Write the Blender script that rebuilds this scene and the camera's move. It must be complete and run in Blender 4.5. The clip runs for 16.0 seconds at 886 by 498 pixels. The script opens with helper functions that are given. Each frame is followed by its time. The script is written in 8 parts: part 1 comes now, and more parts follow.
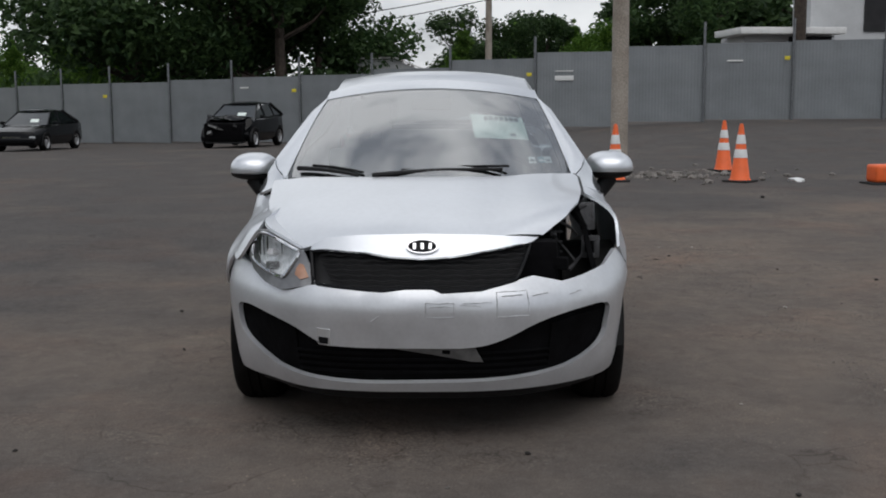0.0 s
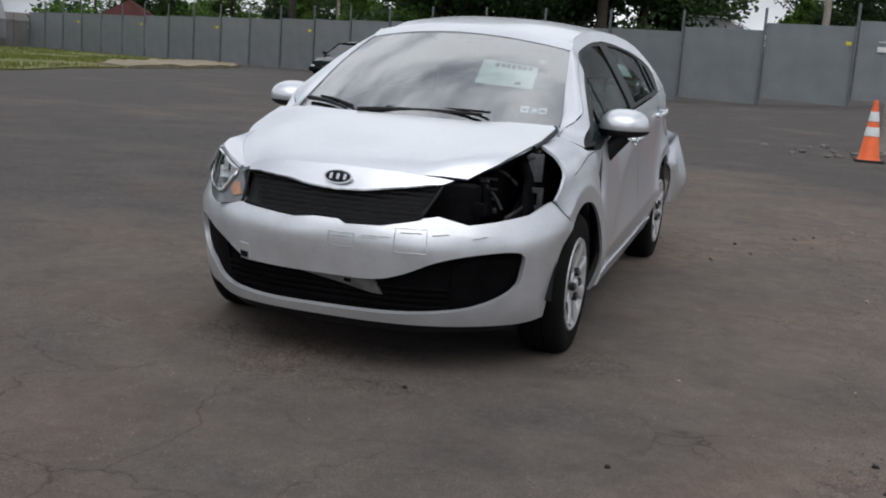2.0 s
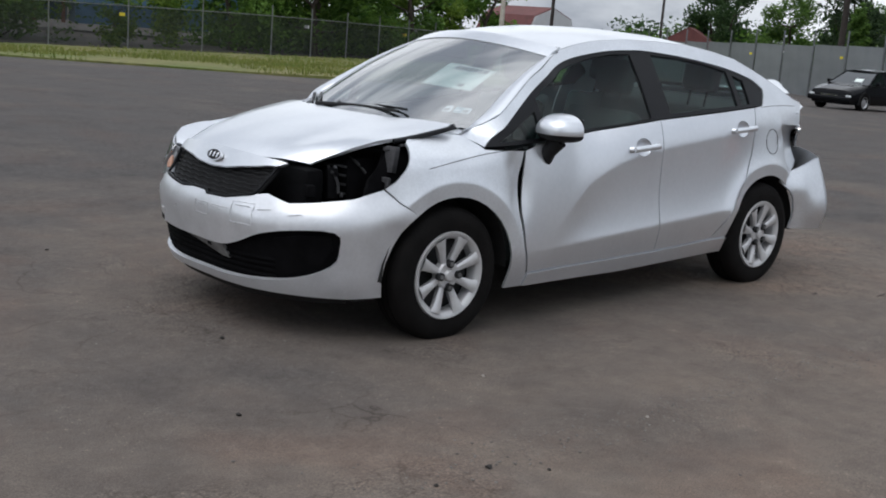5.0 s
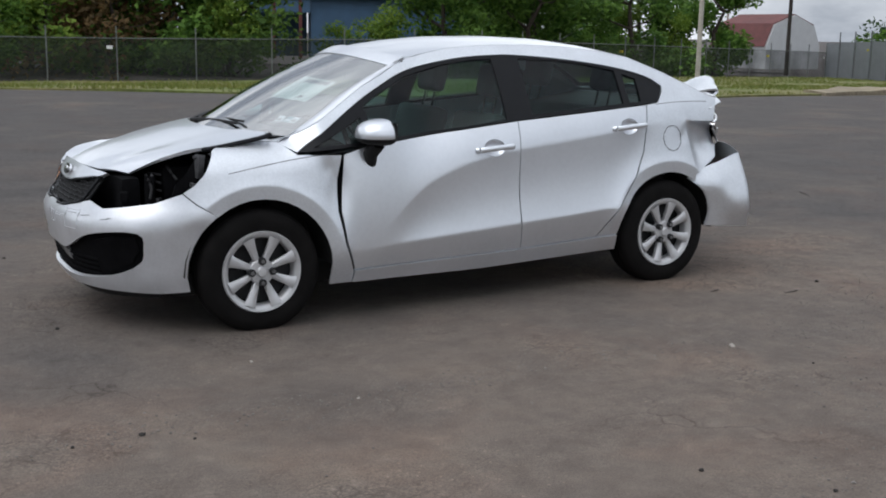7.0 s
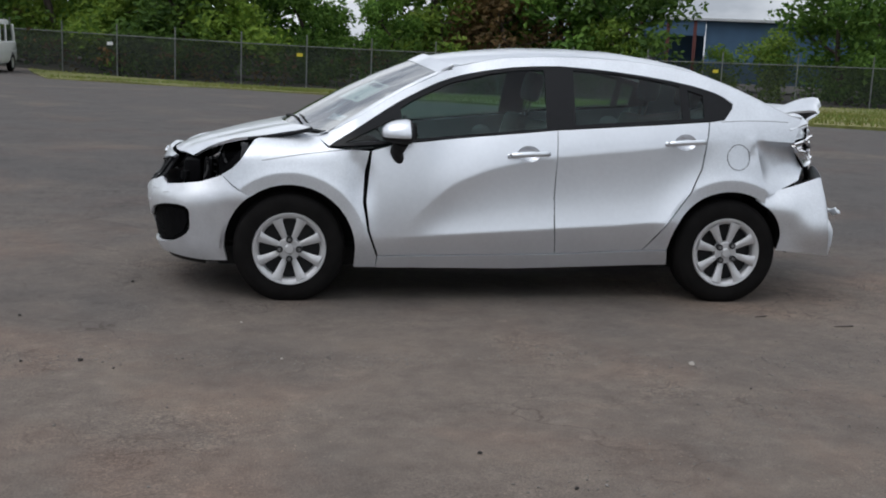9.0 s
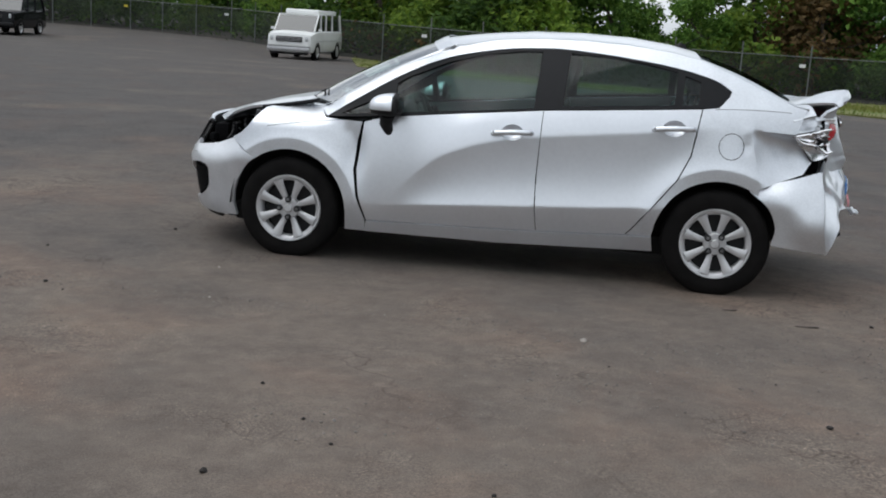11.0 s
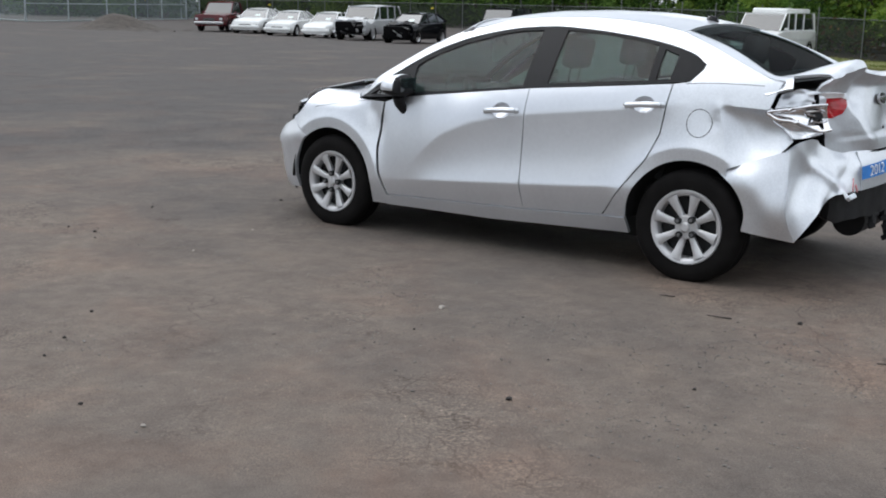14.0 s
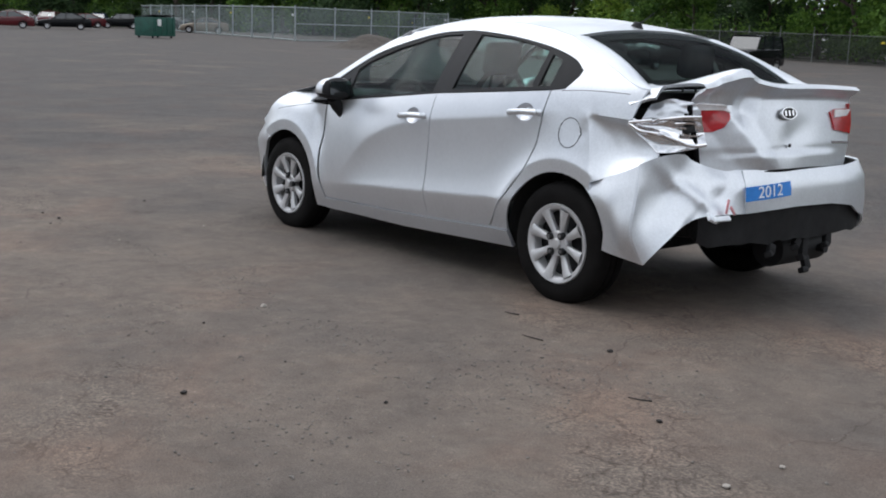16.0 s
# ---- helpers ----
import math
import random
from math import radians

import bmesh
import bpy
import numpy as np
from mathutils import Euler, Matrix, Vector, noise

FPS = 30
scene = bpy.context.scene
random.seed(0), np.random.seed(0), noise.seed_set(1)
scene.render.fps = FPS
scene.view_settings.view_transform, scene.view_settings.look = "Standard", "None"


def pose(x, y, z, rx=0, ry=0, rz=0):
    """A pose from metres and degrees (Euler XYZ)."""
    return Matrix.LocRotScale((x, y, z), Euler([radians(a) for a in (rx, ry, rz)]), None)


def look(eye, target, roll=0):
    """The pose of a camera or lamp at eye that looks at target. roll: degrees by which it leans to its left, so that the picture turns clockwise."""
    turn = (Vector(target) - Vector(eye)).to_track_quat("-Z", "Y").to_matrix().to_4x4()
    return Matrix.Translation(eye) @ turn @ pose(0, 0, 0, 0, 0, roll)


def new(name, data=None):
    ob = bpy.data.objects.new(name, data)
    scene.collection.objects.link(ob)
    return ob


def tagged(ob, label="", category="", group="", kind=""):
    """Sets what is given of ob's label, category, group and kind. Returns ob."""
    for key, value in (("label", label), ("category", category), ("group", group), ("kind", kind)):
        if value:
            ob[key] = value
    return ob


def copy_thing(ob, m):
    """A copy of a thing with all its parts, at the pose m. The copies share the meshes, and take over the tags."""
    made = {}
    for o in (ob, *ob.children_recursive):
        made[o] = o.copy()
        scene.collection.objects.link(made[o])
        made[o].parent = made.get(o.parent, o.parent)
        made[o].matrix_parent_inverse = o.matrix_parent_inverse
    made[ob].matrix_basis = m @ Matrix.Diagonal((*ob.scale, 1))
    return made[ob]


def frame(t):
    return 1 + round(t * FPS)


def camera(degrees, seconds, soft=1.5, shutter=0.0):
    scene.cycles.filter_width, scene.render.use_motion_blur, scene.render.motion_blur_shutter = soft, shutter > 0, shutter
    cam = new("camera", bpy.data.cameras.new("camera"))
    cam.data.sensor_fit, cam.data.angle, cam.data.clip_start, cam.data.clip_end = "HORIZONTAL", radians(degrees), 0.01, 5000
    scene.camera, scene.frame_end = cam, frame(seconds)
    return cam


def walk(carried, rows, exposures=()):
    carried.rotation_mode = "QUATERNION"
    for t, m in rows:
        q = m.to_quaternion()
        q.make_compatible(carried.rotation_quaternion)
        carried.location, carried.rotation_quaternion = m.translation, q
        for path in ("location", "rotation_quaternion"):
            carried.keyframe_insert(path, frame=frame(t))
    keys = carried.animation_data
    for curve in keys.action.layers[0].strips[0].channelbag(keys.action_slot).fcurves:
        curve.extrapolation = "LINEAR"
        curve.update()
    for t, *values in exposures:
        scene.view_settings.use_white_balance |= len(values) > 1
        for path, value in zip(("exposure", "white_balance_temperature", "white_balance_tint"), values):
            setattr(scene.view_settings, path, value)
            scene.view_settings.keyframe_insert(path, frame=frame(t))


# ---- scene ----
import itertools

from mathutils.geometry import delaunay_2d_cdt

cam = camera(43.4, 16.0, soft=1.9)

# ---- camera ----
PATH = [
    (0, (6.173, 0.15, 1.261), (4.19, 0.116, 0.996), -0.3),
    (0.5, (6.166, 0.469, 1.266), (4.207, 0.226, 0.945), 0.1),
    (1, (6.138, 0.853, 1.264), (4.194, 0.516, 0.936), 2.9),
    (1.5, (6.101, 1.302, 1.264), (4.184, 0.83, 0.947), 4.7),
    (2, (6.027, 1.741, 1.264), (4.156, 1.136, 0.899), 4.1),
    (2.5, (5.886, 2.212, 1.3), (4.033, 1.562, 0.921), 2.3),
    (3, (5.775, 2.675, 1.332), (4.006, 1.825, 0.943), 2.5),
    (3.5, (5.538, 3.113, 1.353), (3.812, 2.167, 1.0), 4.4),
    (3.75, (5.411, 3.338, 1.356), (3.722, 2.333, 1.036), 4.65),
    (4, (5.284, 3.562, 1.358), (3.663, 2.447, 0.999), 4.9),
    (6.5, (3.564, 5.672, 1.428), (2.528, 3.997, 1.083), 2.3),
    (7, (3.158, 5.977, 1.436), (2.195, 4.266, 1.057), 1.0),
    (7.5, (2.76, 6.313, 1.443), (1.946, 4.529, 1.051), 3.0),
    (8, (2.312, 6.582, 1.456), (1.787, 4.685, 1.101), 4.5),
    (8.5, (1.823, 6.829, 1.43), (1.428, 4.901, 1.075), 3.2),
    (11, (-0.723, 7.35, 1.428), (-0.417, 5.414, 1.033), 3.7),
    (11.5, (-1.27, 7.317, 1.421), (-0.854, 5.407, 1.003), 2.7),
    (12, (-1.811, 7.283, 1.416), (-1.298, 5.401, 0.978), 3.0),
    (12.5, (-2.324, 7.17, 1.391), (-1.641, 5.339, 0.964), 2.8),
    (13, (-2.818, 6.99, 1.4), (-2.031, 5.194, 1.007), 2.7),
    (13.5, (-3.295, 6.749, 1.398), (-2.274, 5.092, 0.939), 2.2),
    (14, (-3.726, 6.41, 1.421), (-2.574, 4.831, 0.998), 1.1),
    (14.5, (-4.178, 6.067, 1.413), (-2.889, 4.572, 1.094), 2.5),
    (15, (-4.56, 5.675, 1.396), (-3.285, 4.173, 1.049), 2.2),
    (15.5, (-4.917, 5.277, 1.383), (-3.494, 3.918, 1.028), 2.7),
    (16, (-5.186, 4.844, 1.342), (-3.682, 3.586, 0.951), 2.0),
]
walk(cam, [(t, look(eye, target, roll)) for t, eye, target, roll in PATH], exposures=[(0, -0.43, 6450, 10), (0.6, -0.32, 6420, 10), (2, -0.22, 6350, 10), (3.5, -0.12, 6250, 10), (7, 0.04, 6250, 10), (8.5, 0.02, 6250, 10), (11, 0.01, 6300, 8), (13, 0.15, 6250, 9), (14, 0.29, 6250, 9), (14.5, 0.26, 6200, 8), (15.5, 0.15, 6250, 9), (16, 0.19, 6250, 10)])

# ---- light ----
world = bpy.data.worlds.new("sky")
scene.world = world
world.use_nodes = True
wn, wl = world.node_tree.nodes, world.node_tree.links
wn.clear()
SUN_EL, SUN_ROT = radians(60), radians(80)
sky = wn.new("ShaderNodeTexSky")
sky.sky_type = "NISHITA"
sky.sun_disc = False
sky.sun_elevation, sky.sun_rotation = SUN_EL, SUN_ROT
sky.dust_density = 3.0
tc = wn.new("ShaderNodeTexCoord")
mapn = wn.new("ShaderNodeMapping")
mapn.inputs["Scale"].default_value = (1.0, 1.0, 2.6)
cl = wn.new("ShaderNodeTexNoise")
cl.inputs["Scale"].default_value = 2.2
cl.inputs["Detail"].default_value = 7.0
cl.inputs["Roughness"].default_value = 0.55
ramp = wn.new("ShaderNodeValToRGB")
ramp.color_ramp.elements[0].position = 0.39
ramp.color_ramp.elements[0].color = (4.0, 4.3, 4.8, 1)
ramp.color_ramp.elements[1].position = 0.60
ramp.color_ramp.elements[1].color = (11.4, 11.6, 11.8, 1)
mixw = wn.new("ShaderNodeMixRGB")
mixw.inputs[0].default_value = 0.85
bg = wn.new("ShaderNodeBackground")
bg.inputs["Strength"].default_value = 0.120
out = wn.new("ShaderNodeOutputWorld")
wl.new(tc.outputs["Generated"], mapn.inputs["Vector"])
wl.new(mapn.outputs["Vector"], cl.inputs["Vector"])
wl.new(cl.outputs["Fac"], ramp.inputs["Fac"])
wl.new(sky.outputs["Color"], mixw.inputs[1])
wl.new(ramp.outputs["Color"], mixw.inputs[2])
# an overcast sky is brightest overhead
sep = wn.new("ShaderNodeSeparateXYZ")
grad = wn.new("ShaderNodeMapRange")
grad.inputs["From Min"].default_value, grad.inputs["From Max"].default_value = 0.0, 1.0
grad.inputs["To Min"].default_value, grad.inputs["To Max"].default_value = 0.92, 1.12
mulw = wn.new("ShaderNodeMixRGB")
mulw.blend_type = "MULTIPLY"
mulw.inputs[0].default_value = 1.0
wl.new(tc.outputs["Generated"], sep.inputs[0])
wl.new(sep.outputs["Z"], grad.inputs["Value"])
wl.new(mixw.outputs["Color"], mulw.inputs[1])
wl.new(grad.outputs["Result"], mulw.inputs[2])
wl.new(mulw.outputs["Color"], bg.inputs["Color"])
wl.new(bg.outputs["Background"], out.inputs["Surface"])

sun_data = bpy.data.lights.new("sun", "SUN")
sun_data.energy, sun_data.angle, sun_data.color = 1.25, radians(58), (1.0, 0.98, 0.955)
sun = new("sun", sun_data)
SUN_DIR = Vector((math.sin(SUN_ROT) * math.cos(SUN_EL), math.cos(SUN_ROT) * math.cos(SUN_EL), math.sin(SUN_EL)))
sun.matrix_basis = look(SUN_DIR * 50, (0, 0, 0))


# ---- materials ----
def principled(name, color, rough=0.6, metal=0.0, var=0.0, scale=8.0, bump=0.0, bump_scale=60.0, coat=0.0, spec=0.5,
               color2=None, trans=0.0, random_var=0.0, fine=0.0):
    """A surface with colour variation at two scales and fine relief."""
    m = bpy.data.materials.new(name)
    m.use_nodes = True
    nt = m.node_tree
    p = nt.nodes["Principled BSDF"]
    p.inputs["Base Color"].default_value = (*color, 1)
    p.inputs["Roughness"].default_value = rough
    p.inputs["Metallic"].default_value = metal
    p.inputs["Coat Weight"].default_value = coat
    p.inputs["Coat Roughness"].default_value = 0.06
    p.inputs["Specular IOR Level"].default_value = spec
    p.inputs["Transmission Weight"].default_value = trans
    geo = nt.nodes.new("ShaderNodeTexCoord")
    last = None
    if var or color2:
        n = nt.nodes.new("ShaderNodeTexNoise")
        n.inputs["Scale"].default_value, n.inputs["Detail"].default_value = scale, 8.0
        nt.links.new(geo.outputs["Object"], n.inputs["Vector"])
        r = nt.nodes.new("ShaderNodeValToRGB")
        r.color_ramp.elements[0].position, r.color_ramp.elements[1].position = 0.32, 0.70
        c2 = color2 or tuple(min(1, c * (1 + var)) for c in color)
        c1 = color if color2 else tuple(c * (1 - var) for c in color)
        r.color_ramp.elements[0].color, r.color_ramp.elements[1].color = (*c1, 1), (*c2, 1)
        nt.links.new(n.outputs["Fac"], r.inputs["Fac"])
        last = r.outputs["Color"]
    if fine:
        n2 = nt.nodes.new("ShaderNodeTexNoise")
        n2.inputs["Scale"].default_value, n2.inputs["Detail"].default_value = scale * 14, 6.0
        nt.links.new(geo.outputs["Object"], n2.inputs["Vector"])
        mr = nt.nodes.new("ShaderNodeMapRange")
        mr.inputs["From Min"].default_value, mr.inputs["From Max"].default_value = 0.3, 0.7
        mr.inputs["To Min"].default_value, mr.inputs["To Max"].default_value = 1 - fine, 1 + fine
        nt.links.new(n2.outputs["Fac"], mr.inputs["Value"])
        mx = nt.nodes.new("ShaderNodeMixRGB")
        mx.blend_type = "MULTIPLY"
        mx.inputs[0].default_value = 1.0
        if last is None:
            mx.inputs[1].default_value = (*color, 1)
        else:
            nt.links.new(last, mx.inputs[1])
        nt.links.new(mr.outputs["Result"], mx.inputs[2])
        last = mx.outputs["Color"]
    if random_var:
        oi = nt.nodes.new("ShaderNodeObjectInfo")
        hs = nt.nodes.new("ShaderNodeHueSaturation")
        mr = nt.nodes.new("ShaderNodeMapRange")
        mr.inputs["To Min"].default_value, mr.inputs["To Max"].default_value = 1 - random_var, 1 + random_var
        nt.links.new(oi.outputs["Random"], mr.inputs["Value"])
        nt.links.new(mr.outputs["Result"], hs.inputs["Value"])
        if last is None:
            hs.inputs["Color"].default_value = (*color, 1)
        else:
            nt.links.new(last, hs.inputs["Color"])
        last = hs.outputs["Color"]
    if last is not None:
        nt.links.new(last, p.inputs["Base Color"])
    if bump:
        n = nt.nodes.new("ShaderNodeTexNoise")
        n.inputs["Scale"].default_value, n.inputs["Detail"].default_value = bump_scale, 6.0
        nt.links.new(geo.outputs["Object"], n.inputs["Vector"])
        b = nt.nodes.new("ShaderNodeBump")
        b.inputs["Strength"].default_value, b.inputs["Distance"].default_value = bump, 0.02
        nt.links.new(n.outputs["Fac"], b.inputs["Height"])
        nt.links.new(b.outputs["Normal"], p.inputs["Normal"])
    return m


def glass(name, tint, gloss=0.03, grazing=0.5):
    """Thin car glass: tinted see-through with a mirror-like sheen."""
    m = bpy.data.materials.new(name)
    m.use_nodes = True
    nt = m.node_tree
    nt.nodes.clear()
    o = nt.nodes.new("ShaderNodeOutputMaterial")
    tr = nt.nodes.new("ShaderNodeBsdfTransparent")
    tr.inputs["Color"].default_value = (*tint, 1)
    gl = nt.nodes.new("ShaderNodeBsdfGlossy")
    gl.inputs["Roughness"].default_value = 0.03
    fr = nt.nodes.new("ShaderNodeLayerWeight")
    fr.inputs["Blend"].default_value = 0.5
    pw = nt.nodes.new("ShaderNodeMath")
    pw.operation = "POWER"
    pw.inputs[1].default_value = 3.0
    nt.links.new(fr.outputs["Facing"], pw.inputs[0])
    ad = nt.nodes.new("ShaderNodeMath")
    ad.operation = "MULTIPLY_ADD"
    ad.use_clamp = True
    ad.inputs[1].default_value = grazing
    ad.inputs[2].default_value = gloss
    mx = nt.nodes.new("ShaderNodeMixShader")
    nt.links.new(pw.outputs["Value"], ad.inputs[0])
    nt.links.new(ad.outputs["Value"], mx.inputs["Fac"])
    nt.links.new(tr.outputs["BSDF"], mx.inputs[1])
    nt.links.new(gl.outputs["BSDF"], mx.inputs[2])
    nt.links.new(mx.outputs["Shader"], o.inputs["Surface"])
    return m


M = {}
M["silver"] = principled("silver_paint", (0.715, 0.738, 0.775), 0.34, 0.74, var=0.03, scale=3.0, coat=0.6, fine=0.02, bump=0.015, bump_scale=5)
M["silver_bent"] = principled("bent_silver_paint", (0.69, 0.715, 0.75), 0.38, 0.72, var=0.05, scale=6.0, coat=0.4, fine=0.05, bump=0.06, bump_scale=9)
M["scuffed"] = principled("scuffed_silver", (0.60, 0.615, 0.64), 0.38, 0.62, color2=(0.74, 0.76, 0.795), scale=5.0, coat=0.35, fine=0.03, bump=0.02, bump_scale=9)
M["black_trim"] = principled("black_trim", (0.007, 0.0075, 0.009), 0.42, 0.0, var=0.15, scale=20, spec=0.17)
M["black_plastic"] = principled("black_plastic", (0.012, 0.012, 0.013), 0.6, 0.0, var=0.25, scale=25, bump=0.1, bump_scale=120, spec=0.25)
# near-black: the shade in bays, gaps and recessed black parts is in the colour
M["recess_shade"] = principled("recess_shade_black", (0.0035, 0.0035, 0.004), 0.8, 0.0, var=0.4, scale=14, bump=0.2, bump_scale=30, spec=0.06)
M["underbody"] = principled("underbody", (0.008, 0.008, 0.008), 0.9, 0.0, var=0.3, scale=9, bump=0.2, bump_scale=40)
M["interior"] = principled("grey_cloth", (0.085, 0.089, 0.092), 0.9, 0.0, var=0.25, scale=15)
M["dash"] = principled("dash_plastic", (0.028, 0.028, 0.03), 0.6, 0.0, var=0.2, scale=12, bump=0.05, bump_scale=150)
M["headliner"] = principled("headliner", (0.32, 0.32, 0.31), 0.9, 0.0, var=0.08, scale=10)
M["tyre"] = principled("tyre_rubber", (0.0068, 0.0062, 0.006), 0.8, 0.0, var=0.35, scale=10, bump=0.2, bump_scale=90, spec=0.12)
M["wheel_cover"] = principled("wheel_cover", (0.54, 0.54, 0.545), 0.38, 0.35, var=0.06, scale=12, fine=0.04)
M["wheel_dark"] = principled("wheel_steel", (0.014, 0.0145, 0.016), 0.6, 0.2, var=0.3, scale=15)
M["chrome"] = principled("chrome", (0.82, 0.82, 0.84), 0.12, 1.0, var=0.04, scale=30)
M["lamp_inner"] = principled("lamp_reflector", (0.75, 0.76, 0.78), 0.2, 0.9, var=0.1, scale=30)
M["lamp_bezel"] = principled("lamp_bezel", (0.16, 0.165, 0.175), 0.3, 0.3, var=0.2, scale=25, coat=0.5)
M["lamp_bowl"] = principled("lamp_bowl", (0.80, 0.83, 0.82), 0.3, 0.15, var=0.25, scale=35)
M["amber"] = principled("amber_lens", (0.40, 0.20, 0.12), 0.25, 0.0, var=0.15, scale=25, coat=0.6)
M["red_lens"] = principled("red_lens", (0.42, 0.012, 0.018), 0.18, 0.0, var=0.2, scale=25, coat=0.8)
M["clear_lens"] = principled("clear_lens", (0.75, 0.72, 0.72), 0.2, 0.0, var=0.1, scale=30, coat=0.8)
M["paper"] = principled("paper", (0.72, 0.80, 0.76), 0.7, 0.0, var=0.04, scale=20)
M["ink"] = principled("ink", (0.06, 0.07, 0.08), 0.7, 0.0, var=0.1, scale=50)
M["blue_tag"] = principled("blue_tag", (0.03, 0.21, 0.62), 0.5, 0.0, var=0.08, scale=30)
M["white_print"] = principled("white_print", (0.78, 0.82, 0.86), 0.6, 0.0, var=0.05, scale=40)
M["teal"] = principled("teal_print", (0.16, 0.33, 0.40), 0.6, 0.0, var=0.1, scale=40)
M["scrape"] = principled("scrape_grey", (0.47, 0.48, 0.50), 0.5, 0.0, var=0.35, scale=30)
M["bare_metal"] = principled("bare_metal", (0.17, 0.17, 0.17), 0.5, 0.5, var=0.3, scale=18, fine=0.1, bump=0.2, bump_scale=30)
M["pink"] = principled("pink_tape", (0.55, 0.22, 0.24), 0.5, 0.0, var=0.3, scale=60)
M["windscreen"] = glass("windscreen_glass", (0.72, 0.80, 0.80), 0.47, 0.45)
M["side_glass"] = glass("side_window_glass", (0.55, 0.73, 0.695), 0.030, 0.20)
M["rear_glass"] = glass("rear_window_glass", (0.40, 0.42, 0.42), 0.004, 0.05)
M["glass_back"] = glass("glass_inner_face", (0.86, 0.91, 0.90), 0.0, 0.0)
M["lamp_glass"] = glass("lamp_glass", (0.96, 0.97, 0.98), 0.03, 0.4)
M["car_glass_far"] = principled("far_car_glass", (0.012, 0.016, 0.017), 0.06, 0.0, var=0.3, scale=2, coat=0.6, spec=0.8)


# ---- builders ----
def part(name, bm, material, parent=None, label="", smooth=True):
    """Links a bmesh as one mesh object, under a thing or a part."""
    me = bpy.data.meshes.new(name)
    bm.to_mesh(me)
    bm.free()
    me.materials.append(material)
    if smooth:
        me.polygons.foreach_set("use_smooth", [True] * len(me.polygons))
        me.set_sharp_from_angle(angle=radians(38))
    ob = new(name, me)
    if parent is not None:
        ob.parent = parent
    if label:
        tagged(ob, label)
    return ob


def mesh_part(name, verts, faces, material, parent=None, label="", smooth=True):
    me = bpy.data.meshes.new(name)
    me.from_pydata([tuple(map(float, v)) for v in verts], [], [tuple(map(int, f)) for f in faces])
    me.materials.append(material)
    me.update()
    if smooth:
        me.polygons.foreach_set("use_smooth", [True] * len(me.polygons))
        me.set_sharp_from_angle(angle=radians(38))
    ob = new(name, me)
    if parent is not None:
        ob.parent = parent
    if label:
        tagged(ob, label)
    return ob


def thing(name, label, category, m=None, group="", kind=""):
    ob = new(name)
    ob.empty_display_size = 0.2
    if m is not None:
        ob.matrix_basis = m
    return tagged(ob, label, category, group, kind)


def box(bm, size, at=(0, 0, 0), rot=(0, 0, 0), bevel=0.0, seg=2):
    g = bmesh.ops.create_cube(bm, size=1.0, matrix=pose(*at, *rot) @ Matrix.Diagonal((*size, 1)))
    if bevel:
        edges = list({e for v in g["verts"] for e in v.link_edges})
        bmesh.ops.bevel(bm, geom=edges, offset=bevel, segments=seg, affect="EDGES", profile=0.6)
    return bm


def cyl(bm, r, h, at=(0, 0, 0), rot=(0, 0, 0), r2=None, seg=20):
    bmesh.ops.create_cone(bm, cap_ends=True, segments=seg, radius1=r, radius2=r if r2 is None else r2, depth=h, matrix=pose(*at, *rot))
    return bm


def lathe(profile, seg=40, axis="y"):
    """Turns (radius, along) pairs about an axis; gives vertices and faces."""
    v, f, n = [], [], len(profile)
    for k in range(seg):
        a = 2 * math.pi * k / seg
        for r, h in profile:
            v.append((r * math.cos(a), h, r * math.sin(a)) if axis == "y" else (r * math.cos(a), r * math.sin(a), h))
    for k in range(seg):
        for j in range(n - 1):
            a, b = k * n + j, ((k + 1) % seg) * n + j
            f.append((a, b, b + 1, a + 1) if axis == "y" else (a, a + 1, b + 1, b))
    return v, f


def tube(points, r, seg=8, taper=None):
    """A round rod through points; gives vertices and faces."""
    v, f = [], []
    pts = [Vector(p) for p in points]
    for i, p in enumerate(pts):
        d = (pts[min(i + 1, len(pts) - 1)] - pts[max(i - 1, 0)]).normalized()
        a = d.orthogonal().normalized() if abs(d.z) < 0.9 else d.cross(Vector((0, 1, 0))).normalized()
        b = d.cross(a)
        rr = r if taper is None else r + (taper - r) * i / (len(pts) - 1)
        for k in range(seg):
            t = 2 * math.pi * k / seg
            v.append(p + a * rr * math.cos(t) + b * rr * math.sin(t))
    for i in range(len(pts) - 1):
        for k in range(seg):
            f.append((i * seg + k, i * seg + (k + 1) % seg, (i + 1) * seg + (k + 1) % seg, (i + 1) * seg + k))
    f.append(tuple(range(seg))[::-1])
    f.append(tuple((len(pts) - 1) * seg + k for k in range(seg)))
    return v, f


def joined(pieces):
    v, f = [], []
    for pv, pf in pieces:
        n = len(v)
        v += [tuple(p) for p in pv]
        f += [tuple(i + n for i in q) for q in pf]
    return v, f


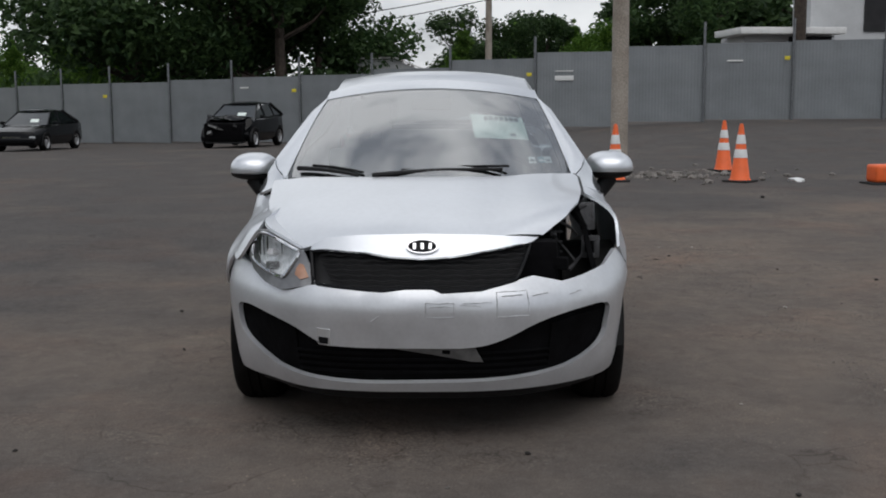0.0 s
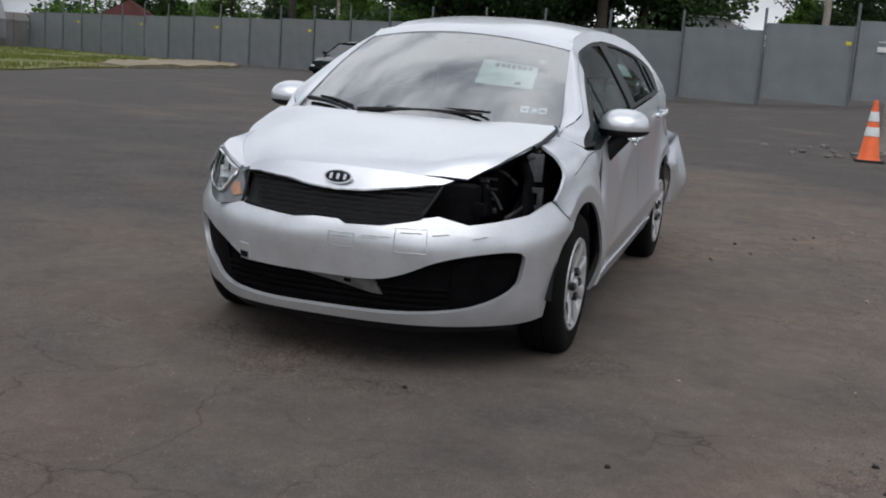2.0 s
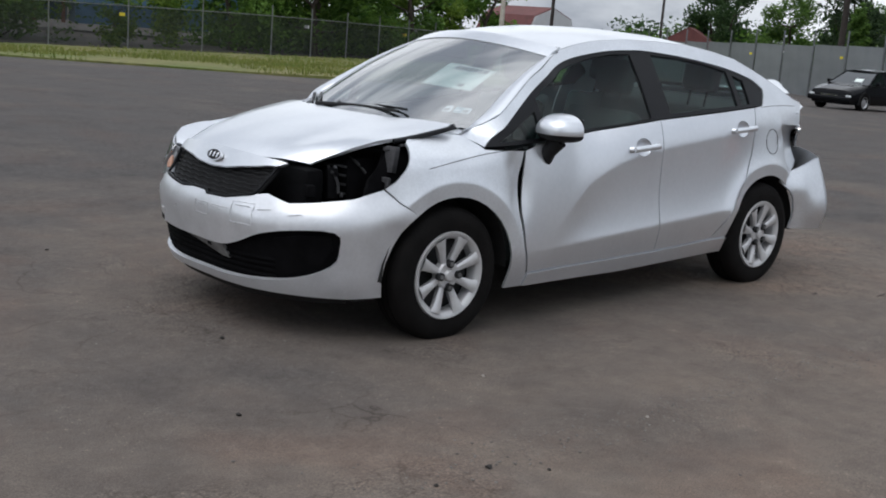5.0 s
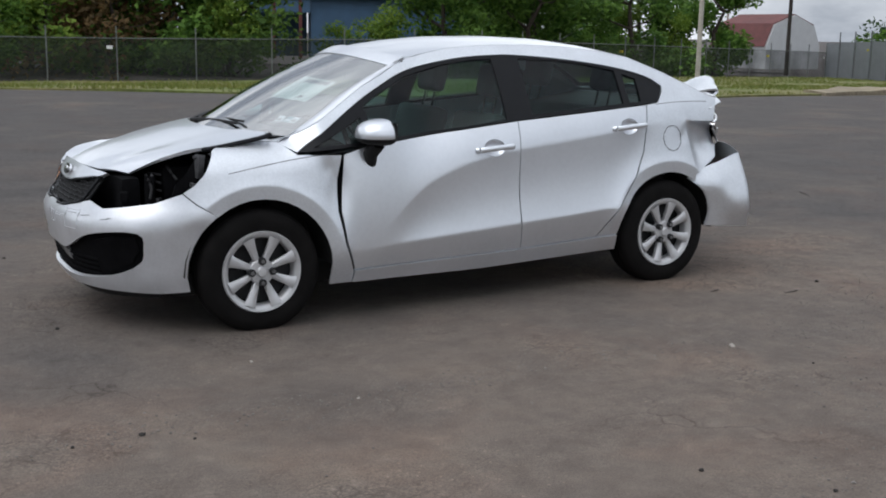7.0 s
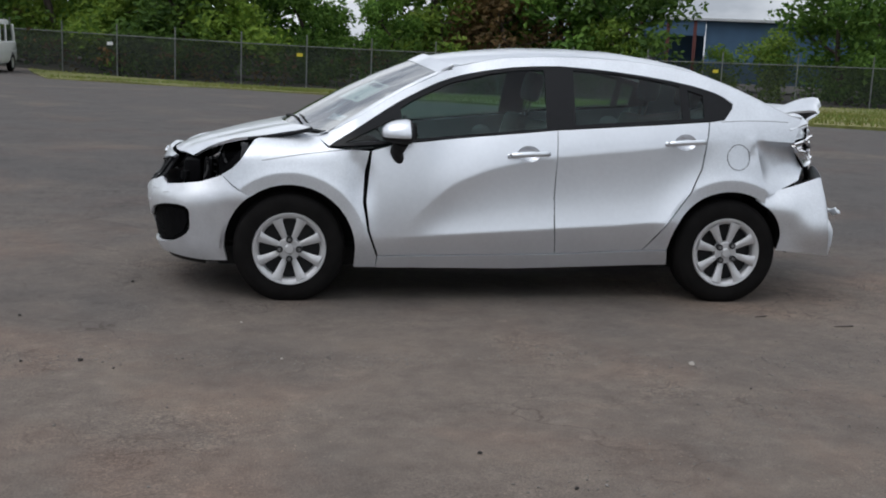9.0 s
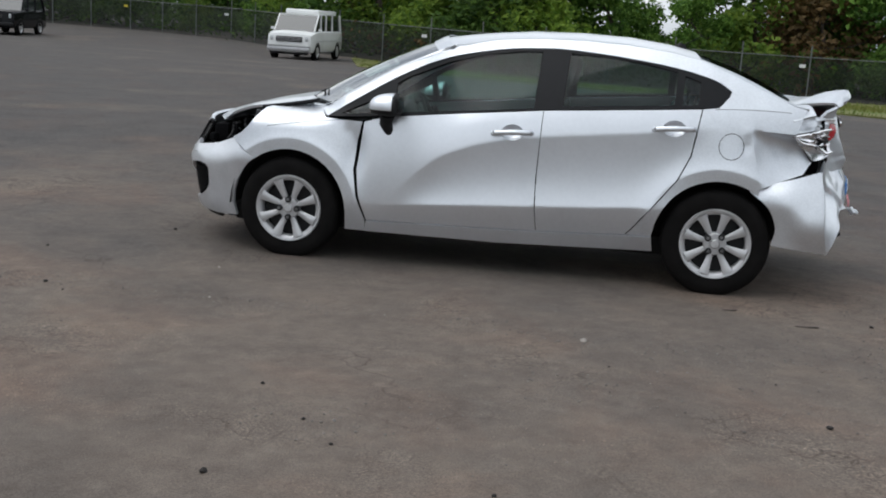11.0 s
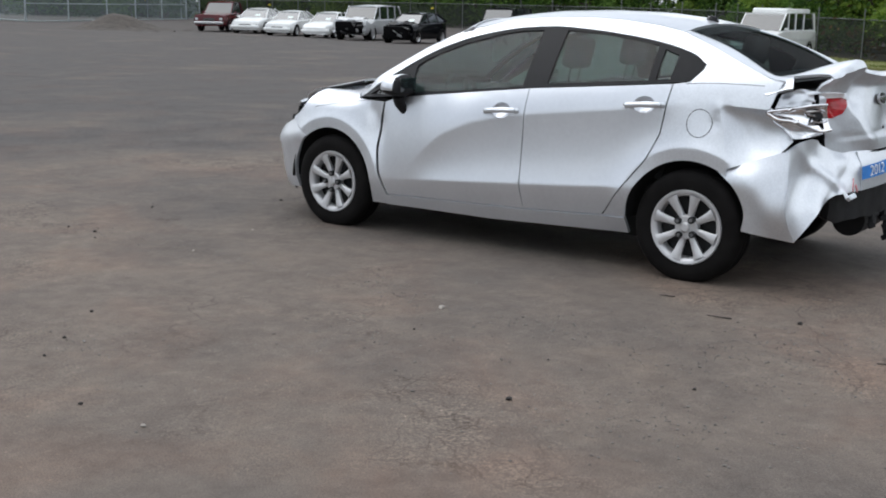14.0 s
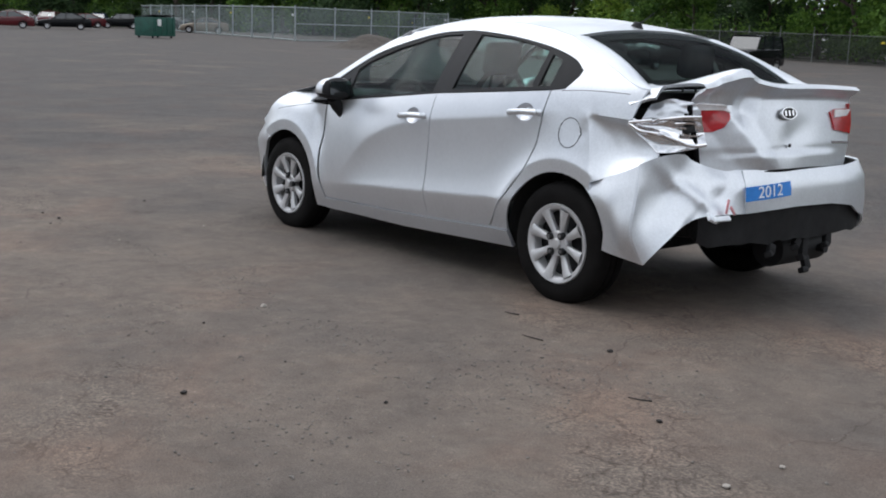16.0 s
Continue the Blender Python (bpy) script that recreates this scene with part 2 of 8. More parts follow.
def spline(pts, n=6, closed=False):
    """A smooth line through points."""
    p = [np.array(q, float) for q in pts]
    out_pts = []
    count = len(p) if closed else len(p) - 1
    for i in range(count):
        p0 = p[(i - 1) % len(p)] if closed or i > 0 else 2 * p[0] - p[1]
        p1, p2 = p[i], p[(i + 1) % len(p)]
        p3 = p[(i + 2) % len(p)] if closed or i + 2 < len(p) else 2 * p[-1] - p[-2]
        for k in range(n):
            t = k / n
            out_pts.append(0.5 * (2 * p1 + (p2 - p0) * t + (2 * p0 - 5 * p1 + 4 * p2 - p3) * t * t + (3 * p1 - p0 - 3 * p2 + p3) * t ** 3))
    if not closed:
        out_pts.append(p[-1])
    return [tuple(q) for q in out_pts]


def inside(poly, pts):
    poly, pts = np.asarray(poly, float), np.asarray(pts, float)
    x, y = pts[:, 0], pts[:, 1]
    res = np.zeros(len(pts), bool)
    for (x1, y1), (x2, y2) in zip(poly, np.roll(poly, -1, 0)):
        if y1 != y2:
            cross = ((y1 > y) != (y2 > y)) & (x < (x2 - x1) * (y - y1) / (y2 - y1) + x1)
            res ^= cross
    return res


def dense(poly, res):
    o = []
    for a, b in zip(poly, list(poly[1:]) + [poly[0]]):
        a, b = np.array(a, float), np.array(b, float)
        n = max(1, int(math.ceil(np.linalg.norm(b - a) / res)))
        o += [tuple(a + (b - a) * k / n) for k in range(n)]
    return o


def shrunk(poly, d):
    """The outline drawn in by d on all sides."""
    p = np.array(poly, float)
    area = np.sum(p[:, 0] * np.roll(p[:, 1], -1) - np.roll(p[:, 0], -1) * p[:, 1])
    s = 1 if area > 0 else -1
    a, b = np.roll(p, 1, 0), np.roll(p, -1, 0)
    e1, e2 = p - a, b - p
    e1 /= np.linalg.norm(e1, axis=1)[:, None] + 1e-9
    e2 /= np.linalg.norm(e2, axis=1)[:, None] + 1e-9
    n1, n2 = np.stack([-e1[:, 1], e1[:, 0]], 1) * s, np.stack([-e2[:, 1], e2[:, 0]], 1) * s
    n = n1 + n2
    n /= np.maximum(np.linalg.norm(n, axis=1)[:, None], 0.5)
    return [tuple(q) for q in p + n * d]


def patch(outline, fn, res=0.05, holes=(), thick=0.012, outward=None, gap=0.0, lines=()):
    """A curved panel: the flat outline with its holes, cut into triangles, carried into space by fn, with thickness."""
    if gap:
        outline = shrunk(outline, gap)
    loops = [dense(outline, res)] + [dense(h, res) for h in holes]
    pts, edges = [], []
    for lp in loops:
        n = len(pts)
        pts += lp
        edges += [(n + i, n + (i + 1) % len(lp)) for i in range(len(lp))]
    arr = np.array(pts)
    for line in lines:
        q = np.array(line, float)
        far_off = np.min(np.linalg.norm(q[:, None] - arr[None], axis=2), axis=1) > res * 0.5
        good = inside(loops[0], q) & far_off
        n = len(pts)
        pts += [tuple(p) for p in q[good]]
        at = np.flatnonzero(good)
        edges += [(n + i, n + i + 1) for i in range(len(at) - 1) if at[i + 1] == at[i] + 1]
    arr = np.array(pts)
    lo, hi = arr.min(0), arr.max(0)
    gx, gy = np.meshgrid(np.arange(lo[0] + res / 2, hi[0], res), np.arange(lo[1] + res / 2, hi[1], res * 0.9))
    gx[1::2] += res / 2
    g = np.stack([gx.ravel(), gy.ravel()], 1)
    keep = inside(loops[0], g)
    for h in loops[1:]:
        keep &= ~inside(h, g)
    g = g[keep]
    if len(g):
        d = np.min(np.linalg.norm(g[:, None] - arr[None], axis=2), axis=1)
        g = g[d > res * 0.45]
    allp = [Vector(p) for p in pts] + [Vector(p) for p in g]
    vs, _, tris, _, _, _ = delaunay_2d_cdt(allp, edges, [], 0, 1e-5)
    cen = np.array([[sum(vs[i][k] for i in t) / 3 for k in (0, 1)] for t in tris])
    ok = inside(loops[0], cen)
    for h in loops[1:]:
        ok &= ~inside(h, cen)
    tris = [tuple(t) for t, o in zip(tris, ok) if o]
    P = np.array([fn(v[0], v[1]) for v in vs], float)
    T = np.array(tris)
    fnrm = np.cross(P[T[:, 1]] - P[T[:, 0]], P[T[:, 2]] - P[T[:, 0]])
    if outward is not None:
        o = outward if callable(outward) else (lambda p: np.array(outward))
        side = sum(float(np.dot(nv, o(P[t].mean(0)))) for nv, t in zip(fnrm, T))
        if side < 0:
            T, fnrm = T[:, ::-1], -fnrm
    if not thick:
        return P, [tuple(t) for t in T]
    vn = np.zeros_like(P)
    for k in range(3):
        np.add.at(vn, T[:, k], fnrm)
    vn /= np.linalg.norm(vn, axis=1)[:, None] + 1e-12
    n = len(P)
    faces = [tuple(t) for t in T] + [tuple(int(i) + n for i in t[::-1]) for t in T]
    count = {}
    for t in T:
        for a, b in ((t[0], t[1]), (t[1], t[2]), (t[2], t[0])):
            count[(int(a), int(b))] = True
    for a, b in list(count):
        if (b, a) not in count:
            faces.append((b, a, a + n, b + n))
    return np.concatenate([P, P - vn * thick]), faces


def clear_back(pane):
    """Gives a pane's inner face the plain tint, and lets daylight through."""
    pane.data.materials.append(M["glass_back"])
    polys = pane.data.polygons
    tri = sum(1 for q in polys if len(q.vertices) == 3) // 2
    for k, q in enumerate(polys):
        q.material_index = 0 if k < tri else 1
    pane.visible_shadow = False
    return pane


def mirrored(vf):
    v, f = vf
    v = np.array(v, float) * (1, -1, 1)
    return v, [tuple(q[::-1]) for q in f]

# ---- the silver car ----
SWOOP = np.array(spline([(0.66, 0.40), (0.60, 0.475), (0.53, 0.55), (0.46, 0.614), (0.373, 0.682), (0.287, 0.724), (0.15, 0.776), (0.014, 0.810), (-0.12, 0.835), (-0.24, 0.851), (-0.42, 0.872), (-0.81, 0.914), (-1.16, 0.957), (-1.42, 0.976), (-1.75, 0.985)], 6))[::-1]
ARCH_RIM = 0.437


def swoop(x):
    """Height of the pressed line that runs along the shoulder and sweeps down across the front door."""
    return float(np.interp(x, SWOOP[:, 0], SWOOP[:, 1]))


def low_line(x):
    """Height of the pressed line along the foot of the doors."""
    return float(np.interp(x, [-0.95, -0.86, -0.58, -0.244, 0.168, 0.646, 1.2], [0.495, 0.489, 0.465, 0.444, 0.417, 0.386, 0.38]))


def ease(a, b, q):
    k = min(1.0, max(0.0, (q - a) / (b - a)))
    return k * k * (3 - 2 * k)


def side_y(x, z):
    """Half width of the car's flank at a place along it and a height."""
    w = np.interp(x, [-2.15, -1.95, -1.75, -1.5, -1.2, -0.8, 0, 0.8, 1.2, 1.5, 1.7, 1.85, 2.0],
                  [0.66, 0.73, 0.785, 0.815, 0.832, 0.842, 0.845, 0.845, 0.842, 0.825, 0.79, 0.73, 0.63])
    c, low, zb = swoop(x), low_line(x), belt_z(x)
    zz = min(z, zb)
    v = 0.018
    if zz > low:
        g = zz - low
        v -= 0.02 * g + 0.16 * g * g + 0.9 * max(0.0, zz - c) ** 2 * ease(0.55, 0.2, x)
        if zz < c:
            t, deep = (c - zz) / (c - low), c - low
            v -= 0.15 * deep * (t - t ** 2.4) * ease(-1.34, -1.0, x) * ease(0.02, 0.30, deep)
    else:
        g = low - zz
        soft = 0.003 + 0.08 * (ease(0.60, 0.80, x) + ease(-0.82, -0.98, x))
        v -= 0.17 * g * g / (g + soft) + g * g * 0.5
    k = ease(0.92, 1.2, x)
    v -= k * 8.5 * max(0, min(z, 0.95) - 0.80) ** 2
    y = w + v
    for wx in (1.285, -1.285):
        r = math.hypot(x - wx, zz - 0.305)
        rim = 0.020 * math.exp(-(r - ARCH_RIM) / 0.055) if r > ARCH_RIM else 0.020 - 0.13 * (ARCH_RIM - r)
        y += rim * ease(0.16, 0.42, zz)
    if z > zb:
        y -= (z - zb) * 0.56 + (z - zb) ** 2 * 0.25
    return y


def belt_z(x):
    return float(np.interp(x, [-1.9, -1.3, -1.15, -0.22, 0.55, 0.82, 1.08, 1.3], [1.10, 1.09, 1.075, 1.005, 0.925, 0.897, 0.88, 0.89]))


def dents(x, z):
    """Crushed metal at the car's left rear corner, and the pushed fender edge."""
    d = -0.026 * math.exp(-((x - 0.88) / 0.05) ** 2 - ((z - 0.70) / 0.13) ** 2)
    d -= 0.012 * math.exp(-((x - 0.93) / 0.03) ** 2 - ((z - 0.80) / 0.05) ** 2)
    # one fold runs down from the shoulder line, another back along it; the sheet between them is pushed in
    q = -(x + 1.425) - 0.24 * (0.978 - z)
    h = 0.974 + 0.05 * (x + 1.425) - z
    if q > 0 and h > 0 and z > 0.60:
        hold = ease(0.63, 0.82, z)
        d -= 0.105 * (1 - math.exp(-q / 0.10)) * (1 - math.exp(-h / 0.035)) * hold
        d += 0.006 * noise.noise((x * 8, z * 7, 3.1)) * min(1, q * 12) * min(1, h * 14)
        d += 0.008 * max(0.0, 1 - abs(q - 0.13 - 0.25 * (0.85 - z)) / 0.05) * min(1, h * 9) * hold
    d += 0.010 * math.exp(-((x + 1.41) / 0.022) ** 2 - ((z - 0.965) / 0.03) ** 2)
    d -= 0.012 * math.exp(-((x + 1.405) / 0.016) ** 2 - ((z - 0.875) / 0.022) ** 2)
    return d


def flank_left(x, z):
    return (x, side_y(x, z) + dents(x, z), z)


def flank_whole(x, z):
    return (x, side_y(x, z), z)


def flank_in(d):
    return lambda x, z: (x, side_y(x, z) - d, z)


def arc(cx, cz, r, a0, a1, n=14):
    return [(cx + r * math.cos(radians(a0 + (a1 - a0) * k / n)), cz + r * math.sin(radians(a0 + (a1 - a0) * k / n))) for k in range(n + 1)]


FRONT = [(2.13, 0.0), (2.125, 0.2), (2.09, 0.38), (2.01, 0.55), (1.885, 0.70), (1.74, 0.785), (1.6, 0.815), (1.4, 0.83)]
REAR = [(-2.12, 0.0), (-2.095, 0.2), (-2.04, 0.42), (-2.00, 0.60), (-1.88, 0.73), (-1.74, 0.79), (-1.6, 0.81), (-1.35, 0.825)]


class Contour:
    """A bumper's plan line, walked by its length from the middle; both ways round."""

    def __init__(self, pts):
        self.p = np.array(spline(pts, 8))
        self.s = np.r_[0, np.cumsum(np.linalg.norm(np.diff(self.p, axis=0), axis=1))]

    def at_y(self, y):
        return math.copysign(float(np.interp(abs(y), self.p[:, 1], self.s)), y)

    def at_x(self, x, sign):
        xs, ss = self.p[:, 0], self.s
        if xs[0] > xs[-1]:
            xs, ss = xs[::-1], ss[::-1]
        return sign * float(np.interp(x, xs, ss))

    def place(self, s, z, off):
        a = abs(s)
        x, y = np.interp(a, self.s, self.p[:, 0]), np.interp(a, self.s, self.p[:, 1])
        x2, y2 = np.interp(a + 0.02, self.s, self.p[:, 0]), np.interp(a + 0.02, self.s, self.p[:, 1])
        x1, y1 = np.interp(max(a - 0.02, 0), self.s, self.p[:, 0]), np.interp(max(a - 0.02, 0), self.s, self.p[:, 1])
        t = np.array([x2 - x1, y2 - y1])
        t /= np.linalg.norm(t) + 1e-9
        n = np.array([t[1], -t[0]])
        if n[0] * np.sign(self.p[0, 0]) < 0 and n[1] < 0:
            n = -n
        if np.dot(n, (x, y)) < 0:
            n = -n
        return (x + n[0] * off, math.copysign(y + n[1] * off, s), z)


class TwoSided:
    """A contour that differs to the left and the right."""

    def __init__(self, left, right):
        self.left, self.right = Contour(left), Contour(right)

    def at_y(self, y):
        return (self.left if y >= 0 else self.right).at_y(y)

    def at_x(self, x, sign):
        return (self.left if sign > 0 else self.right).at_x(x, sign)

    def place(self, s, z, off):
        return (self.left if s >= 0 else self.right).place(s, z, off)


REAR_RIGHT = [(-2.12, 0.0), (-2.125, 0.2), (-2.13, 0.42), (-2.11, 0.60), (-2.06, 0.73), (-1.93, 0.81), (-1.7, 0.835), (-1.35, 0.835)]
front, rear = Contour(FRONT), TwoSided(REAR, REAR_RIGHT)


def front_off(z, s=0.0):
    o = float(np.interp(z, [0.17, 0.20, 0.26, 0.36, 0.52, 0.575, 0.61, 0.66, 0.74, 0.82, 0.95], [-0.10, -0.07, -0.042, -0.022, 0.004, 0.003, -0.020, -0.056, -0.095, -0.14, -0.20]))
    flank = min(1, max(0, (abs(s) - 0.75) / 0.45))
    o -= 0.040 * ease(0.42, 0.80, -s) * ease(1.12, 0.84, -s) * ease(0.80, 0.66, z)
    return o * (1 - flank) + flank * float(np.interp(z, [0.17, 0.3, 0.45, 0.6, 0.75, 0.95], [-0.04, -0.015, 0.0, 0.002, -0.02, -0.08]))


def front_map(shift=0.0):
    return lambda s, z: front.place(s, z, front_off(z, s) + shift)


def bumper_front_map(s, z):
    o = front_off(z, s)
    o += 0.008 * noise.noise((s * 5, z * 9, 0.4)) * math.exp(-((s - 0.2) / 0.35) ** 2 - ((z - 0.58) / 0.1) ** 2)
    o -= 0.012 * math.exp(-((s - 0.42) / 0.12) ** 2 - ((z - 0.60) / 0.05) ** 2)
    o += 0.022 * ease(0.93, 1.10, s) * ease(0.50, 0.60, z)
    return front.place(s, z, o)


def screen_map(lift=0.0):
    def fn(u, v):
        b = np.array([1.345 - 0.305 * u * u, 0.665 * u, 0.958 - 0.008 * u * u])
        t = np.array([0.455 - 0.10 * u * u, 0.525 * u, 1.392 - 0.056 * u * u])
        p = b + (t - b) * v
        return p + np.array([0.45, 0, 0.89]) * (0.03 * math.sin(math.pi * v) + lift)
    return fn


def front_pillar_fill(side):
    """Sheet between the flank's edge and the windscreen."""
    edge = [(1.135, 0.925), (1.10, 0.94), (0.92, 1.04), (0.66, 1.195), (0.42, 1.305), (0.30, 1.352)]

    def fn(a, c):
        ks = [0, 0.06, 0.32, 0.68, 0.93, 1]
        x, z = np.interp(a, ks, [e[0] for e in edge]), np.interp(a, ks, [e[1] for e in edge])
        p = np.array([x, side_y(x, z) - 0.003, z])
        q = np.array(screen_map(0.004)(0.985, 0.01 + a * 0.985))
        o = p + (q - p) * c + np.array([0.004, 0, 0.006]) * math.sin(math.pi * c)
        return (o[0], o[1] * side, o[2])
    return fn


def pillar_fill(side):
    """Sheet between the flank's upper rear edge and the rear window."""
    edge = [(-1.12, 1.345), (-1.32, 1.268), (-1.52, 1.180), (-1.66, 1.118), (-1.74, 1.108)]

    def fn(a, c):
        x = np.interp(a, [0, 0.28, 0.6, 0.86, 1], [e[0] for e in edge])
        z = np.interp(a, [0, 0.28, 0.6, 0.86, 1], [e[1] for e in edge])
        p = np.array([x, side_y(x, z), z])
        q = np.array(rear_screen_map(-0.004)(0.985, 1 - a * 0.985))
        o = p + (q - p) * c + np.array([0, 0, 0.006 * math.sin(math.pi * c)])
        return (o[0], o[1] * side, o[2])
    return fn


def rear_screen_map(lift=0.0):
    def fn(u, v):
        t = np.array([-1.10 - 0.02 * u * u, 0.50 * u, 1.378 - 0.03 * u * u])
        b = np.array([-1.70 + 0.07 * u * u, 0.60 * u, 1.135 - 0.012 * u * u])
        p = b + (t - b) * v
        return p + np.array([-0.4, 0, 0.9]) * (0.025 * math.sin(math.pi * v) + lift)
    return fn


def roof_edge(x):
    """Where the flank meets the roof: half width and height."""
    z = float(np.interp(x, [-1.12, -0.95, -0.7, -0.45, -0.2, 0.05, 0.30, 0.42, 0.5], [1.345, 1.378, 1.406, 1.416, 1.414, 1.398, 1.352, 1.305, 1.27]))
    return side_y(x, z), z


def roof_map(x, y):
    z = np.interp(x, [-1.2, -1.1, -0.95, -0.7, -0.4, -0.1, 0.15, 0.3, 0.5], [1.358, 1.383, 1.415, 1.447, 1.458, 1.452, 1.430, 1.410, 1.378])
    ey, ez = roof_edge(x)
    return (x, y, z + 0.004 - (z + 0.004 - ez) * (abs(y) / ey) ** 2.4)


def bonnet_map(u, v):
    """u across, v from the nose to the screen."""
    x = (1.975 - (0.16 if u > 0 else 0.035) * u * u) * (1 - v) + (1.335 - 0.17 * u * u) * v
    half = float(np.interp(v, [0, 0.12, 0.3, 0.55, 1], [0.505, 0.575, 0.63, 0.655, 0.665] if u > 0 else [0.465, 0.520, 0.600, 0.662, 0.695]))
    prof = np.interp(v, [0, 0.1, 0.3, 0.6, 0.85, 1], [0.795, 0.832, 0.874, 0.926, 0.961, 0.977])
    ridge = 0.005 * math.exp(-((abs(u) - 0.72) / 0.16) ** 2)
    z = prof - (0.032 if u > 0 else 0.046) * abs(u) ** 2.6 * (1 - 0.45 * v) + ridge
    if u < 0:
        z -= 0.014 * abs(u) ** 3 * min(1, v / 0.12) * (1 - v)
    if u > 0.5:
        z += (u - 0.5) / 0.5 * float(np.interp(v, [0, 0.15, 0.35, 0.6, 0.85, 1], [0.02, 0.048, 0.050, 0.026, 0.016, 0.018]))
    return (x, u * half, z)


ARCH_F, ARCH_LEFT = arc(1.285, 0.305, 0.365, 42, 187), arc(1.285, 0.305, 0.365, 53, 187)
DLO_TOP = spline([(1.07, 0.884), (0.90, 0.993), (0.64, 1.153), (0.37, 1.272), (0.05, 1.338), (-0.21, 1.358), (-0.36, 1.357), (-0.65, 1.335), (-0.98, 1.290), (-1.20, 1.235), (-1.30, 1.178)], 5)
DLO_END = [(-1.30, 1.178), (-1.292, 1.15), (-1.245, 1.083)]
BELT = [(x, belt_z(x)) for x in np.linspace(-1.22, 1.07, 12)]

car = thing("sedan", "silver four-door sedan with a crushed rear corner and missing headlight", "car",
            Matrix.Translation((0, 0, -0.035)) @ pose(0, 0, 0, 0, 0.42, 0))


FLANK_LINES = [[(x, swoop(x) + d) for x in np.arange(-1.3, 0.66, 0.02)] for d in (-0.014, -0.005, 0.005, 0.016)] + \
    [[(x, low_line(x) + d) for x in np.arange(-0.95, 0.80, 0.02)] for d in (-0.014, -0.004, 0.004, 0.016)] + \
    [arc(wx, 0.305, ARCH_RIM + d, -5, 185, 60) for wx in (1.285, -1.285) for d in (-0.012, -0.003, 0.005, 0.018)]
DENT_LINES = [[(-1.425 - 0.24 * (0.978 - z) - d, z) for z in np.arange(0.66, 0.975, 0.015)] for d in (-0.008, 0.0, 0.010)] + \
    [[(x, 0.974 + 0.05 * (x + 1.425) + d) for x in np.arange(-1.70, -1.43, 0.015)] for d in (-0.012, 0.0, 0.010)]


def both(name, outline, material, **kw):
    """One panel for each flank, the right one whole."""
    kw["lines"] = FLANK_LINES
    mesh_part(name, *patch(outline, flank_left, outward=(0, 1, 0), **kw), material, car)
    mesh_part(name, *mirrored(patch(outline, flank_whole, outward=(0, 1, 0), **kw)), material, car)


front_door = [(0.832, 0.868), (0.846, 0.75), (0.862, 0.58), (0.84, 0.42), (0.79, 0.275), (-0.242, 0.293), (-0.226, 0.45), (-0.222, 0.62), (-0.236, 1.004)] + \
    [(x, belt_z(x) - 0.002) for x in (-0.1, 0.1, 0.3, 0.55, 0.7)]
rear_door = [(-0.236, 1.004), (-0.222, 0.62), (-0.226, 0.45), (-0.242, 0.293), (-0.765, 0.316), (-0.792, 0.345), (-0.855, 0.43), (-0.935, 0.53), (-1.035, 0.66), (-1.10, 0.80), (-1.142, 1.072)] + \
    [(x, belt_z(x) - 0.002) for x in (-0.9, -0.7, -0.45)]
fender = [(1.13, 0.93), (1.22, 0.935), (1.32, 0.935), (1.42, 0.930), (1.485, 0.905), (1.525, 0.850), (1.560, 0.798), (1.605, 0.752), (1.662, 0.716), (1.598, 0.658)] + ARCH_LEFT + [(0.925, 0.205), (0.80, 0.205), (0.795, 0.27), (0.85, 0.42), (0.878, 0.58), (0.868, 0.75), (0.843, 0.866), (1.0, 0.872), (1.075, 0.876)]
fender_right = [(1.13, 0.945), (1.32, 0.937), (1.45, 0.906), (1.60, 0.864), (1.70, 0.842), (1.76, 0.828), (1.805, 0.808), (1.795, 0.755), (1.785, 0.70), (1.76, 0.68), (1.66, 0.69)] + ARCH_F + [(0.925, 0.205), (0.80, 0.205), (0.79, 0.27), (0.84, 0.42), (0.862, 0.58), (0.846, 0.75), (0.832, 0.868), (1.0, 0.872), (1.075, 0.876)]
sill = [(0.80, 0.205), (0.79, 0.270), (-0.242, 0.288), (-0.765, 0.311), (-0.917, 0.315), (-0.930, 0.225), (0.0, 0.198)]
SCREEN_EDGE = [(1.135, 0.925), (1.10, 0.94), (0.92, 1.04), (0.66, 1.195), (0.42, 1.305), (0.30, 1.352)]
ROOF_EDGE = [(0.05, 1.398), (-0.2, 1.414), (-0.45, 1.416), (-0.7, 1.406), (-0.95, 1.378), (-1.12, 1.345)]
quarter_tail = [(-1.32, 1.268), (-1.52, 1.180), (-1.66, 1.118), (-1.73, 1.10), (-1.71, 1.05), (-1.685, 0.968), (-1.71, 0.93), (-1.745, 0.86), (-1.79, 0.80), (-1.745, 0.735), (-1.62, 0.690), (-1.50, 0.644)]
quarter_tail_right = [(-1.32, 1.268), (-1.52, 1.180), (-1.66, 1.118), (-1.84, 1.098), (-1.95, 1.08), (-1.93, 0.96), (-1.86, 0.92), (-1.70, 0.76), (-1.52, 0.655)]
quarter_rest = [(-0.917, 0.320), (-0.772, 0.318), (-0.795, 0.345), (-0.858, 0.43), (-0.938, 0.53), (-1.038, 0.66), (-1.103, 0.80), (-1.145, 1.072)]


def side_frame(tail):
    ring = [(-1.285 + 0.365 * math.cos(radians(a)), 0.305 + 0.365 * math.sin(radians(a))) for a in range(126, 0, -8)]
    return SCREEN_EDGE + ROOF_EDGE + tail + ring + quarter_rest + [(-1.235, 1.085)] + DLO_END[::-1][1:] + DLO_TOP[::-1][1:]


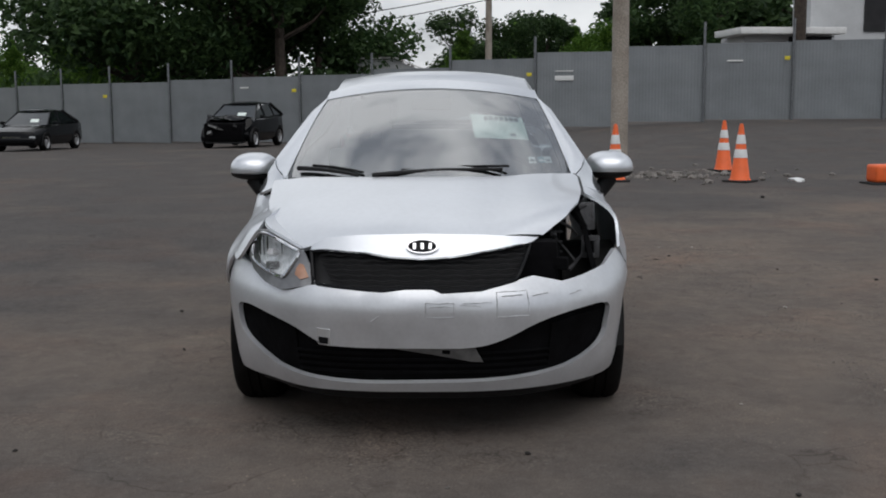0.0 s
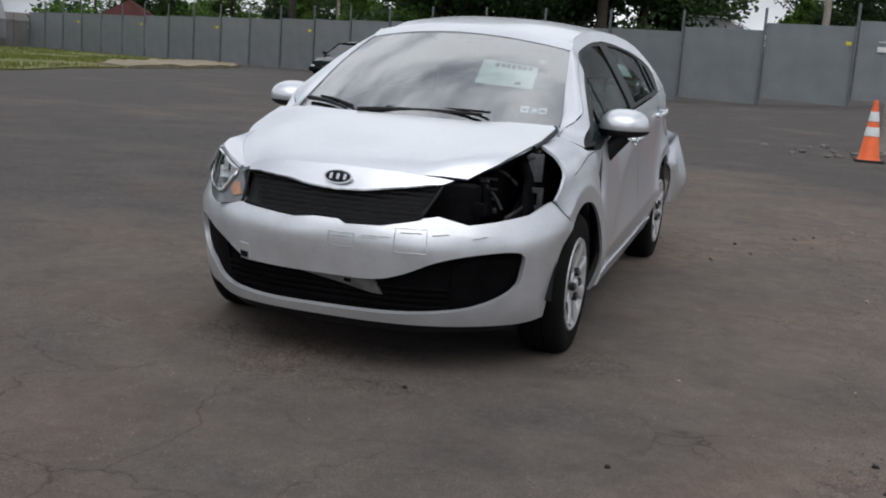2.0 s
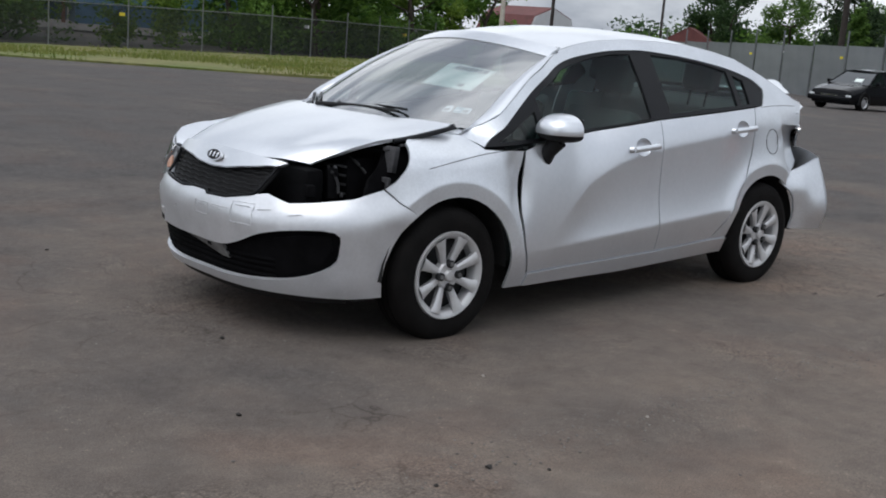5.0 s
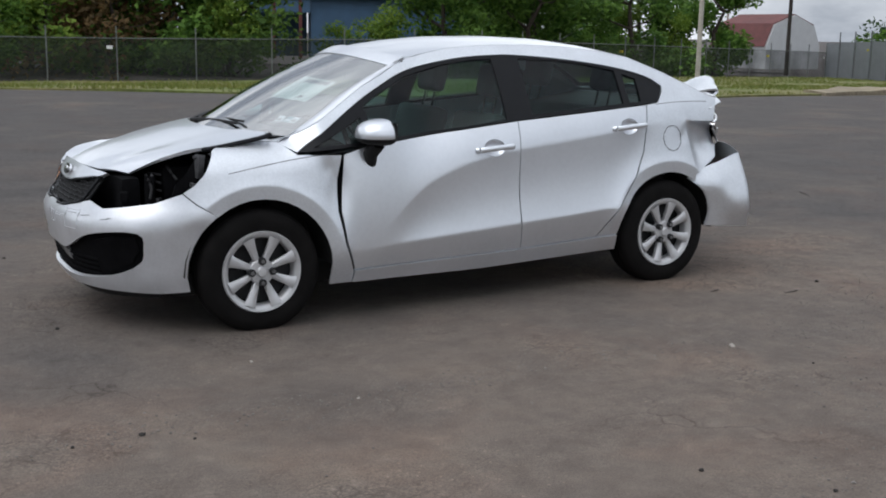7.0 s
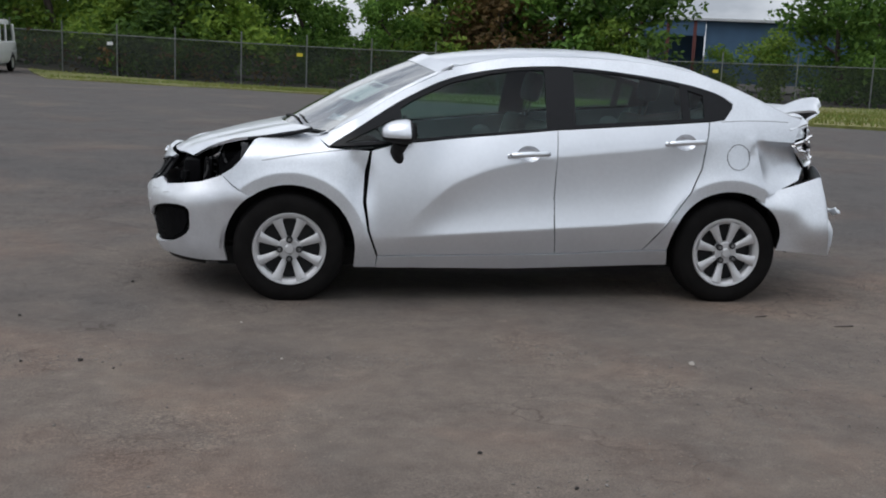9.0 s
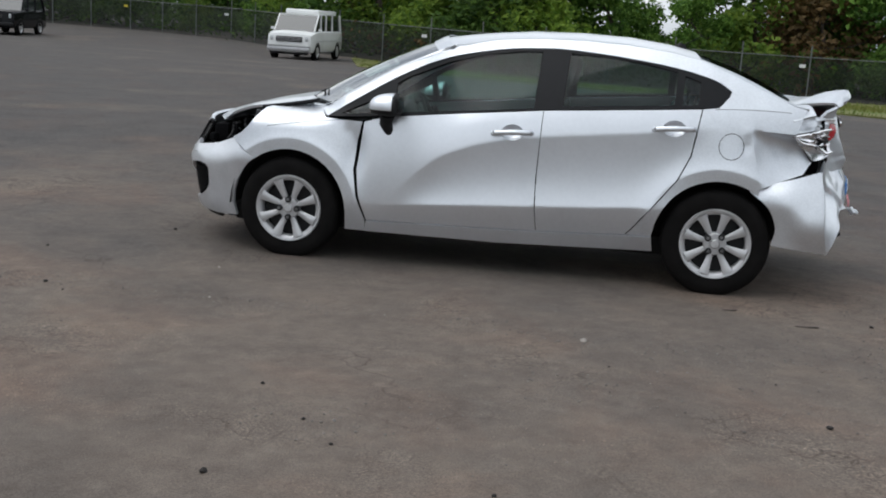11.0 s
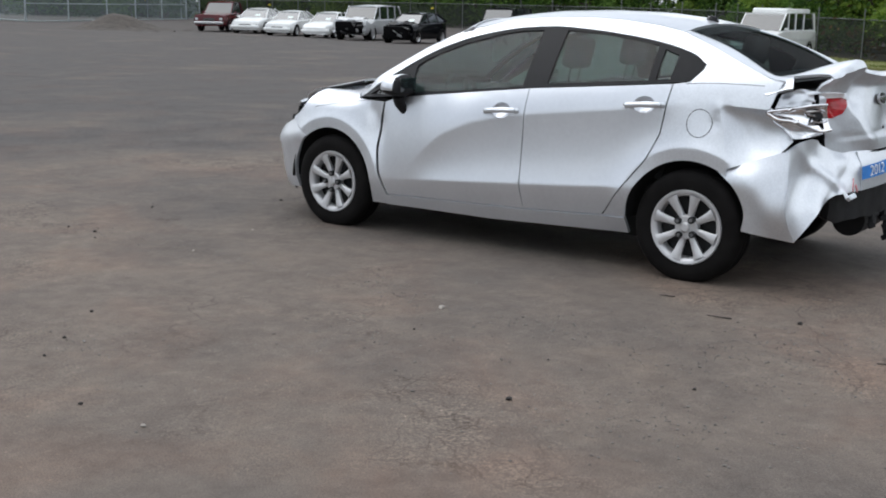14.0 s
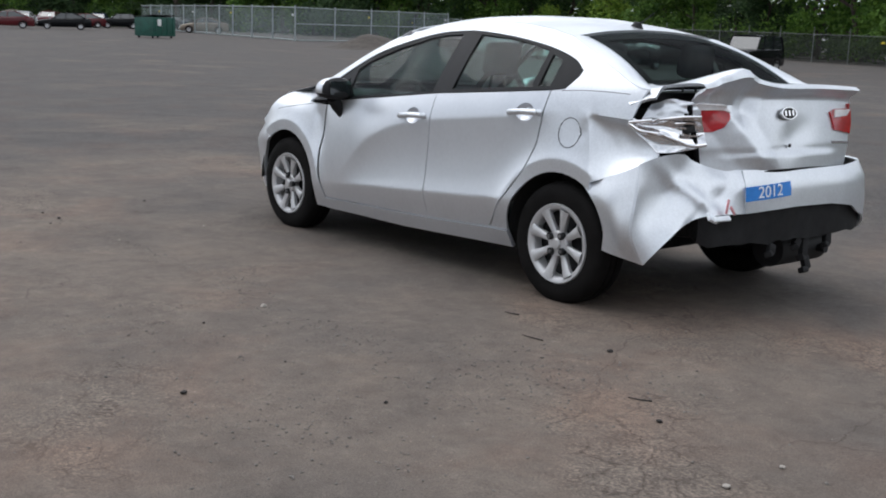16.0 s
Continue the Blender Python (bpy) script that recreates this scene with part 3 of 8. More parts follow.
mesh_part("fender", *patch(fender, flank_left, 0.03, outward=(0, 1, 0), gap=0.002, lines=FLANK_LINES[8:12]), M["silver_bent"], car, "silver fender pushed in at its rear edge")
def flank_right(x, z):
    tuck = min(1, max(0, (x - 1.25) / 0.4)) * float(np.interp(z, [0.66, 0.80, 0.85, 0.89, 0.95], [0, 0.065, 0.11, 0.13, 0.14]))
    tuck += min(1, max(0, (x - 0.98) / 0.3)) * min(1, max(0, (1.65 - x) / 0.4)) * float(np.interp(z, [0.70, 0.80, 0.86, 0.90, 0.94], [0, 0.060, 0.095, 0.060, 0]))
    return (x, side_y(x, z) - tuck - 5.0 * max(0, z - 0.80) ** 2 * min(1, max(0, (x - 0.92) / 0.28)), z)


mesh_part("fender", *mirrored(patch(fender_right, flank_right, 0.04, outward=(0, 1, 0), gap=0.002, lines=FLANK_LINES[8:12])), M["silver"], car)
HANDLES = ((-0.065, 0.862), (-0.995, 0.948))


def handle_cup(x0, z0, grow=1.0):
    return [(x0 + 0.066 * grow * math.cos(a), z0 + 0.004 + 0.047 * grow * math.sin(a)) for a in np.linspace(0, 2 * math.pi, 25)[:-1]]


both("front_door", front_door, M["silver"], res=0.03, gap=0.003, holes=[handle_cup(*HANDLES[0])])
both("rear_door", rear_door, M["silver"], res=0.03, gap=0.003, holes=[handle_cup(*HANDLES[1])])
sill_skin = patch(sill, lambda x, z: (x, side_y(x, z) + 0.009, z), 0.05, outward=(0, 1, 0), gap=0.001, thick=0.022)
mesh_part("sill", *sill_skin, M["silver"], car)
mesh_part("sill", *mirrored(sill_skin), M["silver"], car)
mesh_part("quarter_panel", *patch(side_frame(quarter_tail), flank_left, 0.026, outward=(0, 1, 0), gap=0.002, lines=FLANK_LINES[:4] + FLANK_LINES[12:] + DENT_LINES), M["silver_bent"], car, "silver quarter panel crushed at its rear edge")
mesh_part("quarter_panel", *mirrored(patch(side_frame(quarter_tail_right), flank_whole, 0.05, outward=(0, 1, 0), gap=0.002, lines=FLANK_LINES[12:])), M["silver"], car)

def fender_ledge(u, v):
    x = 1.10 + 0.36 * u
    z = float(np.interp(x, [1.10, 1.13, 1.22, 1.32, 1.42, 1.47], [0.945, 0.93, 0.935, 0.935, 0.93, 0.912]))
    return (x - 0.02 * v, side_y(x, z) + dents(x, z) - 0.002 - 0.070 * v, z + 0.001 + 0.004 * math.sin(1.6 * v))


mesh_part("fender_ledge", *patch([(0, 0), (1, 0), (0.92, 1), (0, 1)], fender_ledge, 0.1, thick=0.01, outward=(0, 0, 1)), M["silver"], car)
mesh_part("door_jamb", *patch([(0.90, 0.86), (0.80, 0.88), (0.78, 0.27), (0.88, 0.28)], flank_in(0.05), 0.08, thick=0.02, outward=(0, 1, 0)), M["recess_shade"], car)
# dark trim round the side windows, and the panes
W_SAIL = [(0.985, 0.905), (0.70, 0.925), (0.70, 1.045), (0.80, 0.995)]
W_FRONT = [(0.645, 0.933), (0.20, 0.972), (-0.175, 1.012), (-0.19, 1.338), (-0.05, 1.332), (0.12, 1.308), (0.37, 1.245), (0.60, 1.142), (0.665, 1.10)]
W_REAR = [(-0.345, 1.034), (-0.60, 1.054), (-0.985, 1.082), (-0.99, 1.270), (-0.80, 1.305), (-0.60, 1.328), (-0.36, 1.340)]
W_QUARTER = [(-1.03, 1.086), (-1.115, 1.092), (-1.125, 1.222), (-1.035, 1.250)]
DLO = DLO_TOP + DLO_END[1:] + BELT[:-1]
for flip in (False, True):
    def put(name, vf, mat, label=""):
        return mesh_part(name, *(mirrored(vf) if flip else vf), mat, car, label)
    put("window_trim", patch(DLO, flank_in(0.006), 0.06, holes=[W_SAIL, W_FRONT, W_REAR, W_QUARTER], thick=0.02, outward=(0, 1, 0), gap=0.002), M["black_trim"], "black window surround")
    for nm, w in (("sail_window", W_SAIL), ("door_window", W_FRONT), ("door_window", W_REAR), ("quarter_window", W_QUARTER)):
        clear_back(put(nm, patch(w, flank_in(0.014), 0.08, thick=0.004, outward=(0, 1, 0), gap=-0.006), M["side_glass"]))

# roof, screens, bonnet
roof_outline = [(0.465, 0.0), (0.45, 0.2), (0.42, 0.38), (0.385, 0.46)] + [(x, roof_edge(x)[0]) for x in (0.33, 0.2, 0.0, -0.2, -0.45, -0.7, -0.95, -1.12)] + [(-1.10, 0.25), (-1.09, 0.0)]
roof_outline = roof_outline + [(x, -y) for x, y in roof_outline[::-1] if y > 0]
mesh_part("roof", *patch(roof_outline, roof_map, 0.07, outward=(0, 0, 1), thick=0.02), M["silver"], car)
mesh_part("headliner", *patch(roof_outline, lambda x, y: (x, y * 0.97, roof_map(x, y)[2] - 0.04), 0.12, outward=(0, 0, -1), thick=0.01, gap=0.03), M["headliner"], car)
ws = mesh_part("windscreen", *patch([(-1, 0), (1, 0), (1, 1), (-1, 1)], screen_map(), 0.12, outward=(1, 0, 1), thick=0.005, gap=0.012), M["windscreen"], car)
clear_back(ws)
# the roof skin laps over the head of the screen
mesh_part("roof_lip", *patch([(-1, 0.885), (-0.5, 0.895), (0, 0.90), (0.5, 0.895), (1, 0.885), (1, 1.0), (-1, 1.0)], lambda u, v: screen_map(0.003 + 0.008 * ease(0.885, 0.95, v))(u, v), 0.06, outward=(1, 0, 1), thick=0.006), M["silver"], car)
mesh_part("windscreen_border", *patch([(-1, 0), (1, 0), (1, 1), (-1, 1)], screen_map(-0.008), 0.1, holes=[[(-0.94, 0.07), (0.94, 0.07), (0.93, 0.95), (-0.93, 0.95)]], outward=(1, 0, 1), thick=0.006), M["black_trim"], car, "black painted edge of the screen")
rw = mesh_part("rear_window", *patch([(-1, 0), (1, 0), (1, 1), (-1, 1)], rear_screen_map(), 0.12, outward=(-1, 0, 1), thick=0.004, gap=0.012), M["rear_glass"], car)
clear_back(rw)
mesh_part("rear_window_border", *patch([(-1, 0), (1, 0), (1, 1), (-1, 1)], rear_screen_map(-0.008), 0.1, holes=[[(-0.88, 0.08), (0.9, 0.08), (0.87, 0.86), (-0.85, 0.86)]], outward=(-1, 0, 1), thick=0.006), M["black_trim"], car)
for sg in (1, -1):
    mesh_part("front_pillar", *patch([(0, 0), (1, 0), (1, 1), (0, 1)], front_pillar_fill(sg), 0.1, thick=0.012, outward=(0.6, sg, 1)), M["silver"], car)
    mesh_part("rear_pillar", *patch([(0, 0), (1, 0), (1, 1), (0, 1)], pillar_fill(sg), 0.12, thick=0.015, outward=(-0.3, sg, 1)), M["silver"], car)
mesh_part("bonnet", *patch([(-1, 0.0), (0.93, 0.0), (0.985, 0.12), (1, 0.4), (1, 0.93), (0.97, 1), (-1, 1)], bonnet_map, 0.09, outward=(0, 0, 1), thick=0.016), M["silver"], car, "silver bonnet raised along its left edge")
# black rod in the gap under the raised bonnet edge, standing for its shadow
gap_rod = [np.array(bonnet_map(1.0, v)) + (-0.002, 0.004, -0.012) for v in np.linspace(0.45, 0.93, 9)] + [np.array(bonnet_map(u, 1.0)) + (-0.010, 0.002, -0.010) for u in (0.975, 0.95)]
mesh_part("bonnet_edging", *tube([tuple(p) for p in gap_rod], 0.011, 8), M["black_trim"], car, "black rubber edging")
mesh_part("cowl", *patch([(-1, -0.18), (1, -0.18), (1, 0.06), (-1, 0.06)], lambda u, v: tuple(np.array(screen_map()(u, v)) + (0, 0, -0.022)), 0.1, outward=(0, 0, 1), thick=0.02), M["black_plastic"], car)
for y0, y1 in ((-0.24, 0.33), (-0.60, -0.30)):
    a, b = screen_map(0.02)(y0 / 0.655, 0.015 if y0 > -0.3 else 0.06), screen_map(0.02)(y1 / 0.655, 0.055 if y0 > -0.3 else 0.01)
    pts = [np.array(a) + (np.array(b) - np.array(a)) * k / 6 + np.array([0, 0, 0.008 * math.sin(math.pi * k / 6)]) for k in range(7)]
    wiper = mesh_part("wiper", *tube(pts, 0.011, 6, 0.007), M["black_plastic"], car)
    pts2 = [np.array(p) + np.array([-0.03, 0.03 if y0 > -0.3 else 0.02, 0.012]) for p in pts[1:]]
    mesh_part("wiper_blade", *tube(pts2, 0.006, 5), M["black_trim"], wiper)

# nose
sy, sx = front.at_y, front.at_x
low_edge = [(sx(1.64, -1), 0.228), (sx(1.80, -1), 0.220), (sy(-0.45), 0.219), (0, 0.217), (sy(0.45), 0.219), (sx(1.80, 1), 0.220), (sx(1.64, 1), 0.228)]
arch_l = [(sx(1.285 + 0.37 * math.cos(radians(a)), 1), 0.305 + 0.37 * math.sin(radians(a))) for a in (0, 12, 24, 36, 45, 53)]
arch_r = [(-s, z) for s, z in arch_l[:4][::-1]]
left_top = [(sx(1.600, 1), 0.655), (sx(1.665, 1), 0.710), (sx(1.72, 1), 0.692), (sx(1.80, 1), 0.665), (sy(0.64), 0.640), (sy(0.55), 0.628), (sy(0.44), 0.655)]
mid_top = [(sy(0.36), 0.640), (sy(0.22), 0.609), (sy(0.075), 0.602), (sy(0.04), 0.616), (sy(-0.06), 0.616), (sy(-0.145), 0.606), (sy(-0.22), 0.610), (sy(-0.38), 0.633), (sy(-0.44), 0.623)]
right_top = [(sy(-0.50), 0.605), (sy(-0.60), 0.625), (sx(1.82, -1), 0.66), (sx(1.70, -1), 0.70), (sx(1.595, -1), 0.72)]
bumper_outline = low_edge + arch_l + left_top + mid_top + right_top + arch_r
mouth = [(sy(y), z) for y, z in spline([(-0.755, 0.515), (-0.63, 0.500), (-0.50, 0.468), (-0.40, 0.415), (-0.34, 0.40), (0.0, 0.395), (0.20, 0.398), (0.32, 0.43), (0.44, 0.485), (0.58, 0.52), (0.715, 0.525), (0.730, 0.45), (0.708, 0.365), (0.58, 0.298), (0.35, 0.266), (0.0, 0.256), (-0.35, 0.258), (-0.62, 0.295), (-0.752, 0.37), (-0.775, 0.45)], 3, True)]
mesh_part("front_bumper", *patch(bumper_outline, bumper_front_map, 0.04, holes=[mouth], thick=0.02, outward=(1, 0, 0)), M["scuffed"], car, "scuffed silver front bumper with a scraped middle")
air_dam = [(sx(1.80, -1), 0.224), (sy(-0.45), 0.224), (0, 0.223), (sy(0.45), 0.224), (sx(1.80, 1), 0.224), (sx(1.80, 1), 0.192), (sy(0.45), 0.180), (0, 0.178), (sy(-0.45), 0.180), (sx(1.80, -1), 0.192)]
mesh_part("air_dam", *patch(air_dam, front_map(-0.022), 0.06, thick=0.012, outward=(1, 0, 0)), M["black_plastic"], car, "black plastic lip under the bumper")
mesh_part("lower_grille", *patch(shrunk(mouth, -0.015), front_map(-0.026), 0.06, thick=0.012, outward=(1, 0, 0)), M["recess_shade"], car)
for k, z in enumerate((0.295, 0.32, 0.345, 0.37)):
    pts = [front.place(sy(y), z, front_off(z) - 0.022) for y in np.linspace(-0.5, 0.5, 13)]
    mesh_part("grille_slat", *tube(pts, 0.006, 6), M["recess_shade"], car)
for sg in (-1, 1):
    pod = [(sy(sg * y), z) for y, z in ((0.50, 0.47), (0.60, 0.495), (0.705, 0.50), (0.712, 0.44), (0.68, 0.375), (0.57, 0.318), (0.50, 0.31))]
    mesh_part("fog_cover", *patch(pod, front_map(-0.016), 0.05, thick=0.02, outward=(1, 0, 0)), M["recess_shade"], car)
beam = [(sy(-0.20), 0.408), (sy(0.02), 0.408), (sy(0.20), 0.392), (sy(0.235), 0.335), (sy(0.19), 0.338), (sy(0.04), 0.368)]
mesh_part("bumper_beam", *patch(beam, lambda s, z: front.place(s, z, front_off(z) - 0.012 + 0.1 * (z - 0.37)), 0.04, thick=0.02, outward=(1, 0, 0)), M["bare_metal"], car, "bare bent metal behind the torn bumper")
mesh_part("beam_slot", *patch([(sy(0.075), 0.372), (sy(0.105), 0.370), (sy(0.105), 0.385), (sy(0.075), 0.386)], lambda s, z: front.place(s, z, front_off(z) - 0.010 + 0.1 * (z - 0.37)), 0.04, thick=0.004, outward=(1, 0, 0)), M["recess_shade"], car)
for y0, z0, w0, h0 in ((0.015, 0.515, 0.105, 0.055), (0.28, 0.515, 0.12, 0.09)):
    for (ya, za), (yb, zb4) in (((0, 0), (w0, 0)), ((w0, 0), (w0, h0)), ((w0, h0), (0, h0)), ((0, h0), (0, 0))):
        pts = [bumper_front_map(sy(y0 + ya + (yb - ya) * k / 4), z0 + za + (zb4 - za) * k / 4) for k in range(5)]
        mesh_part("scrape_mark", *tube([(p[0] + 0.0002, p[1], p[2] + 0.002 * math.sin(j * 2.1 + y0 * 9)) for j, p in enumerate(pts)], 0.0018, 5), M["scrape"], car)
for y0, z0, ln, dz in ((0.15, 0.568, 0.11, 0.004), (0.14, 0.562, 0.08, -0.003), (0.42, 0.585, 0.06, 0.008), (0.03, 0.556, 0.08, 0.002), (0.56, 0.58, 0.05, 0.01), (-0.19, 0.50, 0.03, 0.02), (0.30, 0.59, 0.08, 0.002)):
    pts = [bumper_front_map(sy(y0 + ln * k / 4), z0 + dz * k / 4 + 0.002 * math.sin(k * 3)) for k in range(5)]
    mesh_part("scrape_mark", *tube([(p[0] + 0.0005, p[1], p[2]) for p in pts], 0.002, 5), M["scrape"], car)
tow = [(sy(-0.395), 0.405), (sy(-0.345), 0.400), (sy(-0.345), 0.465), (sy(-0.395), 0.468)]
mesh_part("tow_cover", *patch(tow, lambda s, z: front.place(s, z, front_off(z, s) + 0.004), 0.03, thick=0.006, outward=(1, 0, 0)), M["wheel_cover"], car, "loose square tow-hook cover")
mesh_part("tow_opening", *patch([(sy(-0.39), 0.41), (sy(-0.355), 0.408), (sy(-0.352), 0.432), (sy(-0.39), 0.435)], lambda s, z: front.place(s, z, front_off(z, s) + 0.008), 0.03, thick=0.004, outward=(1, 0, 0)), M["black_trim"], car)
nose_outline = [(sy(y), z) for y, z in ((-0.455, 0.747), (-0.40, 0.750), (-0.22, 0.742), (-0.12, 0.727), (0.0, 0.720), (0.12, 0.727), (0.22, 0.742), (0.40, 0.765), (0.46, 0.774), (0.50, 0.789), (0.44, 0.796), (0.25, 0.807), (0.0, 0.812), (-0.25, 0.808), (-0.40, 0.795), (-0.465, 0.768), (-0.468, 0.750))]
mesh_part("nose_panel", *patch(nose_outline, front_map(0.004), 0.04, thick=0.02, outward=(1, 0, 0)), M["silver"], car)
grille = [(sy(y), z) for y, z in ((-0.468, 0.742), (-0.40, 0.748), (-0.22, 0.740), (-0.12, 0.725), (0.0, 0.718), (0.12, 0.725), (0.22, 0.740), (0.40, 0.763), (0.455, 0.765), (0.37, 0.645), (0.22, 0.612), (0.075, 0.606), (0.04, 0.620), (-0.06, 0.620), (-0.145, 0.610), (-0.22, 0.614), (-0.425, 0.628))]
gr = mesh_part("grille", *patch(grille, front_map(-0.03), 0.05, thick=0.01, outward=(1, 0, 0), gap=-0.006), M["black_plastic"], car)
for k in range(9):
    z0 = 0.605 + k * 0.018
    span = np.interp(z0, [0.60, 0.64, 0.70, 0.76], [0.24, 0.36, 0.41, 0.44])
    ys = [y for y in np.linspace(-span, span, 33) if inside(grille, [(sy(y), z0)])[0]]
    run = []
    for y in np.linspace(-span, span, 41):
        if inside(grille, [(sy(y), z0)])[0]:
            run.append(front.place(sy(y), z0 + 0.003 * math.sin(y * 75 + k * 1.6), front_off(z0) - 0.014))
        elif len(run) > 2:
            mesh_part("grille_bar", *tube(run, 0.0042, 5), M["black_plastic"], gr)
            run = []
        else:
            run = []
    if len(run) > 2:
        mesh_part("grille_bar", *tube(run, 0.0042, 5), M["black_plastic"], gr)
rim_pts = [front.place(s, z, front_off(z, s) - 0.004) for s, z in dense(grille, 0.03)]
mesh_part("grille_frame", *tube(rim_pts + rim_pts[:1], 0.008, 6), M["black_trim"], gr)
# badge: plain oval with bars
def badge(at, fwd, up, w, h):
    f, u = Vector(fwd).normalized(), Vector(up).normalized()
    r = u.cross(f).normalized()
    u = f.cross(r)
    m = Matrix((r, u, f)).transposed().to_4x4()
    m.translation = at
    base = thing("badge", "", "")
    base.parent = car
    base.matrix_basis = m
    v, f2 = lathe([(0.0, 0.006), (0.93, 0.006), (1.0, 0.003), (1.0, -0.006), (0.0, -0.006)], 28, "z")
    mesh_part("badge_plate", [(a * w, b * h, c) for a, b, c in v], f2, M["black_trim"], base)
    v, f2 = lathe([(0.90, 0.004), (0.90, 0.009), (1.03, 0.009), (1.03, -0.004)], 28, "z")
    mesh_part("badge_ring", [(a * w, b * h, c) for a, b, c in v], f2, M["chrome"], base)
    for dx in (-0.5, 0.0, 0.5):
        bm = bmesh.new()
        box(bm, (w * 0.22, h * 0.95, 0.004), (dx * w, 0, 0.008), (0, 0, 0), 0.001, 1)
        part("badge_mark", bm, M["chrome"], base)
    return base


badge(front.place(0, 0.767, front_off(0.767) + 0.012), (1, 0, 0.45), (0, 0, 1), 0.059, 0.027)
# right headlight
def lamp_x(y, z):
    return 1.990 + 0.326 * (y + 0.5) - 0.42 * (z - 0.7) - 3.7 * (y + 0.5) ** 2


def lamp_map(shift):
    return lambda y, z: (lamp_x(y, z) + shift, y, z)


ring = [(-0.470, 0.738), (-0.500, 0.757), (-0.555, 0.782), (-0.605, 0.798), (-0.642, 0.795), (-0.668, 0.765), (-0.680, 0.715), (-0.665, 0.690), (-0.610, 0.665), (-0.545, 0.650), (-0.525, 0.655), (-0.500, 0.690)]
bezel = [(-0.450, 0.742), (-0.500, 0.766), (-0.560, 0.792), (-0.610, 0.810), (-0.655, 0.805), (-0.688, 0.765), (-0.702, 0.70), (-0.672, 0.655), (-0.61, 0.620), (-0.545, 0.602), (-0.48, 0.612), (-0.405, 0.625), (-0.425, 0.69)]
hl = mesh_part("headlight_bezel", *patch(bezel, lamp_map(-0.006), 0.04, holes=[ring], thick=0.03, outward=(1, -0.5, 0)), M["lamp_bezel"], car)
mesh_part("headlight_housing", *patch(shrunk(ring, -0.012), lambda y, z: (lamp_x(y, z) - 0.035 - 0.05 * max(0, 1 - ((y + 0.58) / 0.1) ** 2 - ((z - 0.72) / 0.08) ** 2), y, z), 0.025, thick=0.01, outward=(1, -0.5, 0)), M["lamp_bowl"], hl)
lens = mesh_part("headlight_lens", *patch(ring, lambda y, z: (lamp_x(y, z) + 0.002 + 0.016 * max(0, 1 - ((y + 0.58) / 0.12) ** 2), y, z), 0.03, thick=0.003, outward=(1, -0.5, 0)), M["lamp_glass"], hl)
lens.visible_shadow = False
bm = bmesh.new()
cyl(bm, 0.013, 0.05, (0, 0, 0), seg=12)
part("bulb", bm, M["clear_lens"], hl).matrix_basis = pose(lamp_x(-0.585, 0.725) - 0.06, -0.585, 0.725, 0, 80, -28)
for y0, z0, hgt in ((-0.648, 0.745, 0.075), (-0.630, 0.750, 0.085), (-0.612, 0.755, 0.06), (-0.545, 0.745, 0.045)):
    bm = bmesh.new()
    box(bm, (0.012, 0.003, hgt), (lamp_x(y0, z0) - 0.035, y0, z0), (0, 0, 0), 0.001, 1)
    part("reflector_rib", bm, M["wheel_dark"], hl)
bm = bmesh.new()
box(bm, (0.03, 0.05, 0.022), (lamp_x(-0.585, 0.685) - 0.04, -0.585, 0.682), (0, 0, 10), 0.004)
part("bulb_holder", bm, M["bare_metal"], hl)
amb = [(-0.466, 0.700), (-0.450, 0.694), (-0.430, 0.650), (-0.462, 0.643), (-0.484, 0.660), (-0.478, 0.685)]
mesh_part("turn_signal", *patch(amb, lamp_map(0.0), 0.03, thick=0.012, outward=(1, 0, 0)), M["amber"], hl, "amber turn signal")
rim_pts = [lamp_map(0.001)(y, z) for y, z in dense(spline(ring, 3, True), 0.03)]
mesh_part("headlight_ring", *tube(rim_pts + rim_pts[:1], 0.006, 6), M["chrome"], hl)
# fender's top between the bonnet's edge and the lamp
lamp_side = [lamp_map(0.002)(y, z) for y, z in ((-0.462, 0.752), (-0.535, 0.786), (-0.612, 0.814))] + [(x, -flank_right(x, z)[1] + 0.001, z + 0.002) for x, z in ((1.76, 0.829), (1.69, 0.845), (1.60, 0.864), (1.45, 0.906))]
lid_side = [np.array(bonnet_map(-1, v)) + (0, -0.004, -0.007) for v in (0.0, 0.07, 0.16, 0.28, 0.40, 0.50, 0.66)]


def fender_top_map(u, v):
    a = np.array([np.interp(6 * u, range(7), [p[j] for p in lamp_side]) for j in range(3)])
    b = np.array([np.interp(6 * u, range(7), [p[j] for p in lid_side]) for j in range(3)])
    return a + (b - a) * v + np.array([0.3, -0.3, 0.8]) * 0.003 * math.sin(math.pi * v)


mesh_part("fender_top", *patch([(0, 0), (1, 0), (1, 1), (0, 1)], fender_top_map, 0.08, thick=0.012, outward=(0.3, -0.3, 1)), M["silver"], car)
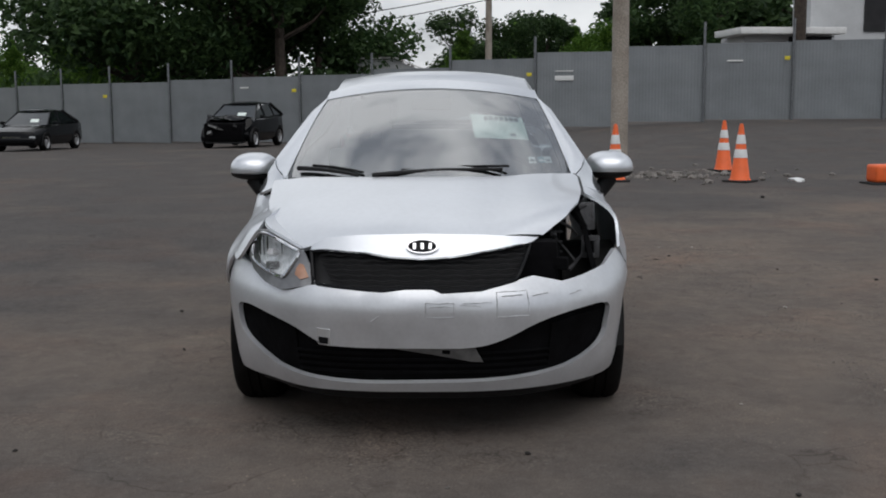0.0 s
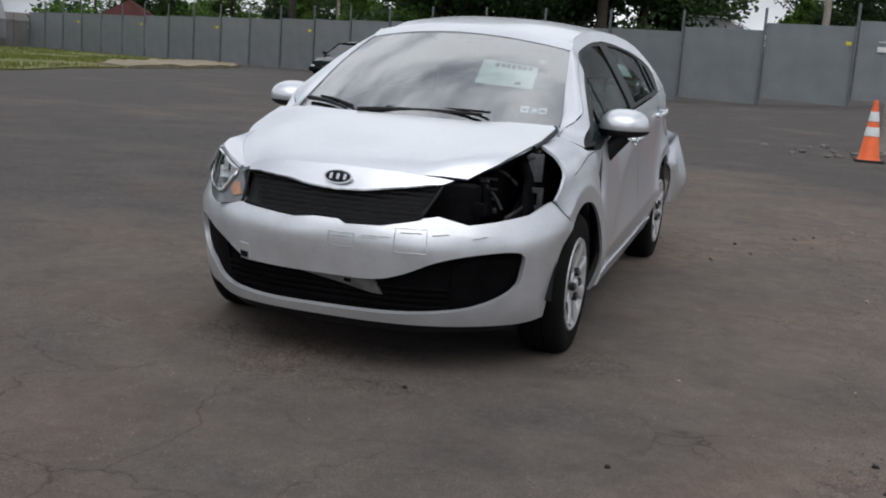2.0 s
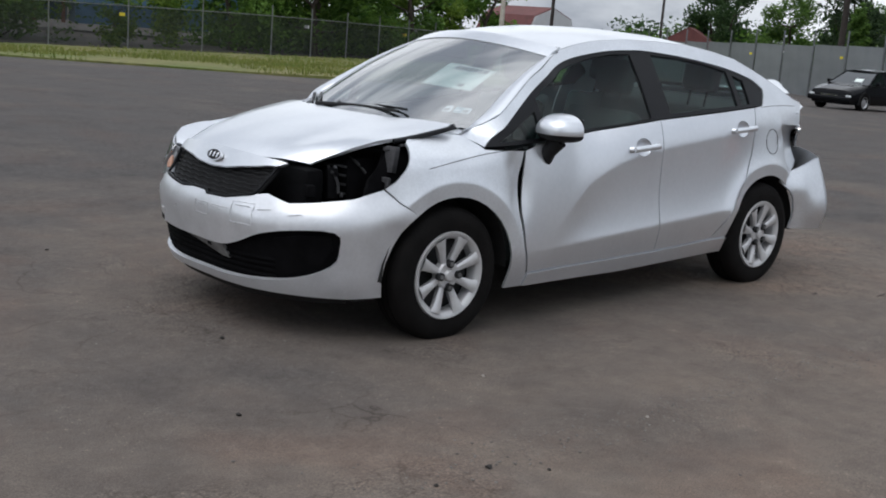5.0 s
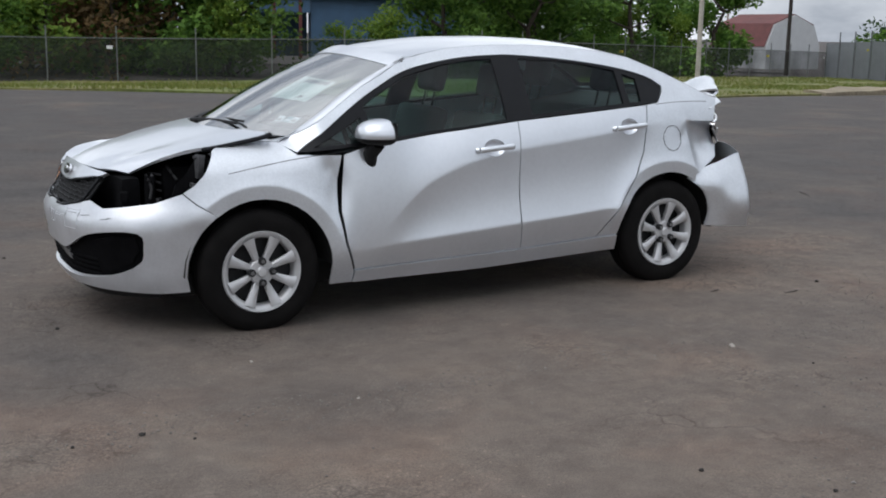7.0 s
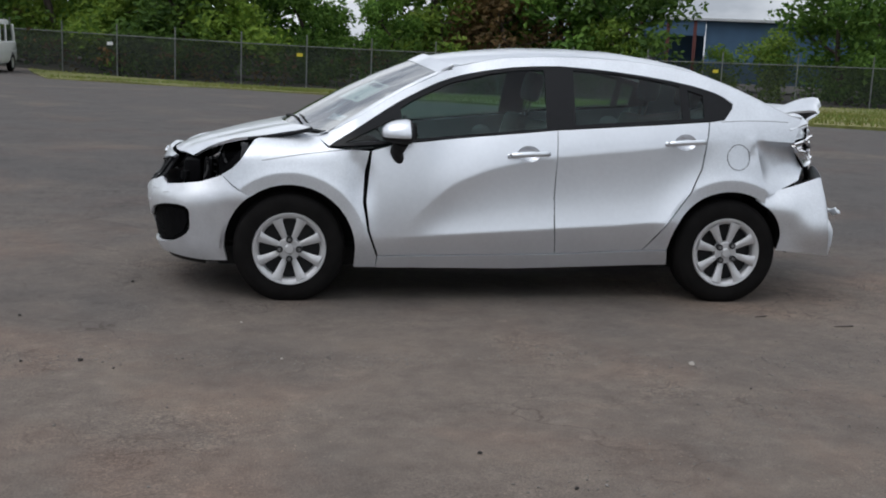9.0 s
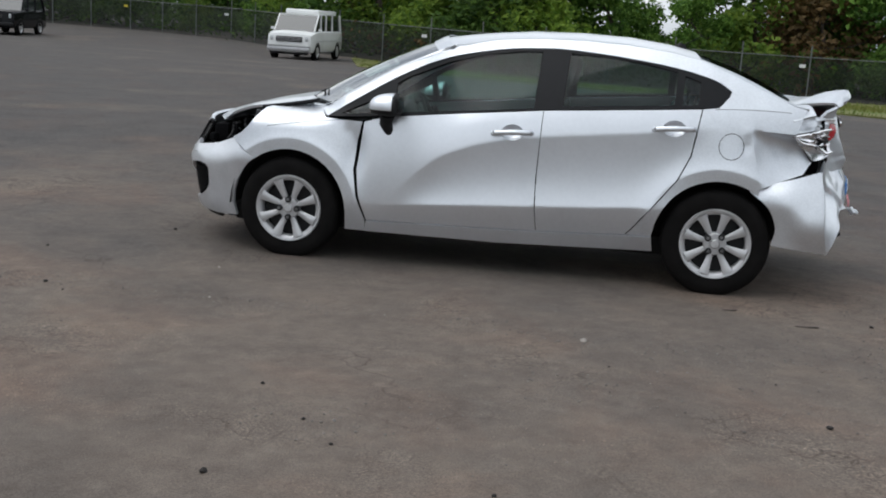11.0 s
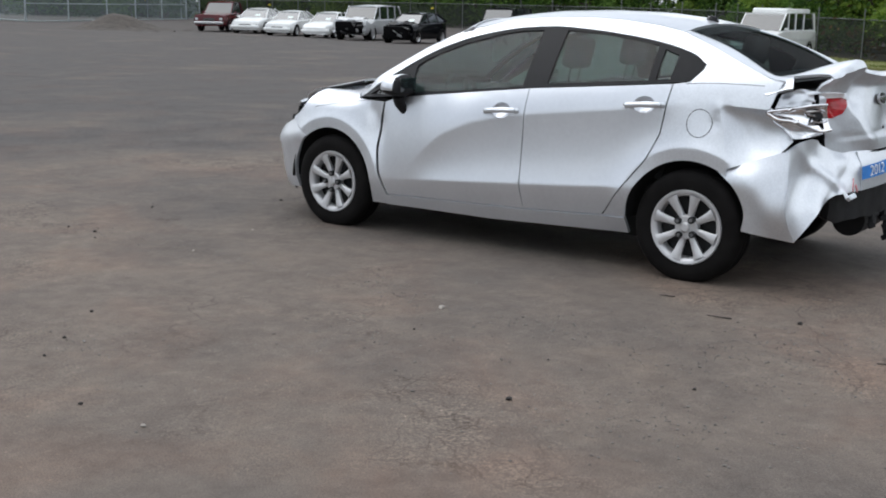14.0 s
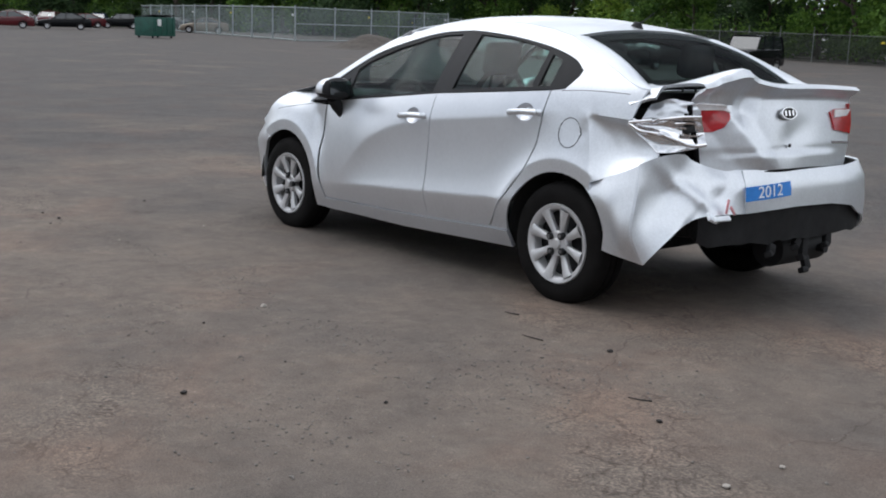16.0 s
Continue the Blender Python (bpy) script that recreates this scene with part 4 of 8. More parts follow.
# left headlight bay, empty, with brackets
# plain boxes fill the bay, coloured near-black for the shade inside
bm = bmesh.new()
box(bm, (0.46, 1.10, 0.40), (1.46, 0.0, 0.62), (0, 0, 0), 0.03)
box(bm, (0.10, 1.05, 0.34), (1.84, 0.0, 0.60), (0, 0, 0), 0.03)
part("engine_block", bm, M["recess_shade"], car, "engine bay filler, near-black for the shade behind the empty lamp opening")
bm = bmesh.new()
box(bm, (0.04, 0.30, 0.05), (1.84, 0.42, 0.68), (0, 0, -18), 0.01)
box(bm, (0.05, 0.08, 0.14), (1.74, 0.50, 0.70), (10, 0, -20), 0.01)
part("lamp_bracket", bm, M["recess_shade"], car)
M["bracket"] = principled("dusty_bracket", (0.07, 0.07, 0.074), 0.6, 0.3, var=0.35, scale=30, fine=0.2, bump=0.2, bump_scale=60)
bm = bmesh.new()
box(bm, (0.012, 0.055, 0.115), (1.55, 0.668, 0.827), (0, -8, 6), 0.004)
box(bm, (0.030, 0.014, 0.115), (1.54, 0.694, 0.827), (0, -8, 6), 0.003)
box(bm, (0.020, 0.035, 0.018), (1.55, 0.650, 0.872), (15, 0, 10), 0.003)
part("lamp_mount", bm, M["bracket"], car, "grey pressed metal lamp mount")
bm = bmesh.new()
for dy, dz, w, h in ((-0.030, 0, 0.016, 0.092), (0.026, 0, 0.024, 0.092), (0, 0.035, 0.05, 0.022), (0, -0.036, 0.05, 0.020)):
    box(bm, (0.016, w, h), (1.585, 0.682 + dy, 0.704 + dz), (0, 0, -6), 0.003)
part("mount_plate", bm, M["bracket"], car, "grey square mounting plate with a hole")
mesh_part("lamp_strut", *tube([(1.66, 0.586, 0.618), (1.62, 0.615, 0.640), (1.59, 0.648, 0.672)], 0.009, 7), M["bracket"], car, "thin grey strut")
for at, sz in (((1.735, 0.518, 0.772), (0.01, 0.022, 0.024)), ((1.80, 0.47, 0.645), (0.012, 0.03, 0.014)), ((1.72, 0.555, 0.655), (0.012, 0.018, 0.018)), ((1.46, 0.655, 0.885), (0.05, 0.03, 0.012))):
    bm = bmesh.new()
    box(bm, sz, at, (10, 5, -12), 0.003)
    part("lamp_clip", bm, M["bracket"], car)
for z0 in (0.66, 0.70, 0.74, 0.78):
    mesh_part("duct_rib", *tube([(1.735, 0.44, z0), (1.728, 0.50, z0 + 0.004), (1.70, 0.555, z0)], 0.006, 6), M["black_plastic"], car)
for pts in ([(1.76, 0.50, 0.78), (1.75, 0.56, 0.72), (1.77, 0.60, 0.67)], [(1.66, 0.52, 0.82), (1.66, 0.58, 0.80), (1.64, 0.62, 0.76)]):
    mesh_part("loose_cable", *tube(spline(pts, 4), 0.007, 6), M["black_plastic"], car)
mesh_part("inner_fender", *patch([(1.50, 0.90), (1.20, 0.93), (1.10, 0.90), (1.25, 0.68), (1.55, 0.64), (1.72, 0.60), (1.66, 0.74)], lambda x, z: (x, side_y(min(x, 1.6), z) - 0.13, z), 0.08, thick=0.02, outward=(0, 1, 0)), M["recess_shade"], car)

# tail
ry, rx = rear.at_y, rear.at_x


def fold(q, at, wide):
    return max(0.0, 1 - abs(q - at) / wide)


def crush(s, z):
    """How far the left rear corner is pushed about: forwards, outwards and up."""
    k = 1 / (1 + math.exp(-(s - 0.42) / 0.09))
    n1, n2 = noise.noise((s * 4.5, z * 5, 7.7)), noise.noise((s * 11, z * 9, 2.2))
    return k, n1, n2


def tail_map(shift=0.0):
    def fn(s, z):
        o = float(np.interp(z, [0.30, 0.42, 0.55, 0.66, 0.71, 0.75, 0.88], [-0.03, 0.0, 0.0, -0.01, -0.035, -0.055, -0.08])) + shift
        return rear.place(s, z, o)
    return fn


def loft(sections, nu, nv, dent=0.0):
    """A sheet drawn through upright section lines, with soft curves along and up."""
    rows = []
    ups = [np.array(spline(sec, nv)) for sec in sections]
    for k in range(len(ups[0])):
        rows.append(np.array(spline([u[k] for u in ups], nu)))
    g = np.array(rows)
    if dent:
        for row in g:
            for p in row:
                edge = min(1, max(0, (p[2] - 0.36) * 8)) * min(1, max(0, (0.80 - p[2]) * 8))
                n = noise.noise((p[0] * 7, p[1] * 7, p[2] * 6)) + 1.2 * fold(p[2] - 1.1 * (p[1] - 0.6), 0.62, 0.07) - 0.9 * fold(p[2] + 0.8 * (p[1] - 0.6), 0.52, 0.06)
                p += np.array([-0.6, 0.7, 0.1]) * dent * n * edge
    h, w = g.shape[:2]
    return g.reshape(-1, 3), [(j * w + i, j * w + i + 1, (j + 1) * w + i + 1, (j + 1) * w + i) for j in range(h - 1) for i in range(w - 1)]


def thickened(vf, d):
    """The sheet and its back, d away, with no rim."""
    v, f = np.array(vf[0], float), vf[1]
    return joined([(v, f), (v + np.array(d), [q[::-1] for q in f])])


rear_outline = [(rx(-1.505, -1), 0.60), (rx(-1.60, -1), 0.52), (rx(-1.645, -1), 0.40), (rx(-1.64, -1), 0.30), (rx(-1.80, -1), 0.31), (ry(-0.74), 0.38), (ry(-0.66), 0.455), (ry(-0.58), 0.475), (ry(-0.50), 0.52), (ry(-0.30), 0.545), (0, 0.55), (ry(0.20), 0.54), (ry(0.34), 0.53),
                (ry(0.34), 0.735), (ry(0.20), 0.735), (0, 0.725), (ry(-0.45), 0.73), (ry(-0.62), 0.74), (rx(-1.80, -1), 0.75), (rx(-1.62, -1), 0.66)]
# the torn left corner: a flap that swings out to a sharp ridge, then a pushed-in face up to the sound part
ridge = [(-1.899, 0.880, 0.307), (-1.862, 0.930, 0.452), (-1.850, 0.895, 0.615), (-1.828, 0.850, 0.768)]
flap_side = [[(-1.600, 0.836, 0.325), (-1.612, 0.850, 0.43), (-1.560, 0.855, 0.54), (-1.450, 0.826, 0.625)],
             [(-1.690, 0.852, 0.318), (-1.680, 0.872, 0.44), (-1.640, 0.880, 0.57), (-1.560, 0.818, 0.672)],
             [(-1.790, 0.862, 0.312), (-1.765, 0.915, 0.45), (-1.735, 0.885, 0.60), (-1.700, 0.832, 0.718)], ridge]
flap_rear = [ridge,
             [(-1.938, 0.840, 0.372), (-1.872, 0.850, 0.51), (-1.846, 0.800, 0.665), (-1.852, 0.745, 0.800)],
             [(-1.968, 0.775, 0.440), (-1.905, 0.740, 0.545), (-1.868, 0.670, 0.68), (-1.884, 0.620, 0.812)],
             [(-1.980, 0.690, 0.495), (-1.965, 0.640, 0.58), (-1.920, 0.590, 0.685), (-1.898, 0.555, 0.778)],
             [(-2.015, 0.585, 0.530), (-2.005, 0.505, 0.60), (-1.985, 0.450, 0.680), (-1.935, 0.425, 0.737)],
             [tail_map()(ry(0.335), z) for z in (0.53, 0.60, 0.67, 0.735)]]
flap_pieces = [patch(rear_outline, tail_map(), 0.035, thick=0.012, outward=(-1, 0, 0)), thickened(loft(flap_side, 10, 7, 0.010), (0.004, -0.01, 0)), thickened(loft(flap_rear, 10, 7, 0.020), (0.012, 0, 0))]
mesh_part("rear_bumper", *joined(flap_pieces), M["silver_bent"], car, "torn and crumpled silver rear bumper cover")
rag = [(ry(y), 0.375 + 0.035 * noise.noise((y * 9, 4, 0)) + 0.05 * max(0, abs(y + 0.1) - 0.5)) for y in np.linspace(0.58, -0.72, 22)]
def beam_map(s, z):
    x, y, zz = rear.place(s, z, -0.03 + 0.035 * min(1, max(0, (s - 0.2) / 0.2)) + 0.012 * noise.noise((s * 12, z * 14, 3)))
    return (x + 0.05 * crush(s, z)[0], y, zz)
mesh_part("bumper_absorber", *patch([(ry(-0.70), 0.49), (ry(-0.4), 0.55), (0, 0.57), (ry(0.58), 0.54)] + rag, beam_map, 0.045, thick=0.09, outward=(-1, 0, 0)), M["black_plastic"], car, "black foam and plastic hanging under the rear bumper")
for y, zz, ln, tw in ((-0.17, 0.32, 0.10, 14), (-0.20, 0.235, 0.07, -12), (-0.38, 0.345, 0.06, 10), (-0.10, 0.355, 0.05, 40), (0.12, 0.34, 0.05, 20)):
    bm = bmesh.new()
    box(bm, (0.03, 0.05, ln), (-2.07, y, zz), (tw, 10, 0), 0.008)
    box(bm, (0.04, 0.04, 0.03), (-2.075, y + 0.02, zz - ln / 2), (0, 25, tw), 0.006)
    part("hanging_clip", bm, M["black_plastic"], car)
bm = bmesh.new()
cyl(bm, 0.095, 0.42, (-1.86, -0.38, 0.275), (90, 0, 0), seg=24)
cyl(bm, 0.022, 0.10, (-1.95, -0.50, 0.265), (0, 90, 0), seg=14)
part("silencer", bm, M["wheel_dark"], car, "grey steel exhaust silencer")
# boot lid
def lid_map(u, v):
    """u across, v up the rear face and over the deck."""
    prof_x = np.interp(v, [0, 0.25, 0.5, 0.66, 0.74, 0.80, 0.9, 1.0], [-2.065, -2.055, -2.02, -1.995, -2.055, -2.03, -1.85, -1.70])
    prof_z = np.interp(v, [0, 0.25, 0.5, 0.66, 0.74, 0.80, 0.9, 1.0], [0.735, 0.85, 0.99, 1.08, 1.125, 1.145, 1.135, 1.13])
    half = np.interp(v, [0, 0.3, 0.45, 0.75, 1.0], [0.56, 0.60, 0.64, 0.66, 0.62] if u < 0 else [0.50, 0.515, 0.525, 0.535, 0.56])
    x, y, z = prof_x + (0.175 if u > 0 else 0.045) * abs(u) ** 1.9 * (1 - 0.55 * max(0, v - 0.5)), u * half, prof_z - 0.02 * u * u
    k = 1 / (1 + math.exp(-(u - 0.35) / 0.12))
    b = math.exp(-((v - 0.80) / 0.12) ** 2)
    n1 = noise.noise((u * 3, v * 4, 5.5))
    # the raised upper corner, pushed up into a rounded fist
    z += 0.080 * b * math.exp(-((u - 0.64) / 0.27) ** 2) + 0.012 * k * n1 * b
    dome = max(0.0, 1 - ((u - 0.80) / 0.27) ** 2 - ((v - 0.735) / 0.15) ** 2)
    x -= 0.050 * dome ** 0.6 - 0.018 * fold(u, 0.86, 0.06) * min(1, 3 * dome) - 0.014 * fold(v, 0.69, 0.035) * min(1, 3 * dome)
    # a valley beside it that runs out under the lip
    x += 0.034 * fold(u, 0.44 + 0.5 * (0.70 - v), 0.15) * ease(0.36, 0.58, v) * ease(0.86, 0.74, v)
    # a long diagonal fold down the face
    x -= 0.030 * fold(u - 0.62 * (v - 0.2), 0.50, 0.24) * min(1, max(0, (0.64 - v) / 0.16)) * min(1, v * 6)
    x += 0.014 * math.exp(-((u + 0.05 - 0.8 * (0.3 - v)) / 0.22) ** 2 - ((v - 0.30) / 0.16) ** 2) + 0.010 * k * n1
    # the pressed step above the lower edge
    x -= 0.012 * ease(0.20, 0.13, v) * ease(0.9, 0.6, abs(u))
    return (x, y, z)


mesh_part("boot_lid", *patch([(-1, 0), (0.93, 0), (0.985, 0.03), (1, 0.07), (1, 1), (-1, 1)], lid_map, 0.026, thick=0.015, outward=(-1, 0, 0.5)), M["silver_bent"], car, "buckled silver boot lid with a raised corner")
gap_line = [np.array(lid_map(1.0, v)) + (-0.008, 0.014, 0) for v in np.linspace(-0.02, 0.62, 14)]
mesh_part("lid_gap", *tube(gap_line, 0.015, 6), M["recess_shade"], car, "dark gap beside the boot lid")
gap_line = [np.array(lid_map(u, 0.0)) + (0.004, 0, -0.008) for u in np.linspace(-0.95, 1.0, 30)]
mesh_part("lid_gap", *tube(gap_line, 0.007, 6), M["recess_shade"], car, "dark gap under the boot lid")
badge(Vector(lid_map(0.02, 0.52)) + Vector((-0.014, 0, 0)), (-1, 0, 0.25), (0, 0, 1), 0.062, 0.030)
bm = bmesh.new()
for k in range(5):
    box(bm, (0.006, 0.030, 0.012), tuple(np.array(lid_map(-0.68 - 0.07 * k, 0.26)) + (-0.008, 0, 0)), (0, 0, -20))
part("model_letters", bm, M["chrome"], car)
bm = bmesh.new()
cyl(bm, 0.009, 0.006, tuple(np.array(lid_map(0.02, 0.24)) + (-0.012, 0, 0)), (0, 90, 0), seg=12)
part("lid_lock", bm, M["black_trim"], car)


def rear_lamp(name, fn, outline, white, label):
    ob = mesh_part(name, *patch(outline, fn, 0.03, thick=0.02, outward=(-1, 0, 0)), M["red_lens"], car, label)
    mesh_part("reversing_lens", *patch(white, lambda a, b: tuple(np.array(fn(a, b)) + (-0.006, 0, 0.002)), 0.03, thick=0.012, outward=(-1, 0, 0)), M["clear_lens"], ob, "clear reversing lens")
    return ob


def on_lid(d):
    return lambda u, v: tuple(np.array(lid_map(u, v)) + (-d, 0, 0))


rear_lamp("tail_light", on_lid(0.010), [(-1.0, 0.34), (-0.70, 0.37), (-0.62, 0.53), (-0.70, 0.56), (-1.0, 0.57)], [(-0.90, 0.50), (-0.68, 0.48), (-0.70, 0.55), (-0.98, 0.56)], "red tail light with a clear corner")
rear_lamp("tail_light", on_lid(0.012), [(0.985, 0.395), (0.86, 0.39), (0.77, 0.425), (0.715, 0.50), (0.705, 0.555), (0.76, 0.585), (0.985, 0.60)], [(0.985, 0.575), (0.76, 0.565), (0.705, 0.545), (0.74, 0.595), (0.985, 0.625)], "red tail light on the buckled lid")
rear_lamp("tail_light", lambda s, z: rear.place(s, z, -0.12), [(rx(-1.80, -1), 0.92), (rx(-1.95, -1), 0.90), (ry(-0.655), 0.905), (ry(-0.655), 1.035), (rx(-1.92, -1), 1.05), (rx(-1.80, -1), 1.03)], [(rx(-1.84, -1), 0.99), (rx(-1.96, -1), 0.985), (rx(-1.96, -1), 1.03), (rx(-1.84, -1), 1.03)], "red tail light round the whole corner")
# broken left lamp housing: bent chrome ribs, dark cavity behind
bm = bmesh.new()
box(bm, (0.22, 0.36, 0.30), (-1.69, 0.44, 0.87), (0, 0, 22), 0.04)
box(bm, (0.30, 0.20, 0.34), (-1.62, 0.56, 0.66), (0, 0, 10), 0.04)
part("lamp_cavity", bm, M["recess_shade"], car, "dark torn opening at the crushed corner")
shell = thing("lamp_housing", "", "")
shell.parent = car
tagged(shell, "cracked chrome housing of the broken tail light")
upper_edge = spline([(-1.672, 0.778, 0.95), (-1.78, 0.685, 0.968), (-1.845, 0.60, 0.982), (-1.90, 0.525, 0.985)], 4)
lower_edge = spline([(-1.672, 0.778, 0.945), (-1.72, 0.745, 0.912), (-1.785, 0.695, 0.902), (-1.84, 0.625, 0.872), (-1.88, 0.56, 0.848), (-1.922, 0.50, 0.856)], 3)
mesh_part("chrome_rib", *tube(upper_edge, 0.009, 7), M["chrome"], shell)
mesh_part("chrome_rib", *tube(lower_edge, 0.009, 7), M["chrome"], shell)
def between(up, down, sag):
    a, b = np.array(up), np.array(down)
    def fn(u, v):
        i, j = u * (len(a) - 1), u * (len(b) - 1)
        pa = np.array([np.interp(i, range(len(a)), a[:, q]) for q in range(3)])
        pb = np.array([np.interp(j, range(len(b)), b[:, q]) for q in range(3)])
        return pa + (pb - pa) * v + np.array([0.6, -0.8, 0]) * sag * math.sin(math.pi * v)
    return fn
mesh_part("lamp_reflector", *patch([(0, 0), (1, 0), (1, 1), (0, 1)], between(upper_edge, lower_edge, 0.022), 0.12, thick=0.004, outward=(-0.6, 0.8, 0)), M["chrome"], shell)
foot_edge = [(-1.70, 0.750, 0.905), (-1.75, 0.72, 0.86), (-1.79, 0.695, 0.812), (-1.83, 0.655, 0.815), (-1.868, 0.615, 0.825), (-1.90, 0.55, 0.84)]
mesh_part("lamp_skirt", *patch([(0.06, 0), (1, 0), (1, 1), (0, 1)], between(lower_edge, foot_edge, 0.006), 0.12, thick=0.004, outward=(-0.6, 0.8, 0)), M["lamp_inner"], shell, "smooth chrome skirt mirroring the ground")
mesh_part("chrome_rib", *tube(spline(foot_edge[:3], 4), 0.004, 6), M["chrome"], shell)
for pts in ([(-1.815, 0.645, 0.967), (-1.84, 0.61, 0.935), (-1.885, 0.54, 0.925)], [(-1.83, 0.63, 0.95), (-1.87, 0.57, 0.955), (-1.90, 0.52, 0.945)], [(-1.85, 0.60, 0.905), (-1.885, 0.545, 0.895), (-1.905, 0.51, 0.905)]):
    mesh_part("chrome_rib", *tube(spline(pts, 4), 0.008, 6, 0.004), M["chrome"], shell)
bm = bmesh.new()
box(bm, (0.05, 0.03, 0.035), (-1.865, 0.56, 0.925), (20, 10, 50), 0.008)
part("bulb_holder", bm, M["black_plastic"], shell)
def bent_sheet(u, v):
    p = np.array([-1.69 - 0.20 * u - 0.01 * v, 0.705 - 0.19 * u - 0.07 * v * (1 - u), 0.965 + 0.02 * u + (0.115 - 0.05 * u) * v])
    return p + np.array([-0.5, 0.7, 0.3]) * (0.022 * fold(u + 0.2 * v, 0.45, 0.3) + 0.012 * noise.noise((u * 5, v * 4, 8)))
mesh_part("bent_panel", *patch([(0, 0), (1.0, 0.0), (0.98, 0.45), (0.80, 0.95), (0.45, 0.98), (0.25, 0.78), (0.03, 0.62)], bent_sheet, 0.07, thick=0.005, outward=(-0.4, 1, 0)), M["silver_bent"], car, "folded silver sheet metal")
# shoulders beside the boot lid
sh = [(-1.66, 0.58), (-1.66, 0.755), (-1.82, 0.74), (-1.94, 0.68), (-1.98, 0.62), (-1.86, 0.66)]
mesh_part("shoulder", *mirrored(patch(sh, lambda x, y: (x, y, 1.125 - 0.05 * max(0, (y - 0.6) / 0.15) ** 2), 0.05, thick=0.02, outward=(0, 0, 1))), M["silver"], car)
mesh_part("shoulder", *patch([(-1.55, 0.55), (-1.52, 0.70), (-1.66, 0.76), (-1.78, 0.72), (-1.74, 0.60)], lambda x, y: (x, y, 1.13 - 0.10 * max(0, (y - 0.6) / 0.16) ** 2 + 0.02 * noise.noise((x * 9, y * 9, 0))), 0.04, thick=0.015, outward=(0, 0, 1)), M["silver_bent"], car, "bent silver shoulder under the rear window")
# sticker on the rear bumper
tag = mesh_part("year_sticker", *patch([(ry(0.345), 0.588), (ry(0.05), 0.608), (ry(0.05), 0.678), (ry(0.345), 0.658)], tail_map(0.006), 0.06, thick=0.002, outward=(-1, 0, 0)), M["blue_tag"], car, "blue sticker with white numerals")
fc = bpy.data.curves.new("numerals", "FONT")
fc.body, fc.size, fc.extrude, fc.align_x, fc.align_y = "2012", 0.080, 0.001, "CENTER", "CENTER"
fob = new("numerals", fc)
bpy.context.view_layer.update()
me = bpy.data.meshes.new_from_object(fob.evaluated_get(bpy.context.evaluated_depsgraph_get()))
bpy.data.objects.remove(fob)
me.materials.append(M["white_print"])
for v in me.vertices:
    v.co = tail_map(0.0085 + v.co.z)(ry(0.195 - v.co.x), 0.633 + v.co.y + 0.068 * v.co.x)
num = new("numerals", me)
num.parent = tag
bm = bmesh.new()
box(bm, (0.014, 0.15, 0.026), (-2.075, 0.545, 0.525), (4, 35, 10), 0.004)
box(bm, (0.014, 0.07, 0.04), (-2.06, 0.60, 0.53), (24, 30, 15), 0.004)
part("torn_tape", bm, M["white_print"], car, "strip of torn white and pink plastic")
bm = bmesh.new()
box(bm, (0.006, 0.016, 0.07), (-2.055, 0.48, 0.575), (25, 5, 10), 0.001)
box(bm, (0.006, 0.014, 0.05), (-2.065, 0.45, 0.555), (-40, 5, 0), 0.001)
part("pink_strip", bm, M["pink"], car)

# cabin and underbody
bm = bmesh.new()
box(bm, (2.95, 1.30, 0.12), (0.22, 0, 0.235), (0, 0, 0), 0.03)
part("floor_pan", bm, M["underbody"], car)
bm = bmesh.new()
box(bm, (0.60, 1.24, 0.03), (1.45, 0, 0.205), (0, 0, 0), 0.01)
box(bm, (0.22, 0.80, 0.03), (1.82, 0, 0.205), (0, 0, 0), 0.01)
part("undertray", bm, M["underbody"], car)
bm = bmesh.new()
box(bm, (0.06, 1.24, 0.56), (1.14, 0, 0.60), (0, 0, 0), 0.02)
part("firewall", bm, M["underbody"], car)
bm = bmesh.new()
box(bm, (0.48, 1.10, 0.46), (-1.57, -0.10, 0.60), (0, 0, 0), 0.05)
part("boot_tub", bm, M["underbody"], car)
bm = bmesh.new()
box(bm, (0.50, 1.22, 0.05), (-1.42, 0, 1.03), (0, 8, 0), 0.02)
part("parcel_shelf", bm, M["dash"], car)
def dash_map(x, y):
    return (x, y, 0.93 + 0.03 * math.exp(-((y - 0.36) / 0.16) ** 2) - 0.6 * max(0, 0.80 - x) - 0.05 * max(0, x - 0.95))
mesh_part("dashboard", *patch([(0.62, -0.66), (0.94, -0.60), (1.15, -0.4), (1.24, 0), (1.15, 0.4), (0.94, 0.60), (0.62, 0.66)], dash_map, 0.08, thick=0.06, outward=(0, 0, 1)), M["dash"], car)
ring = [(0.185 * math.cos(a), 0.185 * math.sin(a), 0) for a in np.linspace(0, 2 * math.pi, 33)]
sw = thing("steering_wheel", "", "")
sw.parent = car
tagged(sw, "black three-spoke steering wheel")
sw.matrix_basis = pose(0.52, 0.36, 0.86, 0, -65, 0)
mesh_part("wheel_rim", *tube(ring, 0.016, 8), M["dash"], sw)
bm = bmesh.new()
box(bm, (0.13, 0.13, 0.05), (0, 0, -0.01), (0, 0, 0), 0.02)
for a in (90, 210, 330):
    box(bm, (0.15, 0.035, 0.02), (0.10 * math.cos(radians(a)), 0.10 * math.sin(radians(a)), 0), (0, 0, a), 0.006)
part("wheel_hub", bm, M["dash"], sw)


